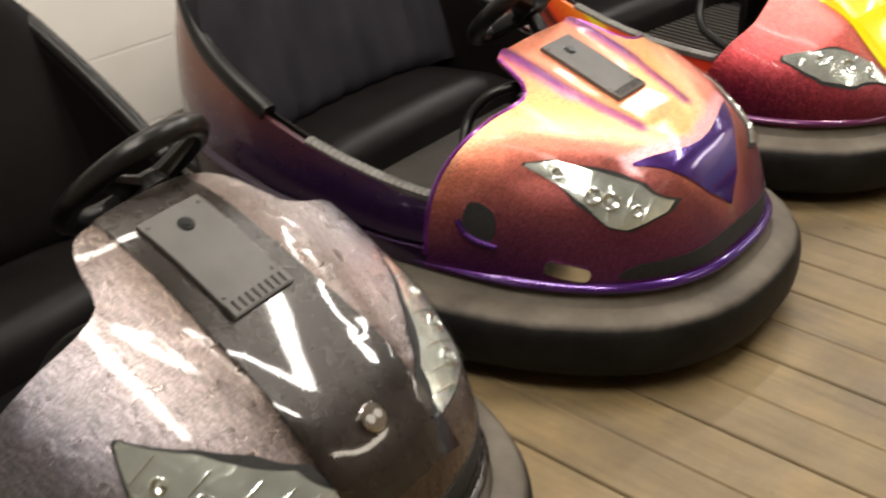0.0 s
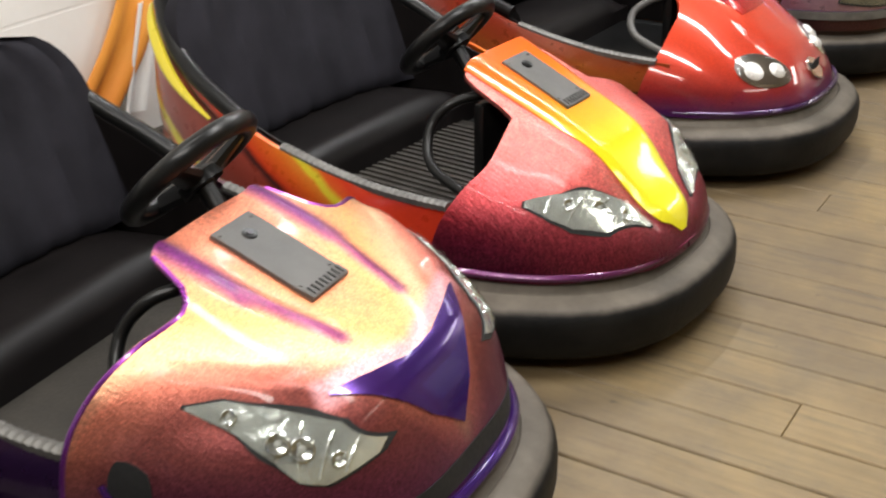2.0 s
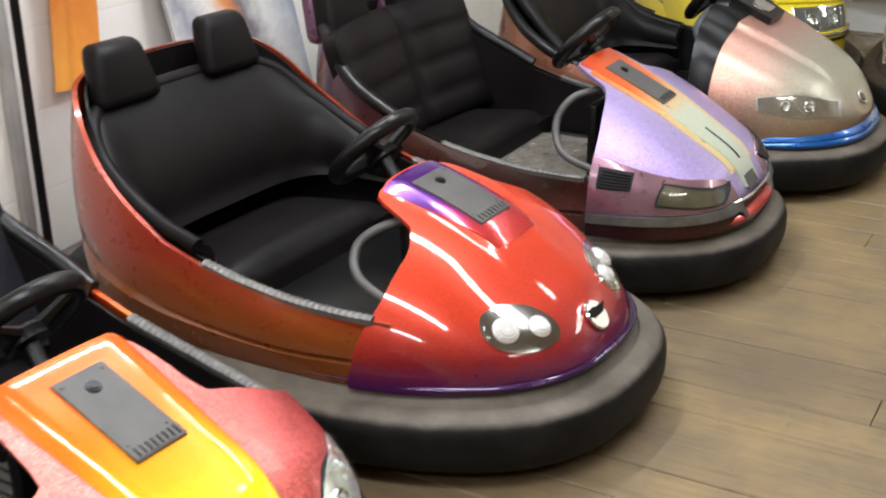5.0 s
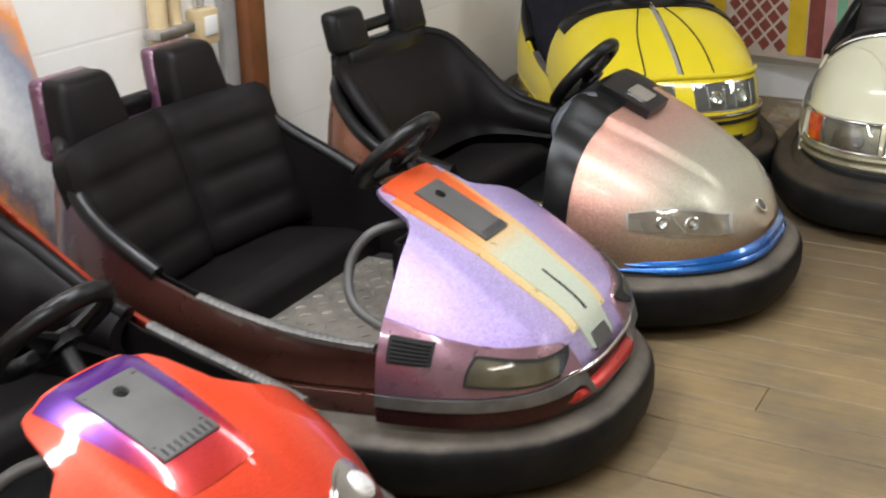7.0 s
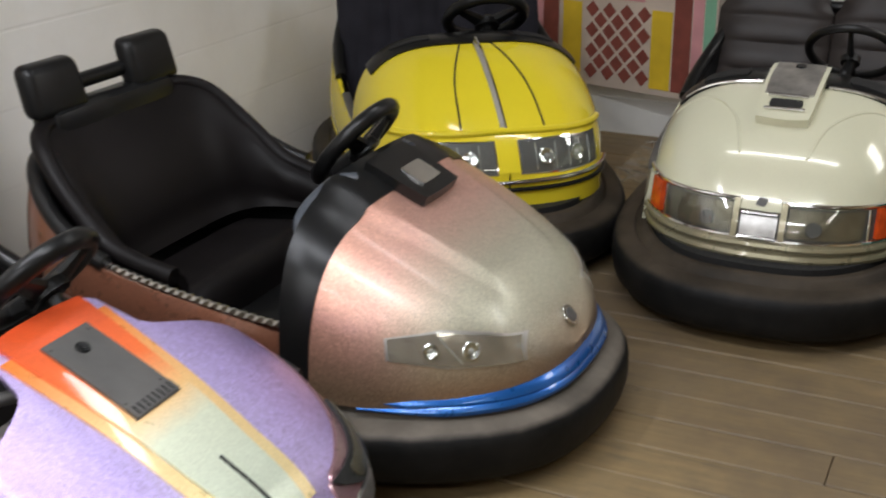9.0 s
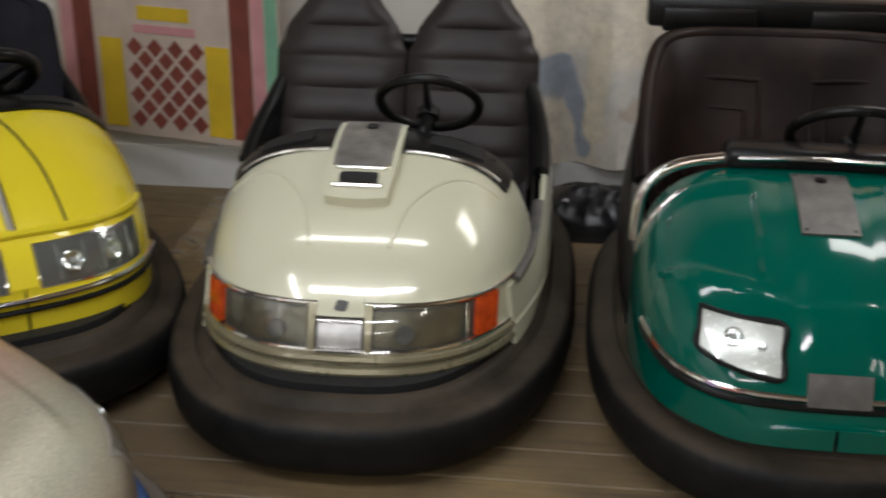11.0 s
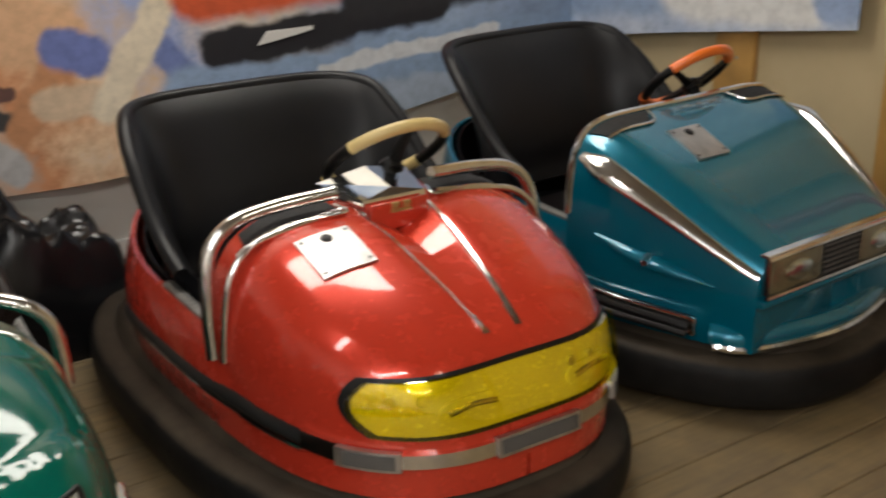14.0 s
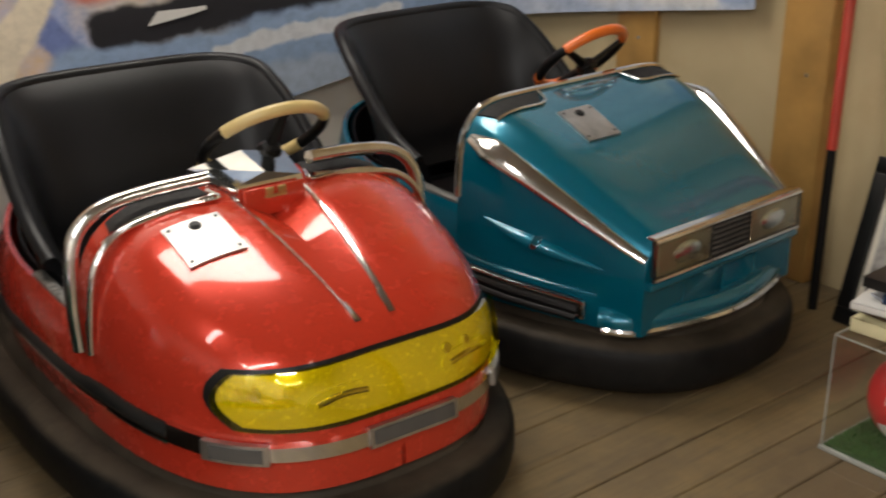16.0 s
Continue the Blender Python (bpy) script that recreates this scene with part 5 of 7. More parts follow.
def car_cream():
    car = base("bumper_car", "pale cream bumper car with amber corner lamps and two high seats", pose(-0.233, 8.167, 0, 0, 0, -89.7), rubber="oldrubber", front=0.835, half=0.51)
    cream = paint("pale_cream", [(0, (0.66, 0.645, 0.48)), (1, (0.58, 0.575, 0.42))], flake=0.06, metal=0.05, rough=0.2)
    olive = paint("olive_hem", [(0, (0.30, 0.27, 0.17)), (1, (0.22, 0.20, 0.12))], flake=0.2, metal=0.4)
    tub(car, cream, lining=M["black"], rim_r=0.022)
    bench(car, M["greyseat"], top=0.56, round_top=0.06, width=0.72, rear=-0.34)
    for s in (1, -1):
        grid = []
        for i in range(73):
            u = i / 72
            row = []
            for j in range(17):
                t = -1 + j / 8
                wid = 0.188 - 0.02 * smoothstep(0.66, 0.74, u) - 0.075 * smoothstep(0.74, 1.0, u)
                puff = 0.03 * (1 - abs(t) ** 5) + 0.012 * abs(math.sin(u * math.pi * 6.2 + 0.15 * t * t)) ** 0.6 * (1 - abs(t) ** 6)
                row.append((Vector((-0.30 - 0.20 * u + puff, s * 0.190 + t * wid, 0.32 + 0.52 * u)), Vector((0.9, 0, 0.4))))
            grid.append(row)
        part("seat_back", *sheet(grid, 0.06), M["greyseat"], car, "ribbed grey-brown bucket seat back")
    footwell(car, M["black"])
    h = wide_hood([(0.05, 0.60), (0.20, 0.585), (0.40, 0.52), (0.52, 0.45), (0.60, 0.36), (0.64, 0.29), (0.655, 0.24)], 0.66, square=2.6, arch=(0.62, 0.7))
    part("hood", *h.skin(), cream, car, "pale cream hood")
    slotted_dash(car, h, 0.12, 0.235, 0.345)
    for s in (1, -1):
        part("chrome_edge", *h.strip("top", [(0.235, s * 0.09), (0.232, s * 0.20), (0.226, s * 0.31)], 0.005, 0.006), M["chrome"], car)
        part("hood_seam", *h.strip("top", [(0.27, s * 0.33), (0.30, s * 0.22), (0.40, s * 0.13), (0.52, s * 0.09)], 0.004, 0.0), cream, car)
    con = part("console", *h.patch("top", [(0.13, -0.085), (0.43, -0.075), (0.43, 0.075), (0.13, 0.085)], lift=0.028, thick=0.04, n=14, m=8, round_=0.2), cream, car, "raised centre console")
    part("console_plate", *h.patch("top", [(0.14, -0.068), (0.33, -0.068), (0.33, 0.068), (0.14, 0.068)], lift=0.033, thick=0.01, round_=0.1), M["steel"], con, "brushed steel plate")
    part("coin_slot", *h.patch("top", [(0.35, -0.045), (0.385, -0.045), (0.385, 0.045), (0.35, 0.045)], lift=0.032, thick=0.01, round_=0.3), M["dark"], con)
    for x in (0.338, 0.395):
        part("slot_trim", *h.strip("top", [(x, -0.055), (x, 0.0), (x, 0.055)], 0.005, 0.033), M["chrome"], con)
    p, n = h.with_normal("top", 0.17, 0)
    part("lock", *disc(p + n * 0.033, n, 0.015, 0.004, 16, 0.001), M["black"], con)
    for z, r, mt in ((0.346, 0.006, M["chrome"]), (0.255, 0.006, M["chrome"]), (0.238, 0.012, olive), (0.212, 0.014, olive)):
        part("lamp_trim", *h.strip("front", [(-0.355, z), (-0.25, z), (0, z), (0.25, z), (0.355, z)], r, 0.006), mt, car)
    part("lamp_band", *h.patch("front", [(-0.32, 0.26), (0.32, 0.26), (0.32, 0.34), (-0.32, 0.34)], lift=0.002, thick=0.008, n=40), M["plate"], car)
    for s in (1, -1):
        lamp = part("headlamp", *h.patch("front", [(s * 0.075, 0.266), (s * 0.255, 0.266), (s * 0.255, 0.335), (s * 0.075, 0.335)], lift=0.007, thick=0.006, n=14), M["smokebed"], car, "clear rectangular headlamp")
        p, n = h.with_normal("front", s * 0.14, 0.29)
        part("reflector", *disc(p + n * 0.006, n, 0.022, 0.006, 16, 0.002), M["plate"], lamp)
        cov = part("lens", *h.patch("front", [(s * 0.072, 0.262), (s * 0.26, 0.262), (s * 0.26, 0.339), (s * 0.072, 0.339)], lift=0.018, thick=0.003, n=14), M["lens"], lamp)
        cov.visible_shadow = False
        part("corner_lamp", *h.patch("front", [(s * 0.282, 0.264), (s * 0.320, 0.264), (s * 0.320, 0.340), (s * 0.282, 0.340)], lift=0.016, thick=0.016, n=8), M["lens_o"], car, "amber corner lamp")
    nose = part("nose_plate", *h.patch("front", [(-0.048, 0.262), (0.048, 0.262), (0.048, 0.312), (-0.048, 0.312)], lift=0.014, thick=0.014, round_=0.05), M["steel"], car, "square metal nose plate")
    part("plate_lip", *h.strip("front", [(-0.048, 0.315), (0.0, 0.315), (0.048, 0.315)], 0.006, 0.018), M["chrome"], nose)
    part("plate_lip", *h.strip("front", [(-0.048, 0.258), (0.0, 0.258), (0.048, 0.258)], 0.005, 0.018), M["chrome"], nose)
    for s in (1, -1):
        part("nose_post", *h.patch("front", [(s * 0.054, 0.256), (s * 0.070, 0.256), (s * 0.070, 0.345), (s * 0.054, 0.345)], lift=0.018, thick=0.016, n=4), olive, car, "upright beside the nose plate")
        part("lamp_frame", *h.strip("front", [(s * 0.262, 0.262), (s * 0.263, 0.30), (s * 0.262, 0.338)], 0.004, 0.014), M["chrome"], car)
    cap = part("nose_cap", *h.patch("front", [(-0.055, 0.322), (0.055, 0.322), (0.050, 0.362), (-0.050, 0.362)], lift=0.014, thick=0.016, round_=0.15), cream, car, "cream cap with a dark mark")
    part("cap_mark", *h.patch("front", [(-0.016, 0.334), (0.010, 0.331), (0.018, 0.350), (-0.008, 0.353)], lift=0.016, thick=0.003, round_=0.3), M["plate"], cap)
    dashboard(car, 0.16, 0.55, 0.6)
    steering(car, 0.03, 0.12, 0.645, 46, 0.125, spoke=2)


def rail(car, side, pts, r=0.012, mat=None):
    part("grab_rail", *tube(curve([(x, side * y, z) for x, y, z in pts], 6), r, 10), mat or M["chrome"], car, "chrome grab rail")


def car_green():
    car = base("bumper_car", "emerald green bumper car with chrome rails and rectangular lamps", pose(0.803, 8.03, 0, 0, 0, -90.5), rubber="oldrubber", front=0.755, half=0.495)
    green = paint("emerald_green", [(0, (0.0, 0.098, 0.066)), (1, (0.0, 0.08, 0.056))], flake=0.08, metal=0.0, rough=0.14)
    tub(car, M["black"], OLD_RIM, lining=M["brownseat"], roll=False)
    bench(car, M["brownseat"], width=0.74, rear=-0.32, back=False)
    bucket(car, M["brownseat"], [(x, z + 0.03) for x, z in SEAT_RIM])
    for s in (1, -1):
        for g in (0.11, 0.075):
            loop = [(-0.312 - 0.50 * (z - 0.42), s * 0.18 + y, z) for y, z in ((-g, 0.42), (-g, 0.42 + g * 1.9), (-g * 0.8, 0.43 + g * 2.05), (g * 0.8, 0.43 + g * 2.05), (g, 0.42 + g * 1.9), (g, 0.42))]
            part("seat_emboss", *tube(curve(loop, 4), 0.007, 8), M["brownseat"], car)
    bar = part("head_bar", *box(-0.62, 0, 0.80, 0.07, 0.74, 0.085, 0.015), M["black"], car, "long black padded head bar")
    for s in (1, -1):
        part("bar_post", *tube([(-0.56, s * 0.16, 0.60), (-0.62, s * 0.16, 0.78)], 0.015, 8), M["black"], bar)
        part("bar_pad", *box(-0.585, s * 0.20, 0.785, 0.05, 0.26, 0.07, 0.012), M["black"], bar)
    footwell(car, M["black"])
    h = wide_hood([(0.05, 0.595), (0.20, 0.58), (0.42, 0.52), (0.54, 0.455), (0.60, 0.40), (0.66, 0.32), (0.69, 0.24)], 0.70, square=3.2, arch=(0.5, 0.62), rear=0.12)
    def pressed(x, y):
        fold = 0.562 - 1.05 * y * y
        pan = smoothstep(0.142, 0.150, y) * (1 - smoothstep(0.33, 0.36, y)) * smoothstep(0.205, 0.217, x) * (1 - smoothstep(fold - 0.05, fold - 0.01, x))
        strip = (1 - smoothstep(0.066, 0.073, y)) * smoothstep(0.16, 0.22, x) * (1 - smoothstep(0.58, 0.69, x))
        return -0.013 * pan + 0.008 * strip + 0.008 * smoothstep(fold - 0.002, fold + 0.008, x) * (1 - smoothstep(0.64, 0.69, x))
    h.relief = pressed
    part("hood", *h.skin(52, 150), green, car, "glossy emerald hood")
    pad = part("dash_pad", *box(0.085, 0, 0.605, 0.10, 0.40, 0.055, 0.02, 3), M["black"], car, "black padded dash with a chrome strip")
    part("dash_chrome", *tube(curve([(0.14, -0.17, 0.612), (0.148, 0.0, 0.62), (0.14, 0.17, 0.612)], 6), 0.006, 8), M["chrome"], pad)
    for s in (1, -1):
        rail(car, s, [(0.10, 0.20, 0.60), (0.12, 0.29, 0.59), (0.14, 0.345, 0.57), (0.15, 0.382, 0.53), (0.155, 0.394, 0.47), (0.16, 0.396, 0.41)], 0.014)
        rail(car, s, [(0.14, 0.20, 0.575), (0.165, 0.26, 0.553), (0.185, 0.315, 0.528), (0.195, 0.362, 0.475), (0.19, 0.382, 0.42), (0.19, 0.388, 0.39)], 0.008)
    token_plate(car, h, 0.165, 0.405, 0.060, M["sill"], slot=False)
    leaf_lamp(car, h, "front", [(-0.266, 0.420), (-0.19, 0.414), (-0.110, 0.408)], [(-0.268, 0.358), (-0.20, 0.336), (-0.114, 0.325)], [(0.42, 0.40, 0.020), (0.76, 0.45, 0.010)], bed=M["whitebed"], ribs=(), label="clear rectangular headlamp with a dark rim")
    for s in (1, -1):
        edge = [(s * y, z) for y, z in ((-0.268, 0.423), (-0.19, 0.417), (-0.108, 0.411), (-0.110, 0.370), (-0.113, 0.322), (-0.20, 0.333), (-0.271, 0.356), (-0.270, 0.392), (-0.268, 0.423))]
        part("lamp_rim", *h.strip("front", edge, 0.005, 0.006), M["black"], car, "black rubber rim round the headlamp")

    for z, r, mt in ((0.302, 0.007, M["chrome"]), (0.286, 0.008, M["black"])):
        part("hem_trim", *h.strip("front", [(-0.375, z + 0.03), (-0.28, z), (0, z - 0.012), (0.28, z), (0.375, z + 0.03)], r, 0.005), mt, car)
    part("nose_plate", *h.patch("front", [(-0.062, 0.275), (0.062, 0.275), (0.062, 0.338), (-0.062, 0.338)], lift=0.012, thick=0.012), M["sill"], car, "plain steel nose plate")
    dashboard(car, 0.13, 0.55, 0.6)
    steering(car, -0.02, 0.10, 0.635, 52, 0.14, spoke=2)


def car_red():
    car = base("bumper_car", "bright red bumper car with yellow lamp glass and chrome rails", pose(1.935, 8.074, 0, 0, 0, -92), rubber="oldrubber", front=0.755, half=0.495)
    red = paint("bright_red", [(0, (0.58, 0.045, 0.020)), (1, (0.52, 0.038, 0.018))], flake=0.25, metal=0.25, rough=0.25, coat=1.0)
    tub(car, red, LOW_RIM, lining=M["vinyl"], roll=False)
    bench(car, M["vinyl"], width=0.74, rear=-0.33, back=False)
    bucket(car, M["oldvinyl"], SEAT_RIM, roll=0.018)
    for s in (1, -1):
        run = [p for p in (drawn_in(ring_point(s * a, 0.070)) for a in [1.15 + 0.75 * k / 24 for k in range(25)]) if p.x < 0.32]
        part("side_trim", *tube([(p.x, p.y, 0.292) for p in run], 0.016, 8, flat=0.6), M["black"], car, "black rubber side strip")
        part("side_chrome", *tube([(p.x, p.y, 0.268) for p in run], 0.005, 8), M["chrome"], car)
    footwell(car, M["black"])
    h = wide_hood([(0.05, 0.63), (0.22, 0.61), (0.42, 0.55), (0.57, 0.485), (0.635, 0.435), (0.672, 0.34), (0.69, 0.24)], 0.69, square=2.8, arch=(0.42, 0.5), rear=0.115, wide=0.41)
    def channel(x):
        return 0.076 - 0.10 * max(0.0, x - 0.23)
    h.relief = lambda x, y: -0.046 * (1 - min(1.0, max(0.0, (x - 0.20) / 0.40))) * (1 - smoothstep(channel(x) - 0.005, channel(x) + 0.005, y)) * smoothstep(0.17, 0.20, x)
    part("hood", *h.skin(52, 150), red, car, "bright red hood")
    token_plate(car, h, 0.255, 0.375, 0.06, M["steel"], yc=-0.20, slot=False)
    for kd in ("left", "right"):
        part("side_trim", *h.strip(kd, [(0.28, 0.292), (0.38, 0.290), (0.46, 0.287)], 0.015, 0.006, 0.6), M["black"], car, "black rubber side strip")
        part("trim_cap", *h.patch(kd, [(0.46, 0.268), (0.535, 0.264), (0.535, 0.300), (0.46, 0.306)], lift=0.014, thick=0.016), M["chrome"], car, "chrome end cap of the side strip")
        part("side_chrome", *h.strip(kd, [(0.28, 0.268), (0.38, 0.266), (0.46, 0.264)], 0.005, 0.008), M["chrome"], car)
    vs = [(0.085, -0.12, 0.60), (0.085, 0.12, 0.60), (0.235, 0.078, 0.57), (0.235, -0.078, 0.57), (0.085, -0.115, 0.648), (0.085, 0.115, 0.648), (0.222, 0.076, 0.638), (0.222, -0.076, 0.638), (0.10, 0.0, 0.672), (0.205, 0.0, 0.652)]
    cap = part("chrome_cap", vs, [(0, 3, 2, 1), (0, 1, 5, 8, 4), (2, 3, 7, 9, 6), (1, 2, 6, 5), (3, 0, 4, 7), (4, 8, 9, 7), (5, 6, 9, 8)], M["chrome"], car, "wedge-shaped chrome cap", smooth=False)
    part("cap_front", *box(0.240, 0, 0.602, 0.008, 0.140, 0.060, 0.002), red, cap, "red front face of the cap")
    badge = part("cap_badge", *box(0.246, 0, 0.612, 0.006, 0.050, 0.006, 0.001), M["brass"], cap, "small brass badge")
    for dy in (-0.014, 0.014):
        part("badge_bar", *box(0.246, dy, 0.623, 0.006, 0.018, 0.016, 0.002), M["brass"], badge)
    for s in (1, -1):
        part("hood_strip", *h.leaf("top", [(x, s * (channel(x) - 0.008)) for x in (0.20, 0.33, 0.46, 0.60)], [(x, s * (channel(x) + 0.011 - 0.012 * (x - 0.2))) for x in (0.20, 0.33, 0.46, 0.60)], lift=0.003, thick=0.006, n=36, m=12), M["chrome"], car, "long chrome hood strip")
        slot = part("air_slot", *h.leaf("top", [(0.120, s * 0.125), (0.120, s * 0.20), (0.128, s * 0.32)], [(0.205, s * 0.115), (0.195, s * 0.20), (0.178, s * 0.33)], lift=0.004, thick=0.006), M["dark"], car, "dark slot with a chrome frame")
        part("slot_frame", *h.strip("top", [(0.165, s * 0.115), (0.208, s * 0.112), (0.200, s * 0.20), (0.190, s * 0.28), (0.176, s * 0.345)], 0.004, 0.006), M["chrome"], slot)
        rail(car, s, [(0.18, 0.12, 0.655), (0.165, 0.25, 0.645), (0.16, 0.35, 0.625), (0.165, 0.405, 0.57), (0.18, 0.42, 0.46), (0.19, 0.42, 0.36)], 0.015)
        rail(car, s, [(0.20, 0.12, 0.62), (0.20, 0.24, 0.605), (0.205, 0.33, 0.585), (0.215, 0.385, 0.53), (0.22, 0.405, 0.43), (0.22, 0.41, 0.36)], 0.008)
    for k in (1,):
        rim = part("headlamp", *h.patch("front", [(-0.325, 0.312), (0.325, 0.312), (0.325, 0.432), (-0.325, 0.432)], lift=0.004, thick=0.010, n=44, m=8, round_=0.35), M["black"], car, "full-width yellow headlamp in a black rubber rim")
        part("lamp_bed", *h.patch("front", [(-0.31, 0.322), (0.31, 0.322), (0.31, 0.422), (-0.31, 0.422)], lift=0.007, thick=0.006, n=40, m=8, round_=0.35), M["whitebed"], rim)
        for y in (-0.26, -0.21, 0.12, 0.17):
            p, n = h.with_normal("front", y, 0.39)
            part("lamp_screw", *disc(p + n * 0.006, n, 0.011, 0.006, 12, 0.002), M["steel"], rim)
        for y in (-0.12, 0.17):
            part("reflector", *h.patch("front", [(y - 0.075, 0.345), (y + 0.065, 0.350), (y + 0.05, 0.388), (y - 0.06, 0.384)], lift=0.012, thick=0.008, n=10, round_=0.6), M["whitebed"], rim)
        for y in (-0.12, 0.17):
            part("bulb", *h.strip("front", [(y - 0.05, 0.362), (y, 0.370), (y + 0.05, 0.366)], 0.006, 0.012), M["chrome"], rim)
        cov = part("lens", *h.patch("front", [(-0.313, 0.319), (0.313, 0.319), (0.313, 0.425), (-0.313, 0.425)], lift=0.02, thick=0.004, n=44, m=8, round_=0.35), M["lens_y"], rim)
        cov.visible_shadow = False
    part("chrome_bar", *h.patch("front", [(-0.34, 0.262), (0.34, 0.262), (0.34, 0.290), (-0.34, 0.290)], lift=0.012, thick=0.014, n=44, m=4), M["chrome"], car, "chrome front bar")
    for y0, y1 in ((-0.33, -0.25), (-0.08, 0.12), (0.25, 0.33)):
        part("bar_box", *h.patch("front", [(y0, 0.257), (y1, 0.257), (y1, 0.296), (y0, 0.296)], lift=0.018, thick=0.014, n=10, m=3), M["steel"], car)
        part("bar_inset", *h.patch("front", [(y0 + 0.008, 0.263), (y1 - 0.008, 0.263), (y1 - 0.008, 0.290), (y0 + 0.008, 0.290)], lift=0.020, thick=0.006, n=10, m=3), M["plate"], car)
    hem_lip(car, M["steel"], 0.1, 0.006, 0.208, 0.090, "thin metal hem strip")
    dashboard(car, 0.19, 0.57, 0.6)
    steering(car, 0.06, 0.08, 0.675, 50, 0.14, spoke=2, grip=(M["cream_grip"], ((-60, 60), (120, 240))))


M["cream_grip"] = plain("yellowed_cream_plastic", (0.62, 0.48, 0.20), 0.35, vary=0.15, coat=0.3)
M["orange_grip"] = plain("bright_orange_plastic", (0.80, 0.17, 0.02), 0.35, vary=0.1, coat=0.3)


def car_teal():
    car = base("bumper_car", "metallic teal wedge bumper car with chrome edges", pose(2.952, 8.151, 0, 0, 0, -88), rubber="oldrubber", front=0.78, half=0.48)
    teal = paint("metallic_teal", [(0, (0.0, 0.15, 0.23)), (1, (0.0, 0.145, 0.225))], flake=0.10, metal=0.45, rough=0.22, coat=1.0)
    tub(car, teal, LOW_RIM, lining=M["vinyl"], roll=False)
    bench(car, M["vinyl"], width=0.74, rear=-0.33, back=False)
    bucket(car, M["oldvinyl"], [(x, z + 0.015) for x, z in SEAT_RIM], roll=0.018)
    footwell(car, M["black"])
    h = Hood([(0.12, 0.668), (0.20, 0.652), (0.64, 0.440), (0.66, 0.430)], 0.66, arch=(0.22, 0.32), rear=lambda f: 0.15, plan=[(0.10, 0.415), (0.20, 0.41), (0.60, 0.315), (0.66, 0.295)])
    part("hood", *h.skin(rows=20, cols=72, flat_nose=True), teal, car, "metallic teal wedge hood")
    token_plate(car, h, 0.265, 0.375, 0.058, M["steel"], yc=-0.13, slot=False)
    part("rear_edge", *tube([h.at(0.152, f) + Vector((0, 0, 0.003)) for f in [-0.92 + 1.84 * k / 60 for k in range(61)]], 0.009, 8), M["chrome"], car, "chrome edge round the hood")
    for s in (1, -1):
        part("corner_chrome", *tube([Vector((x, s * (h.width(x) * 0.995), h.over(x, 0).z - 0.046 - 0.03 * (0.66 - x))) for x in [0.19 + 0.47 * k / 16 for k in range(17)]], [0.034 * min(1.0, (k + 1) / 3) - 0.024 * k / 16 for k in range(17)], 10, flat=0.30), M["chrome"], car, "tapered chrome corner strip")
        slot = part("air_slot", *h.patch("top", [(0.165, s * 0.16), (0.215, s * 0.19), (0.215, s * 0.34), (0.165, s * 0.36)], lift=0.004, thick=0.008), M["dark"], car, "dark slot with a chrome frame")
        part("slot_frame", *h.strip("top", [(0.165, s * 0.155), (0.217, s * 0.185), (0.219, s * 0.27), (0.217, s * 0.345)], 0.004, 0.005), M["chrome"], slot)
        def flank(x, z, out):
            return Vector((x, s * (h.beside(1, x, z).y + out), z))
        part("spear", *tube([flank(0.24, 0.405, 0.001), flank(0.33, 0.385, 0.006), flank(0.40, 0.372, 0.010), flank(0.47, 0.358, 0.006), flank(0.56, 0.34, 0.001)], [0.002, 0.014, 0.02, 0.014, 0.002], 8, flat=0.45), teal, car)
        part("spear_stud", *tube([flank(0.395, 0.378, 0.0), flank(0.41, 0.376, 0.04)], [0.014, 0.008], 8), M["chrome"], car, "chrome stud")
        part("sill_chrome", *tube([flank(0.16, 0.255, 0.018), flank(0.34, 0.248, 0.018), flank(0.52, 0.24, 0.018)], 0.022, 8, flat=0.55), M["black"], car, "black sill moulding with chrome edges")
        for dz in (0.018, -0.016):
            part("sill_chrome", *tube([flank(0.16, 0.255 + dz, 0.028), flank(0.34, 0.248 + dz, 0.028), flank(0.53, 0.24 + dz, 0.028)], 0.0045, 8), M["chrome"], car)
        part("sill_cap", *box(*flank(0.53, 0.24, 0.026), 0.02, 0.014, 0.046, 0.003), M["chrome"], car)
        part("sill_black", *tube([flank(0.16, 0.232, 0.030), flank(0.34, 0.226, 0.030), flank(0.52, 0.22, 0.030)], 0.012, 8, flat=0.6), M["black"], car)
    fx = 0.668
    front = part("grille", *box(fx, 0, 0.384, 0.02, 0.55, 0.094, 0.004), M["dark"], car, "dark grille between two lamps")
    ring = [(fx + 0.012, -0.285, 0.336), (fx + 0.012, 0.285, 0.336), (fx + 0.010, 0.285, 0.430), (fx + 0.010, -0.285, 0.430)]
    part("grille_frame", *tube(ring, 0.0055, 6, True), M["chrome"], front)
    part("brow_chrome", *box(fx - 0.004, 0, 0.436, 0.026, 0.57, 0.008, 0.003), M["chrome"], car, "chrome brow over the lamps")
    for s in (1, -1):
        lamp = part("headlamp", *box(fx + 0.006, s * 0.178, 0.384, 0.014, 0.195, 0.082, 0.006, 2), M["bronzebed"], front, "rectangular headlamp behind clear glass")
        part("reflector", *ball((fx + 0.008, s * 0.17, 0.384), 0.032, 16, 8, (0.35, 1.9, 0.95)), M["bulb"], lamp)
        cov = part("lens", *box(fx + 0.018, s * 0.178, 0.384, 0.004, 0.195, 0.082), M["lens"], lamp)
        cov.visible_shadow = False
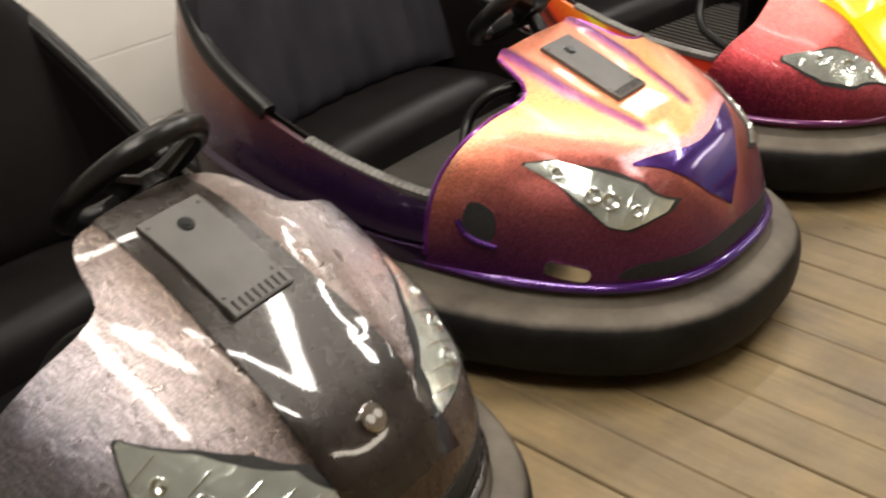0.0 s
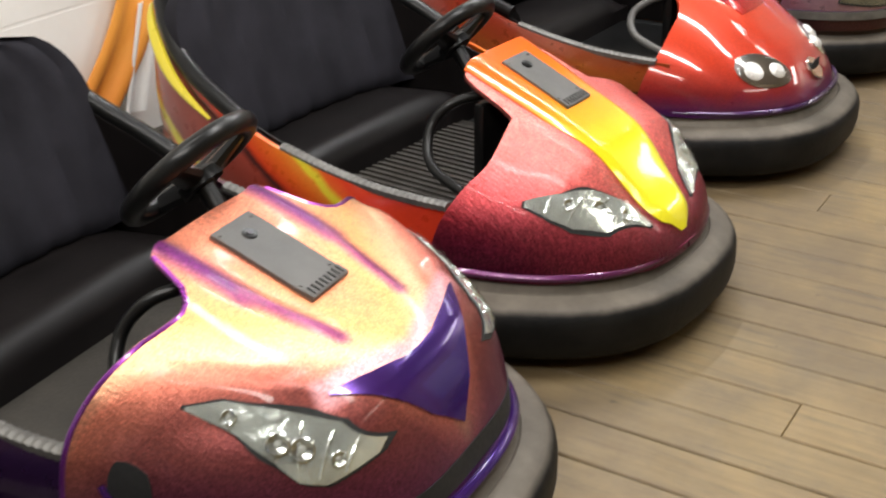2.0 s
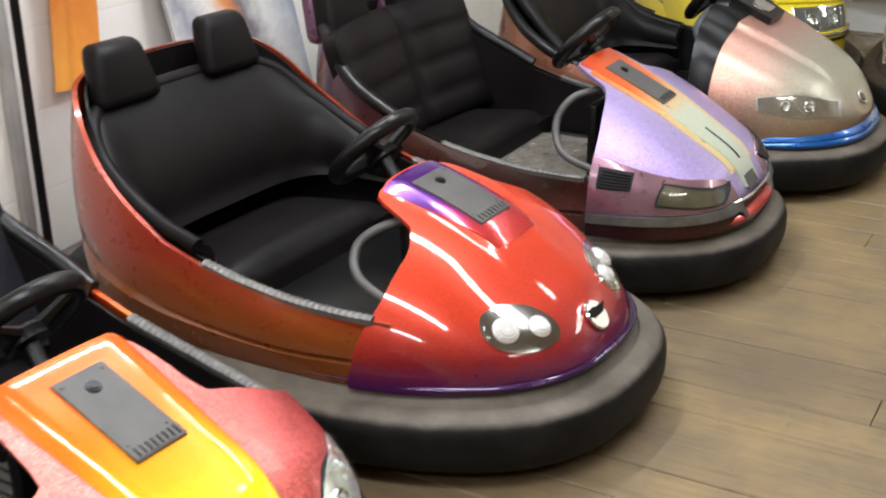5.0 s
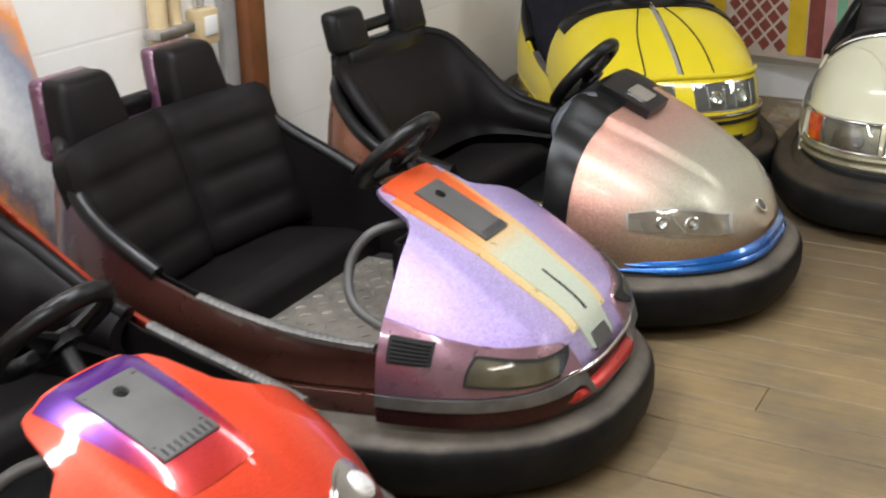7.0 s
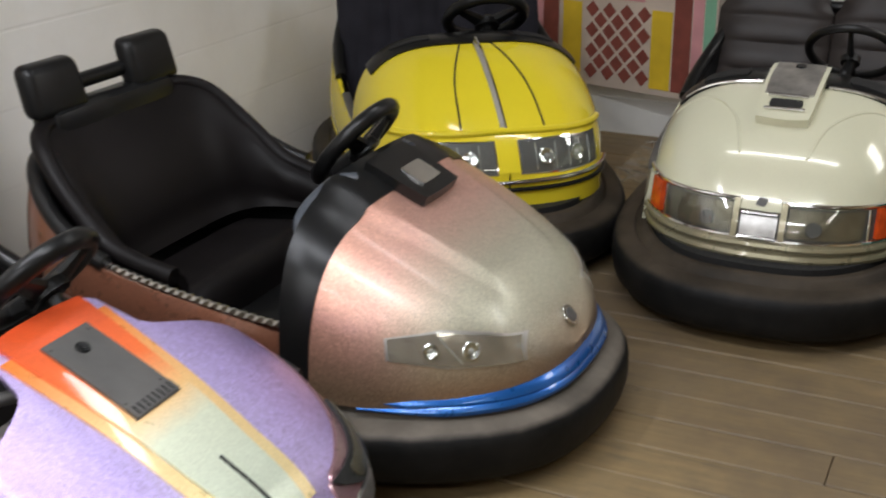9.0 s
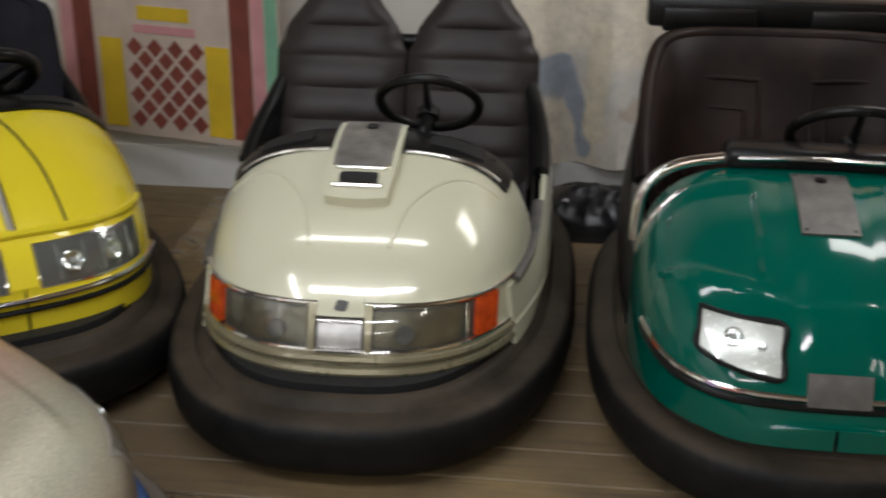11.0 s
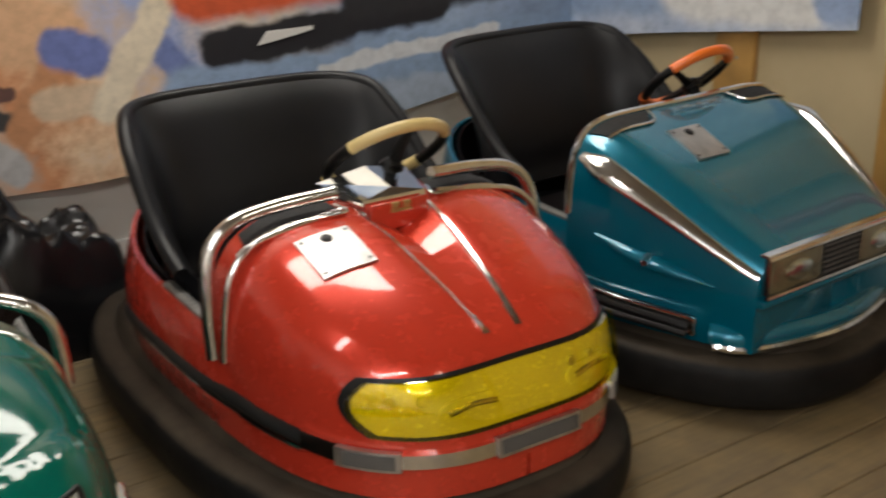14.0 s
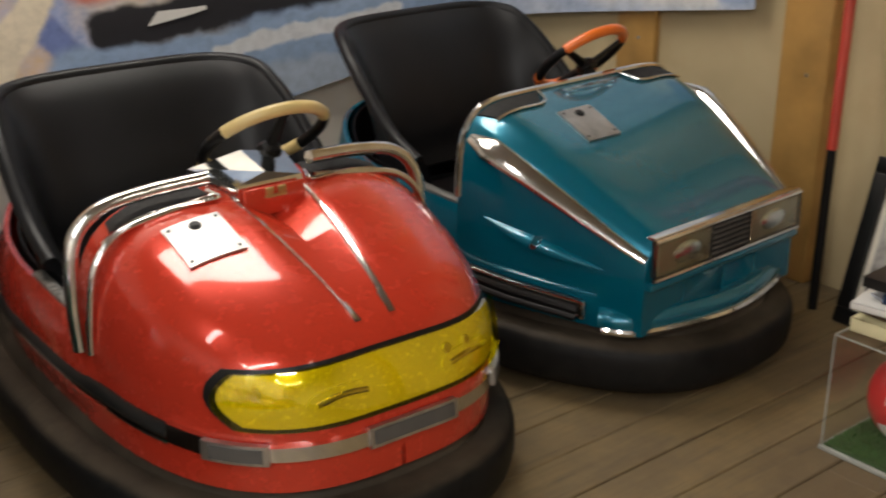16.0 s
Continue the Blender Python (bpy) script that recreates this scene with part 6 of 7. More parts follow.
    for k in range(6):
        part("grille_bar", *box(fx + 0.011, 0, 0.350 + 0.0135 * k, 0.006, 0.14, 0.005, 0.001), M["plate"], front)
    part("nose_lip", *box(fx - 0.012, 0, 0.318, 0.05, 0.585, 0.022, 0.008), teal, car)
    part("chin", *tube(curve([(0.56, -0.33, 0.225), (0.63, -0.27, 0.222), (0.685, 0, 0.22), (0.63, 0.27, 0.222), (0.56, 0.33, 0.225)], 8), 0.028, 10, flat=0.8), teal, car)
    part("chin_chrome", *tube(curve([(0.58, -0.34, 0.198), (0.65, -0.27, 0.196), (0.705, 0, 0.195), (0.65, 0.27, 0.196), (0.58, 0.34, 0.198)], 8), 0.011, 8), M["chrome"], car, "chrome chin strip")
    script = [h.with_normal("top", 0.192 + 0.006 * math.sin(k * 1.9), -0.09 + 0.20 * k / 40) for k in range(41)]
    part("script_mark", *tube([p + n * 0.006 for p, n in script], 0.0028, 6), M["chrome"], car, "small chrome script mark")
    dashboard(car, 0.17, 0.58, 0.6)
    steering(car, 0.05, 0.13, 0.69, 46, 0.13, spoke=3, grip=(M["orange_grip"], ((-60, 60), (120, 240))))


for build in (car_charcoal, car_sunset, car_flame, car_beetle, car_lilac, car_peach, car_yellow, car_cream, car_green, car_red, car_teal):
    build()

# ---- along the west wall ----
def upright(name, y0, y1, x_out, mat, label, category, z0=0.0, z1=CEIL, r=None):
    if r:
        geo = tube([(X0 + x_out, (y0 + y1) / 2, z0), (X0 + x_out, (y0 + y1) / 2, z1)], r, 14)
    else:
        geo = box(X0 + x_out / 2, (y0 + y1) / 2, (z0 + z1) / 2, x_out, y1 - y0, z1 - z0, 0.004)
    return tagged(part(name, *geo, mat), label, category)


upright("post", 6.60, 6.69, 0.07, M["brown"], "brown painted wooden post on the white wall", "post")
upright("conduit_board", 6.52, 6.59, 0.03, M["greypaint"], "pale grey board beside the brown post", "board")
upright("pipe", 6.165, 6.225, 0.05, M["cream"], "cream painted pipe on the white wall", "pipe", r=0.03)
upright("pipe", 6.245, 6.295, 0.05, M["cream"], "cream painted thinner pipe on the white wall", "pipe", r=0.022)
clip = thing("pipe_clip", "grey metal clip round the cream pipes", "clip")
part("clip_band", *box(X0 + 0.06, 6.23, 0.76, 0.07, 0.16, 0.03, 0.006), M["steel"], clip)
sock = thing("socket_box", "small yellowed socket box with cables on the white wall", "socket")
part("socket_body", *box(X0 + 0.03, 6.42, 0.74, 0.06, 0.09, 0.11, 0.008), M["cream"], sock)
part("socket_face", *box(X0 + 0.063, 6.42, 0.745, 0.006, 0.06, 0.06, 0.003), M["lampwhite"], sock)
for k, pts in enumerate(([(6.36, 2.2), (6.36, 1.3), (6.38, 0.98), (6.41, 0.80)], [(6.45, 2.2), (6.45, 1.2), (6.44, 0.95), (6.43, 0.80)], [(6.40, 0.69), (6.42, 0.55), (6.47, 0.40), (6.47, 0.05)])):
    part("cable", *tube(curve([(X0 + 0.025, y, z) for y, z in pts], 8), 0.006, 8), M["greypaint"], sock)


def airbrush(name, stops, scale=(1.2, 1.2, 1.2), band=(0, 0, 1), start=0.0, span=1.0, wobble=0.5, fine=0.12, rough=0.6, warp=2.0, strokes=()):
    """Soft sprayed scenery: colours in drifting bands."""
    m, nt, b, make, link = nodes_of(name)
    vec = coords(make, link)
    sep = make("SeparateXYZ")
    link(vec, sep.inputs[0])
    v = math_of(make, link, "MULTIPLY", sep.outputs[0], band[0])
    for k in (1, 2):
        v = math_of(make, link, "ADD", v, math_of(make, link, "MULTIPLY", sep.outputs[k], band[k]))
    n1 = noise_of(make, link, vec, warp, 6.0, 0.6)
    v = math_of(make, link, "ADD", v, math_of(make, link, "MULTIPLY", math_of(make, link, "SUBTRACT", n1, 0.5), wobble * 2))
    n2 = noise_of(make, link, vec, 24.0, 5.0, 0.65)
    v = math_of(make, link, "ADD", v, math_of(make, link, "MULTIPLY", math_of(make, link, "SUBTRACT", n2, 0.5), fine * 2))
    v = math_of(make, link, "DIVIDE", math_of(make, link, "SUBTRACT", v, start), span)
    r = ramp_of(make, stops)
    link(v, r.inputs[0])
    col = r.outputs[0]
    if strokes:
        # place along the cloth: x on the north wall, then on round the corner
        flat = make("CombineXYZ")
        s = math_of(make, link, "ADD", sep.outputs[0], math_of(make, link, "SUBTRACT", 9.22, sep.outputs[1]))
        n3 = noise_of(make, link, vec, 9.0, 5.0, 0.6)
        link(math_of(make, link, "ADD", s, math_of(make, link, "MULTIPLY", math_of(make, link, "SUBTRACT", n1, 0.5), 0.16)), flat.inputs[0])
        link(math_of(make, link, "ADD", sep.outputs[2], math_of(make, link, "MULTIPLY", math_of(make, link, "SUBTRACT", n3, 0.5), 0.07)), flat.inputs[1])
        for s0, z0, s1, z1, half, tint in strokes:
            col = stroke_on(make, link, flat.outputs[0], (s0, z0, 0), (s1, z1, 0), half, col, tint, 0.5)
        speck = ramp_of(make, [(0.32, (0.90, 0.90, 0.90)), (0.6, (1.15, 1.15, 1.15))])
        link(n2, speck.inputs[0])
        col = mix_of(make, link, 1.0, col, speck.outputs[0], "MULTIPLY")
    link(col, b.inputs["Base Color"])
    b.inputs["Roughness"].default_value = rough
    bump_of(make, link, b, n2, 0.2, 0.003)
    return m


orange_cloth = airbrush("orange_canvas", [(0.0, (0.72, 0.22, 0.02)), (0.6, (0.78, 0.34, 0.05)), (1.0, (0.55, 0.14, 0.02))], wobble=0.3)
grey_spray = airbrush("grey_orange_airbrush", [(0.0, (0.30, 0.12, 0.05)), (0.12, (0.70, 0.66, 0.60)), (0.28, (0.24, 0.25, 0.30)), (0.40, (0.66, 0.64, 0.60)), (0.50, (0.62, 0.22, 0.05)), (0.57, (0.14, 0.13, 0.15)), (0.68, (0.60, 0.59, 0.56)), (0.82, (0.22, 0.24, 0.30)), (0.92, (0.66, 0.25, 0.06)), (1.0, (0.72, 0.70, 0.66))], band=(0, 1.0, 0.45), start=5.28, span=0.80, wobble=0.14, fine=0.05)


def cloth_panel(name, label, category, mat, fn, cols=36, rows=16, thick=0.004):
    grid = []
    for i in range(rows + 1):
        row = []
        for j in range(cols + 1):
            p, n = fn(j / cols, i / rows)
            row.append((Vector(p), Vector(n).normalized()))
        grid.append(row)
    return tagged(part(name, *sheet(grid, thick), mat), label, category)


cloth_panel("orange_banner", "orange canvas banner hanging against the white wall", "banner", orange_cloth,
            lambda u, v: ((X0 + 0.03 + 0.012 * math.sin(u * 9 + 3 * v), 3.28 + 0.20 * u + 0.75 * v + 0.03 * math.sin(9 * v), 0.25 + 0.95 * v), (1, 0.1 * math.cos(u * 9), 0)))
cloth_panel("white_banner", "off-white canvas strip hanging beside the orange banner", "banner", M["lampwhite"],
            lambda u, v: ((X0 + 0.03 + 0.012 * math.sin(u * 7 + 1), 3.50 + 0.08 * u + 0.10 * v, 0.22 + 0.30 * v), (1, 0.1 * math.cos(u * 7), 0)))
cloth_panel("orange_banner", "narrow orange canvas strip hanging beside a dark cable", "banner", orange_cloth,
            lambda u, v: ((X0 + 0.05 + 0.015 * math.sin(u * 8), 4.68 + 0.15 * u + 0.02 * math.sin(5 * v), 0.60 + 1.0 * v), (1, 0.1 * math.cos(u * 8), 0)))
upright("cable", 4.585, 4.615, 0.03, M["black"], "thick black cable running up the white wall", "cable", z0=0.1, r=0.012)
upright("trunking", 4.54, 4.575, 0.025, M["greypaint"], "grey cable trunking on the white wall", "trunking")
cloth_panel("painted_board", "airbrushed grey and orange board leaning on the wall", "board", grey_spray,
            lambda u, v: ((X0 + 0.16 - 0.12 * v, 5.18 + 0.58 * u - 0.10 * v, 0.12 + 0.86 * v), (1, 0, 0.15)), thick=0.012)

# ---- along the north wall ----
slab("skirting_north", X0 + 0.02, Y1 - 0.018, 0.0, X1 - 0.02, Y1, 0.15, M["lampwhite"], "white painted skirting board")


def panel_sheet():
    """Fairground poster: yellow side bars, a brown lattice, pink and pale bands."""
    board = thing("poster_board", "fairground poster board with brown lattice and yellow bars", "poster", "", pose(-1.13, 9.11, 0.22, 0, 0, -14))
    cream_p = plain("poster_cream", (0.62, 0.52, 0.44), 0.6, vary=0.15, scale=8)
    brown_p = plain("poster_brown", (0.22, 0.055, 0.04), 0.6, vary=0.25, scale=12)
    yel = plain("poster_yellow", (0.72, 0.50, 0.02), 0.55, vary=0.15, scale=8)
    pink = plain("poster_pink", (0.62, 0.30, 0.32), 0.6, vary=0.15, scale=8)
    green_p = plain("poster_green", (0.22, 0.45, 0.30), 0.6, vary=0.15, scale=8)
    part("board", *box(0, 0, 0.55, 0.86, 0.012, 1.1, 0.002), cream_p, board)

    def bit(name, x, z, w, hh, mat, d=0.003):
        part(name, *box(x, -0.006 - d / 2, z, w, d, hh), mat, board)
    for x in (-0.215, 0.20):
        bit("yellow_bar", x, 0.18, 0.09, 0.31, yel)
    bit("brown_bar", 0.29, 0.50, 0.075, 0.95, brown_p)
    bit("brown_bar", -0.32, 0.50, 0.075, 0.95, brown_p)
    bit("pink_bar", 0.355, 0.55, 0.045, 1.05, pink)
    bit("pink_bar", -0.385, 0.55, 0.05, 1.05, pink)
    bit("green_bar", 0.405, 0.62, 0.045, 0.9, green_p)
    bit("yellow_plate", 0.0, 0.43, 0.20, 0.045, yel)
    bit("pink_line", 0.0, 0.375, 0.24, 0.028, pink)
    for i in range(7):
        for j in range(4):
            x, z = -0.12 + j * 0.08 + (0.04 if i % 2 else 0), 0.06 + i * 0.042
            if x > 0.15:
                continue
            vs = [(x - 0.031, -0.0085, z), (x, -0.0085, z - 0.033), (x + 0.031, -0.0085, z), (x, -0.0085, z + 0.033)]
            vs += [(a, -0.006, c) for a, b, c in vs]
            part("lozenge", vs, [(0, 1, 2, 3), (7, 6, 5, 4)] + [(k, (k + 1) % 4, 4 + (k + 1) % 4, 4 + k) for k in range(4)], brown_p, board, smooth=False)


panel_sheet()

mural = airbrush("mural_paint", [(0.0, (0.66, 0.58, 0.46)), (0.10, (0.70, 0.64, 0.54)), (0.17, (0.42, 0.46, 0.52)), (0.23, (0.70, 0.62, 0.48)), (0.30, (0.30, 0.17, 0.10)), (0.36, (0.62, 0.56, 0.48)), (0.43, (0.58, 0.26, 0.12)),
                 (0.48, (0.70, 0.52, 0.34)), (0.55, (0.28, 0.34, 0.55)), (0.62, (0.62, 0.54, 0.44)), (0.70, (0.22, 0.30, 0.46)), (0.80, (0.34, 0.44, 0.60)), (0.88, (0.26, 0.34, 0.50)), (1.0, (0.55, 0.58, 0.62))],
                 band=(1, 0, 0.35), start=0.0, span=4.2, wobble=0.42, fine=0.16, warp=2.6, strokes=(
    (0.10, 0.80, 0.55, 0.70, 0.22, (0.74, 0.68, 0.56)), (0.20, 0.50, 0.30, 0.22, 0.04, (0.34, 0.38, 0.44)), (0.40, 0.62, 0.34, 0.30, 0.06, (0.72, 0.66, 0.52)), (0.56, 0.70, 0.50, 0.35, 0.03, (0.50, 0.44, 0.36)),
    (0.90, 0.66, 1.25, 0.66, 0.05, (0.34, 0.40, 0.46)), (1.30, 0.68, 1.40, 0.62, 0.05, (0.50, 0.13, 0.06)),
    (1.42, 0.62, 1.60, 0.58, 0.035, (0.05, 0.05, 0.05)), (1.50, 0.66, 1.60, 0.66, 0.02, (0.12, 0.06, 0.05)), (1.48, 0.50, 1.58, 0.44, 0.05, (0.50, 0.50, 0.50)),
    (1.45, 0.90, 1.75, 0.80, 0.11, (0.62, 0.38, 0.22)), (1.62, 0.55, 1.74, 0.69, 0.055, (0.52, 0.25, 0.12)), (1.72, 0.62, 1.90, 0.60, 0.05, (0.60, 0.46, 0.32)),
    (1.76, 0.77, 1.84, 0.74, 0.06, (0.14, 0.18, 0.42)), (2.02, 0.72, 2.10, 0.62, 0.05, (0.15, 0.20, 0.42)), (2.08, 0.92, 1.86, 0.58, 0.045, (0.68, 0.60, 0.46)),
    (2.10, 0.56, 3.60, 0.60, 0.10, (0.26, 0.36, 0.52)), (2.30, 0.48, 3.30, 0.46, 0.06, (0.38, 0.45, 0.55)), (2.6, 0.60, 3.3, 0.64, 0.03, (0.62, 0.64, 0.66)),
    (2.18, 0.90, 3.4, 0.98, 0.11, (0.55, 0.09, 0.03)), (2.22, 0.70, 3.05, 0.765, 0.058, (0.014, 0.014, 0.018)), (2.75, 0.82, 3.35, 0.84, 0.085, (0.02, 0.02, 0.024)),
    (3.55, 0.80, 4.10, 0.85, 0.14, (0.24, 0.32, 0.46)), (4.22, 0.85, 4.70, 0.88, 0.13, (0.62, 0.62, 0.60)), (4.80, 0.85, 4.95, 0.9, 0.07, (0.26, 0.34, 0.50))))
FOLD = 3.66


def mural_at(u, v):
    """Canvas that runs along the north wall and bends into the east wall."""
    s = 0.02 + 4.90 * u
    low = profile([(0, 0.14), (0.6, 0.18), (1.2, 0.36), (2.6, 0.38), (3.3, 0.48), (3.97, 0.63), (4.92, 0.78)], s)
    z = low + (1.9 - low) * v
    wave = (0.025 + 0.03 * (1 - smoothstep(0.6, 1.0, s))) * math.sin(s * (8.0 + 12.0 * (1 - smoothstep(0.7, 1.0, s))) + 2.5 * v) * (1 - 0.4 * v) * (1 - smoothstep(2.6, 3.4, s)) + 0.06
    if s < FOLD:
        return (s, Y1 - wave, z), (0, -1, 0)
    return (X1 - wave, Y1 - 0.03 - (s - FOLD), z), (-1, 0, 0)


cloth_panel("painted_canvas", "large airbrushed canvas backdrop in blue, cream and rust", "backdrop painting", mural, mural_at, 130, 20)
white_p = airbrush("mural_white", [(0, (0.62, 0.60, 0.56)), (1, (0.70, 0.69, 0.66))], wobble=0.3)


def mural_mark(name, mat, corners, lift=0.006):
    """A flat painted shape on the canvas, given along its length and height."""
    grid = []
    for i in range(7):
        row = []
        for j in range(25):
            s_, t_ = j / 24, i / 6
            (a0, b0), (a1, b1), (a2, b2), (a3, b3) = corners
            s = (a0 * (1 - s_) + a1 * s_) * (1 - t_) + (a3 * (1 - s_) + a2 * s_) * t_
            z = (b0 * (1 - s_) + b1 * s_) * (1 - t_) + (b3 * (1 - s_) + b2 * s_) * t_
            low = mural_at((s - 0.02) / 4.90, 0)[0][2]
            p, n = mural_at((s - 0.02) / 4.90, (z - low) / (1.9 - low))
            row.append((Vector(p) + Vector(n) * lift, Vector(n)))
        grid.append(row)
    part(name, *sheet(grid, 0.004), mat, bpy.data.objects["painted_canvas"])


mural_mark("painted_fin", white_p, [(2.33, 0.703), (2.52, 0.735), (2.52, 0.746), (2.36, 0.744)], 0.004)

bin_bag = plain("black_bin_plastic", (0.008, 0.008, 0.009), 0.22, vary=0.3, scale=12, bump=0.1)
for hx, hy, w, d, tall, seed in ((1.47, 8.97, 0.54, 0.34, 0.45, 1.0), (0.31, 9.0, 0.46, 0.26, 0.16, 9.0)):
    grid = []
    for i in range(41):
        row = []
        for j in range(41):
            u, v = i / 20 - 1, j / 20 - 1
            crease = noise.noise(Vector((u * 1.6 + seed, v * 1.6, 0))) * 0.6 + 0.35 * abs(noise.noise(Vector((u * 3 + seed, v * 2.4, 3)))) + 0.16 * abs(noise.noise(Vector((u * 8, v * 6 + seed, 5))))
            z = tall * (max(0, 1 - abs(u) ** 3) * max(0, 1 - abs(v) ** 3)) ** 0.5 * (0.85 + 0.5 * crease)
            row.append((Vector((w * 0.5 * u + 0.02 * crease, d * 0.5 * v, max(0.003, z))), Vector((0, 0, 1))))
        grid.append(row)
    heap = part("tarpaulin", *sheet(grid, 0.002), bin_bag)
    heap.matrix_world = pose(hx, hy, 0)
    tagged(heap, "crumpled black plastic tarpaulin heaped against the canvas", "tarpaulin")

sheet_plastic = glass("clear_plastic_film", (0.93, 0.93, 0.92), 0.12)
film_sheet = cloth_panel("plastic_sheet", "crumpled clear plastic sheet on the floor", "plastic sheet", sheet_plastic,
                         lambda u, v: ((-0.98 + 0.34 * u, 8.55 + 0.55 * v, 0.012 + 0.03 * abs(noise.noise(Vector((u * 5, v * 7, 0))))), (0, 0, 1)), 30, 40, 0.002)
film_sheet.visible_shadow = False
cloth_panel("yellow_board", "olive yellow board against the white wall", "board", plain("olive_yellow", (0.42, 0.36, 0.04), 0.5, vary=0.2),
            lambda u, v: ((X0 + 0.05, 8.45 + 0.5 * u, 0.72 + 0.6 * v), (1, 0, 0)), 4, 4, 0.02)

# ---- along the east wall ----
for y0, y1, d in ((8.36, 8.52, 0.025), (7.70, 7.86, 0.05), (7.10, 7.24, 0.03), (5.6, 5.74, 0.03), (4.0, 4.14, 0.03)):
    ob = thing("batten", "varnished pine batten nailed up the beige wall", "batten", "wall battens")
    part("board", *box(X1 - d / 2, (y0 + y1) / 2, CEIL / 2, d, y1 - y0, CEIL, 0.004), M["pine"], ob)
    for zz in (0.25, 0.62, 1.0, 1.4, 1.9, 2.4):
        part("nail", *disc((X1 - d, (y0 + y1) / 2 + 0.02 * math.sin(zz * 9), zz), (-1, 0, 0), 0.006, 0.0015, 10, 0.0005), M["steel"], ob)

pole = thing("pole", "red and black painted pole leaning on the wall", "pole")
foot, head = Vector((3.52, 7.575, 0.0)), Vector((3.655, 7.655, 1.75))
mid = foot.lerp(head, 0.262)
part("lower_shaft", *tube([foot, mid], 0.0135, 12), M["black"], pole, "black lower half")
part("upper_shaft", *tube([mid, head], 0.0150, 12), plain("red_pole_paint", (0.50, 0.05, 0.03), 0.35, vary=0.15, coat=0.4), pole, "red upper half")

ob = part("wall_wire", *tube(curve([(X1 - 0.01, 7.43, 0.865), (X1 - 0.012, 7.30, 0.905), (X1 - 0.01, 7.12, 0.93), (X1 - 0.01, 6.6, 0.98)], 6), 0.0035, 6), M["black"])
tagged(ob, "thin dark wire on the beige wall", "wire")

frame_thing = thing("picture_frame", "dark framed black and white picture leaning on the wall", "picture frame", "", pose(3.50, 7.19, 0.0, 0, 16, 0))
for y, z, sy, sz in ((0, 0.022, 0.60, 0.044), (0, 0.448, 0.60, 0.044), (-0.278, 0.235, 0.044, 0.382), (0.278, 0.235, 0.044, 0.382)):
    part("frame_bar", *box(0, y, z, 0.025, sy, sz, 0.004), M["black"], frame_thing)
part("mount", *box(0.006, 0, 0.235, 0.006, 0.52, 0.39), plain("cream_card", (0.70, 0.66, 0.56), 0.7, vary=0.08), frame_thing)
part("print", *box(0.001, 0, 0.235, 0.006, 0.47, 0.34), airbrush("grey_print", [(0, (0.05, 0.05, 0.05)), (0.35, (0.22, 0.21, 0.20)), (0.6, (0.45, 0.43, 0.40)), (0.8, (0.30, 0.29, 0.27)), (1, (0.62, 0.60, 0.55))], band=(0, 0, 2), span=0.9, wobble=0.6, fine=0.4), frame_thing)

case = thing("display_case", "clear acrylic display case with artificial turf base", "display case", "", pose(3.02, 6.955, 0))
acrylic = cover("clear_acrylic")
acrylic_edge = plain("pale_acrylic_edge", (0.36, 0.37, 0.34), 0.25, vary=0.2)
for name, g in (("side_pane", box(-0.144, 0, 0.145, 0.004, 0.292, 0.27)), ("side_pane", box(0.144, 0, 0.145, 0.004, 0.292, 0.27)), ("side_pane", box(0, -0.144, 0.145, 0.284, 0.004, 0.27)),
                ("side_pane", box(0, 0.144, 0.145, 0.284, 0.004, 0.27)), ("top_pane", box(0, 0, 0.282, 0.292, 0.292, 0.004))):
    pane = part(name, *g, acrylic, case)
    pane.visible_shadow = False
part("case_base", *box(0, 0, 0.005, 0.30, 0.30, 0.01, 0.002), acrylic_edge, case)
for sx in (-0.1445, 0.1445):
    for sy in (-0.1445, 0.1445):
        part("pane_edge", *box(sx, sy, 0.146, 0.003, 0.003, 0.272), acrylic_edge, case)
    part("pane_edge", *box(sx, 0, 0.2835, 0.003, 0.289, 0.003), acrylic_edge, case)
    part("pane_edge", *box(0, sx, 0.2835, 0.289, 0.003, 0.003), acrylic_edge, case)
turf = []
rng = random.Random(4)
for k in range(2600):
    x, y = rng.uniform(-0.138, 0.138), rng.uniform(-0.138, 0.138)
    a, hh = rng.uniform(0, 6.28), rng.uniform(0.008, 0.016)
    d = Vector((math.cos(a), math.sin(a), 0)) * 0.0016
    t = Vector((rng.uniform(-0.006, 0.006), rng.uniform(-0.006, 0.006), hh))
    o = Vector((x, y, 0.0135))
    turf.append(([o - d, o + d, o + t], [(0, 1, 2)]))
tuft = part("turf", *join_geo(*turf), plain("artificial_grass", (0.05, 0.13, 0.025), 0.6, vary=0.5, scale=30), case, "short green artificial turf", smooth=False)
tuft["kind"] = "stuff"
part("turf_backing", *box(0, 0, 0.0125, 0.282, 0.282, 0.004), plain("turf_green", (0.03, 0.08, 0.018), 0.8, vary=0.4), case)

RB = 0.108
football = thing("football", "red football with white lettering and a white patch", "football", "", pose(3.03, 6.97, 0.018 + RB, 0, 0, 0))
redball = plain("red_ball_leather", (0.58, 0.02, 0.025), 0.3, vary=0.12, scale=12, coat=0.4, bump=0.1)
part("shell", *ball((0, 0, 0), RB, 40, 26), redball, football)
whiteball = plain("white_ball_print", (0.72, 0.70, 0.68), 0.4, vary=0.05)
face = Vector((-0.86, -0.40, 0)).normalized()
side_v = Vector((face.y, -face.x, 0))


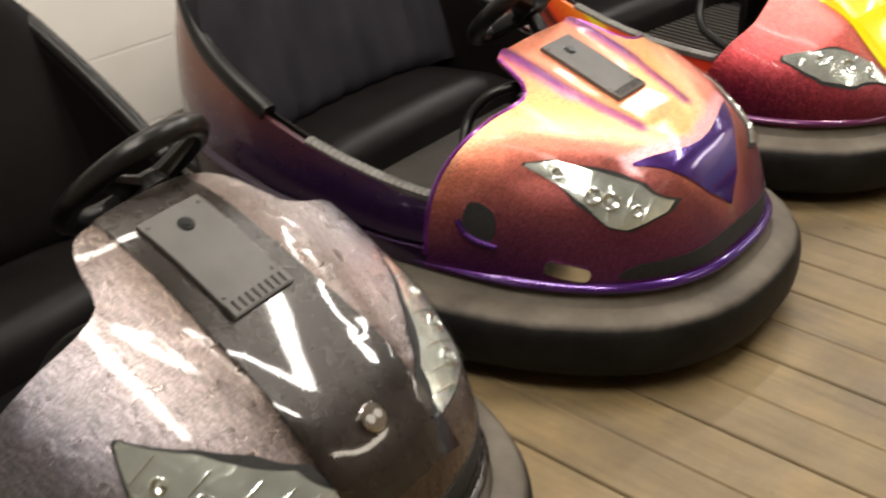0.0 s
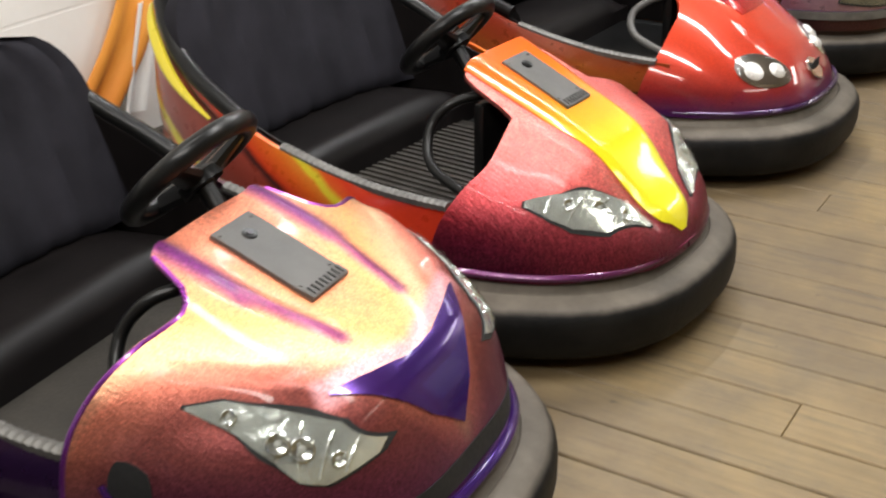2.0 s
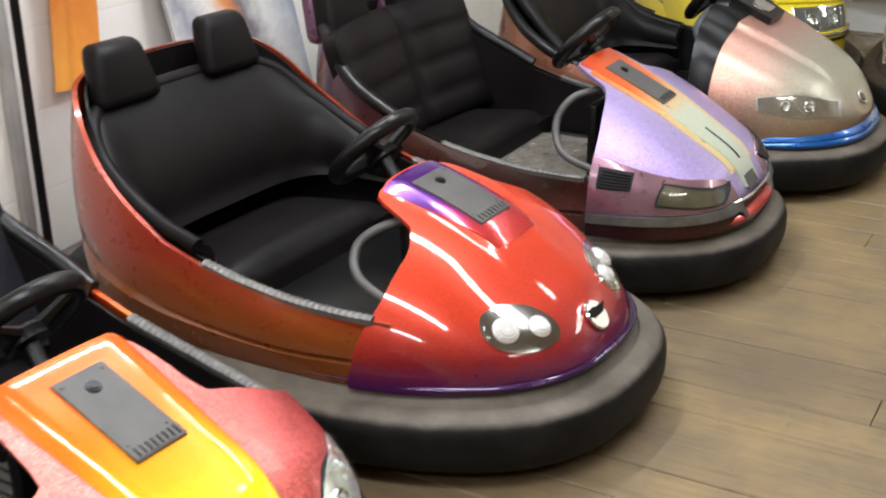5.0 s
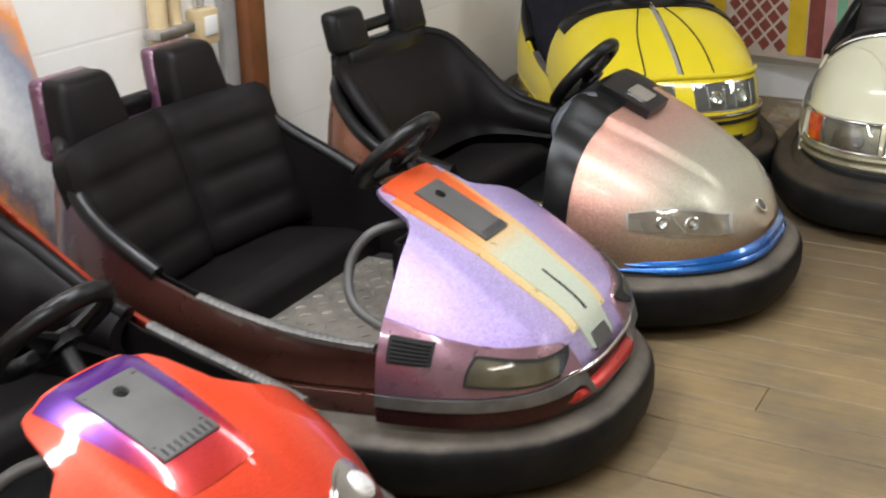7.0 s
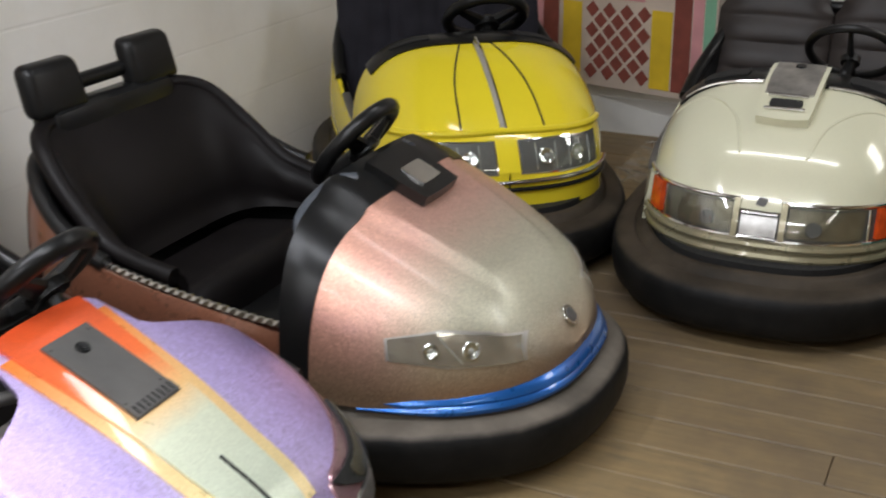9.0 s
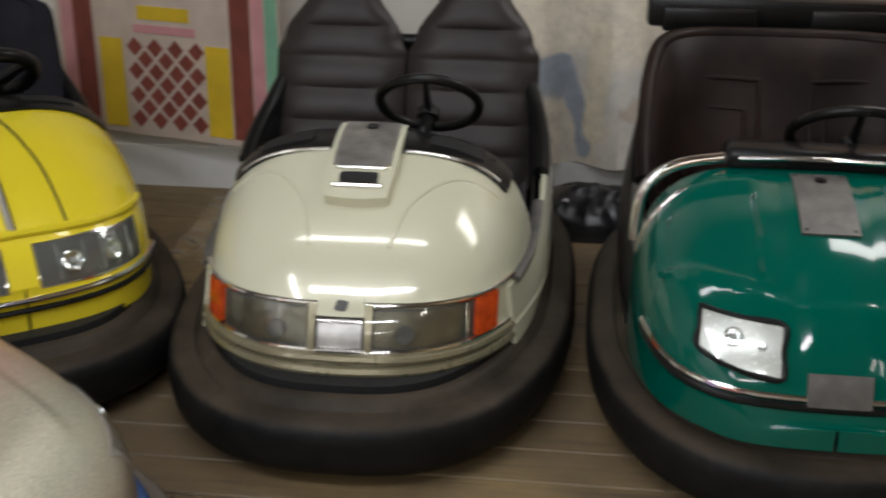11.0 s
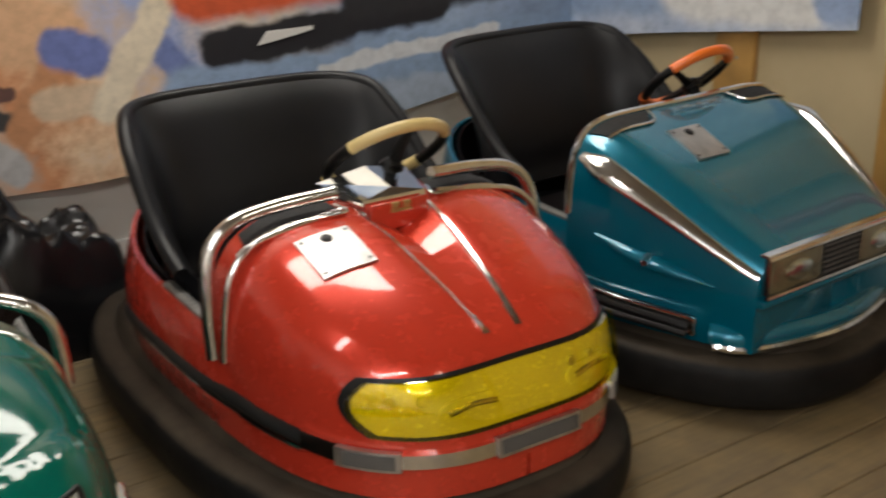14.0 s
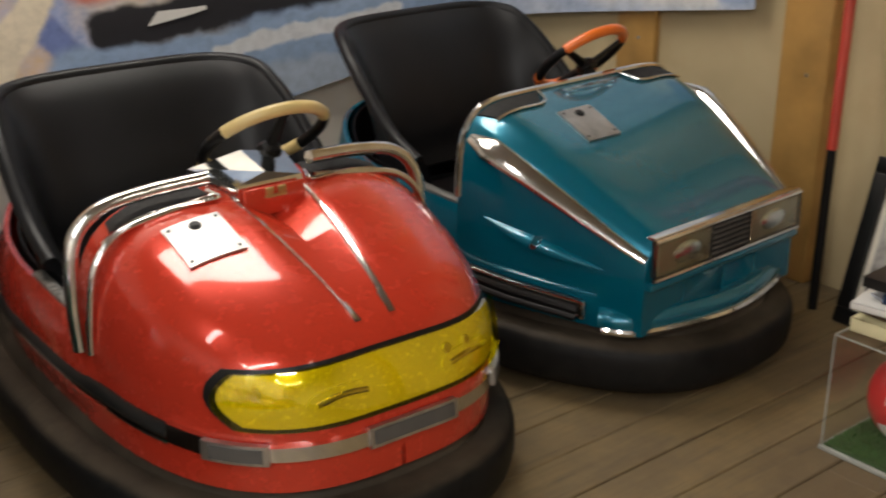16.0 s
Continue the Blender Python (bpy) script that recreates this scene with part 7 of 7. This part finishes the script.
def on_ball(a, b, r):
    """a: metres along, b: metres up, from the middle of the ball's face."""
    t, s = a / RB, b / RB
    return (face * math.cos(t) * math.cos(s) + side_v * math.sin(t) * math.cos(s) + Vector((0, 0, 1)) * math.sin(s)) * r


grid = []
for i in range(7):
    row = []
    for j in range(25):
        a = -0.085 + 0.17 * j / 24
        b = -0.058 + 0.022 * (i / 6 - 0.5) * 2 - 1.6 * a * a + 0.006
        q = on_ball(-a, b, RB + 0.0012)
        row.append((q, q.normalized()))
    grid.append(row)
part("white_band", *sheet(grid, 0.001), whiteball, football)


def lettering(text, size, where, parent, mat, spread=1.0):
    """Words wrapped on the ball, one mesh."""
    cu = bpy.data.curves.new("lettering", "FONT")
    cu.body, cu.size, cu.align_x = text, size, "CENTER"
    tmp = new("lettering_source", cu)
    me = tmp.to_mesh()
    vs = [on_ball(-(v.co.x) * spread, v.co.y + where, RB + 0.0016) for v in me.vertices]
    fs = [tuple(p.vertices) for p in me.polygons]
    tmp.to_mesh_clear()
    bpy.data.objects.remove(tmp)
    part("lettering", vs, fs, mat, parent, smooth=False)


lettering("FC Twente", 0.030, 0.012, football, whiteball)
shield = [on_ball(-a, b, RB + 0.0016) for a, b in ((-0.012, 0.075), (0.012, 0.075), (0.013, 0.058), (0.0, 0.046), (-0.013, 0.058))]
part("shield_mark", shield, [(0, 1, 2, 3, 4)], whiteball, football, smooth=False)


def book(name, label, x, y, z, sx, sy, sz, turn, cover, pages=True):
    t = thing(name, label, "book", "", pose(x, y, z, 0, 0, turn))
    if pages:
        part("pages", *box(0.003, 0, sz / 2, sx - 0.008, sy - 0.006, sz - 0.006), plain(name + "_pages", (0.66, 0.60, 0.46), 0.8, vary=0.12, scale=40), t)
    for zz in (0.0015, sz - 0.0015):
        part("cover", *box(0, 0, zz, sx, sy, 0.003, 0.0008), cover, t)
    part("spine", *box(-sx / 2 + 0.0015, 0, sz / 2, 0.003, sy, sz, 0.0008), cover, t)
    return t


TOP = 0.2845
book("book", "thick cream hardback book lying on the case", 3.03, 6.955, TOP, 0.21, 0.29, 0.032, 4, plain("cream_cover", (0.68, 0.62, 0.38), 0.45, vary=0.1))
book("book", "brown hardback book in the stack", 3.04, 6.95, TOP + 0.0325, 0.20, 0.27, 0.022, -5, plain("brown_cover", (0.10, 0.05, 0.03), 0.4, vary=0.2))
book("book", "white paperback in the stack", 3.02, 6.985, TOP + 0.055, 0.19, 0.25, 0.016, 10, plain("white_cover", (0.70, 0.69, 0.66), 0.4, vary=0.06))
book("magazine", "folded white and blue leaflet on the stack", 3.0, 6.96, TOP + 0.0715, 0.15, 0.21, 0.006, -22, plain("leaflet_cover", (0.62, 0.66, 0.72), 0.35, vary=0.12), False)
book("book", "dark blue hardback book in the stack", 3.05, 6.93, TOP + 0.078, 0.18, 0.26, 0.02, 14, plain("blue_cover", (0.02, 0.04, 0.09), 0.35, vary=0.2))
book("book", "black folder lying on the stack", 3.05, 6.96, TOP + 0.0985, 0.21, 0.27, 0.024, 2, plain("folder_black", (0.008, 0.008, 0.008), 0.4, vary=0.2))
cap_ = thing("folded_scarf", "crumpled black cloth on the stack", "cloth", "", pose(3.10, 6.92, TOP + 0.123))
grid = [[(Vector((0.10 * (i / 12 - 0.5) * 2, 0.12 * (j / 12 - 0.5) * 2, 0.022 + 0.03 * noise.noise(Vector((i * 0.5, j * 0.4, 1))) - 0.02 * ((i / 6 - 1) ** 4 + (j / 6 - 1) ** 4) * 0.8)), Vector((0, 0, 1))) for j in range(13)] for i in range(13)]
part("cloth", *sheet(grid, 0.012), M["cloth"], cap_)
watch = thing("badge_disc", "round blue and white enamel badge on the stack", "badge", "", pose(2.99, 6.985, TOP + 0.1235, 0, -20, 0))
part("disc_body", *disc((0, 0, 0.006), (0, 0, 1), 0.028, 0.008, 24, 0.003), M["black"], watch)
part("disc_face", *disc((0, 0, 0.0142), (0, 0, 1), 0.022, 0.001, 24), plain("blue_enamel", (0.12, 0.28, 0.48), 0.3, vary=0.3, scale=60), watch)
redbox = thing("red_box", "glossy red box beside the display case", "box", "", pose(3.42, 6.80, 0))
part("box_body", *box(0, 0, 0.13, 0.26, 0.30, 0.26, 0.008), plain("glossy_red_card", (0.42, 0.015, 0.02), 0.35, vary=0.15, coat=0.3), redbox)
part("box_lid", *box(0, 0, 0.272, 0.27, 0.31, 0.02, 0.004), plain("glossy_red_card_lid", (0.40, 0.014, 0.02), 0.35, vary=0.15, coat=0.3), redbox)

# ---- ceiling lights, the added fill lamps housed like the tubes ----
for lx, ly, turn, watts, colour, wide, long in TUBE_AND_FILL_LIGHTS:
    fx = thing("ceiling_light", "white ceiling batten housing, for tubes and added fill lamps alike", "ceiling light", "ceiling lights", pose(lx, ly, CEIL - 0.055, 0, 0, turn))
    part("housing", *box(0, 0, 0.01, wide + 0.04, long + 0.06, 0.09, 0.006), M["lampwhite"], fx)

# ---- floorboards ----
floor_ob = slab("floor", X0, Y0, -0.12, X1, Y1, -0.022, M["dark"], "worn pale plank floor")
WIDE = 0.135
meshes = {}
rng = random.Random(11)
row, y = 0, Y0
while y < Y1 - 0.01:
    w = min(WIDE, Y1 - y)
    cuts = sorted([X0, X1] + [X0 + 0.9 + 4.4 * ((row * 0.618) % 1.0)])
    cuts = [c for c in cuts if X0 <= c <= X1]
    for a, b in zip(cuts, cuts[1:]):
        if b - a < 0.15:
            continue
        key = (round(b - a, 3), round(w, 3))
        if key not in meshes:
            hx, hy = (b - a) / 2 - 0.0007, w / 2 - 0.0018
            vs = [(-hx, -hy, -0.022), (hx, -hy, -0.022), (hx, hy, -0.022), (-hx, hy, -0.022), (-hx, -hy, -0.003), (hx, -hy, -0.003), (hx, hy, -0.003), (-hx, hy, -0.003),
                  (-hx + 0.002, -hy + 0.003, 0.0), (hx - 0.002, -hy + 0.003, 0.0), (hx - 0.002, hy - 0.003, 0.0), (-hx + 0.002, hy - 0.003, 0.0)]
            fs = [(8, 9, 10, 11)] + [(k, (k + 1) % 4, 4 + (k + 1) % 4, 4 + k) for k in range(4)] + [(4 + k, 4 + (k + 1) % 4, 8 + (k + 1) % 4, 8 + k) for k in range(4)]
            me = bpy.data.meshes.new("plank")
            me.from_pydata(vs, [], fs)
            me.materials.append(M["plank"])
            meshes[key] = me
        ob = new("plank", meshes[key])
        ob.location = ((a + b) / 2, y + w / 2, rng.uniform(-0.0012, 0.0012))
        ob.parent = floor_ob
    y += WIDE
    row += 1
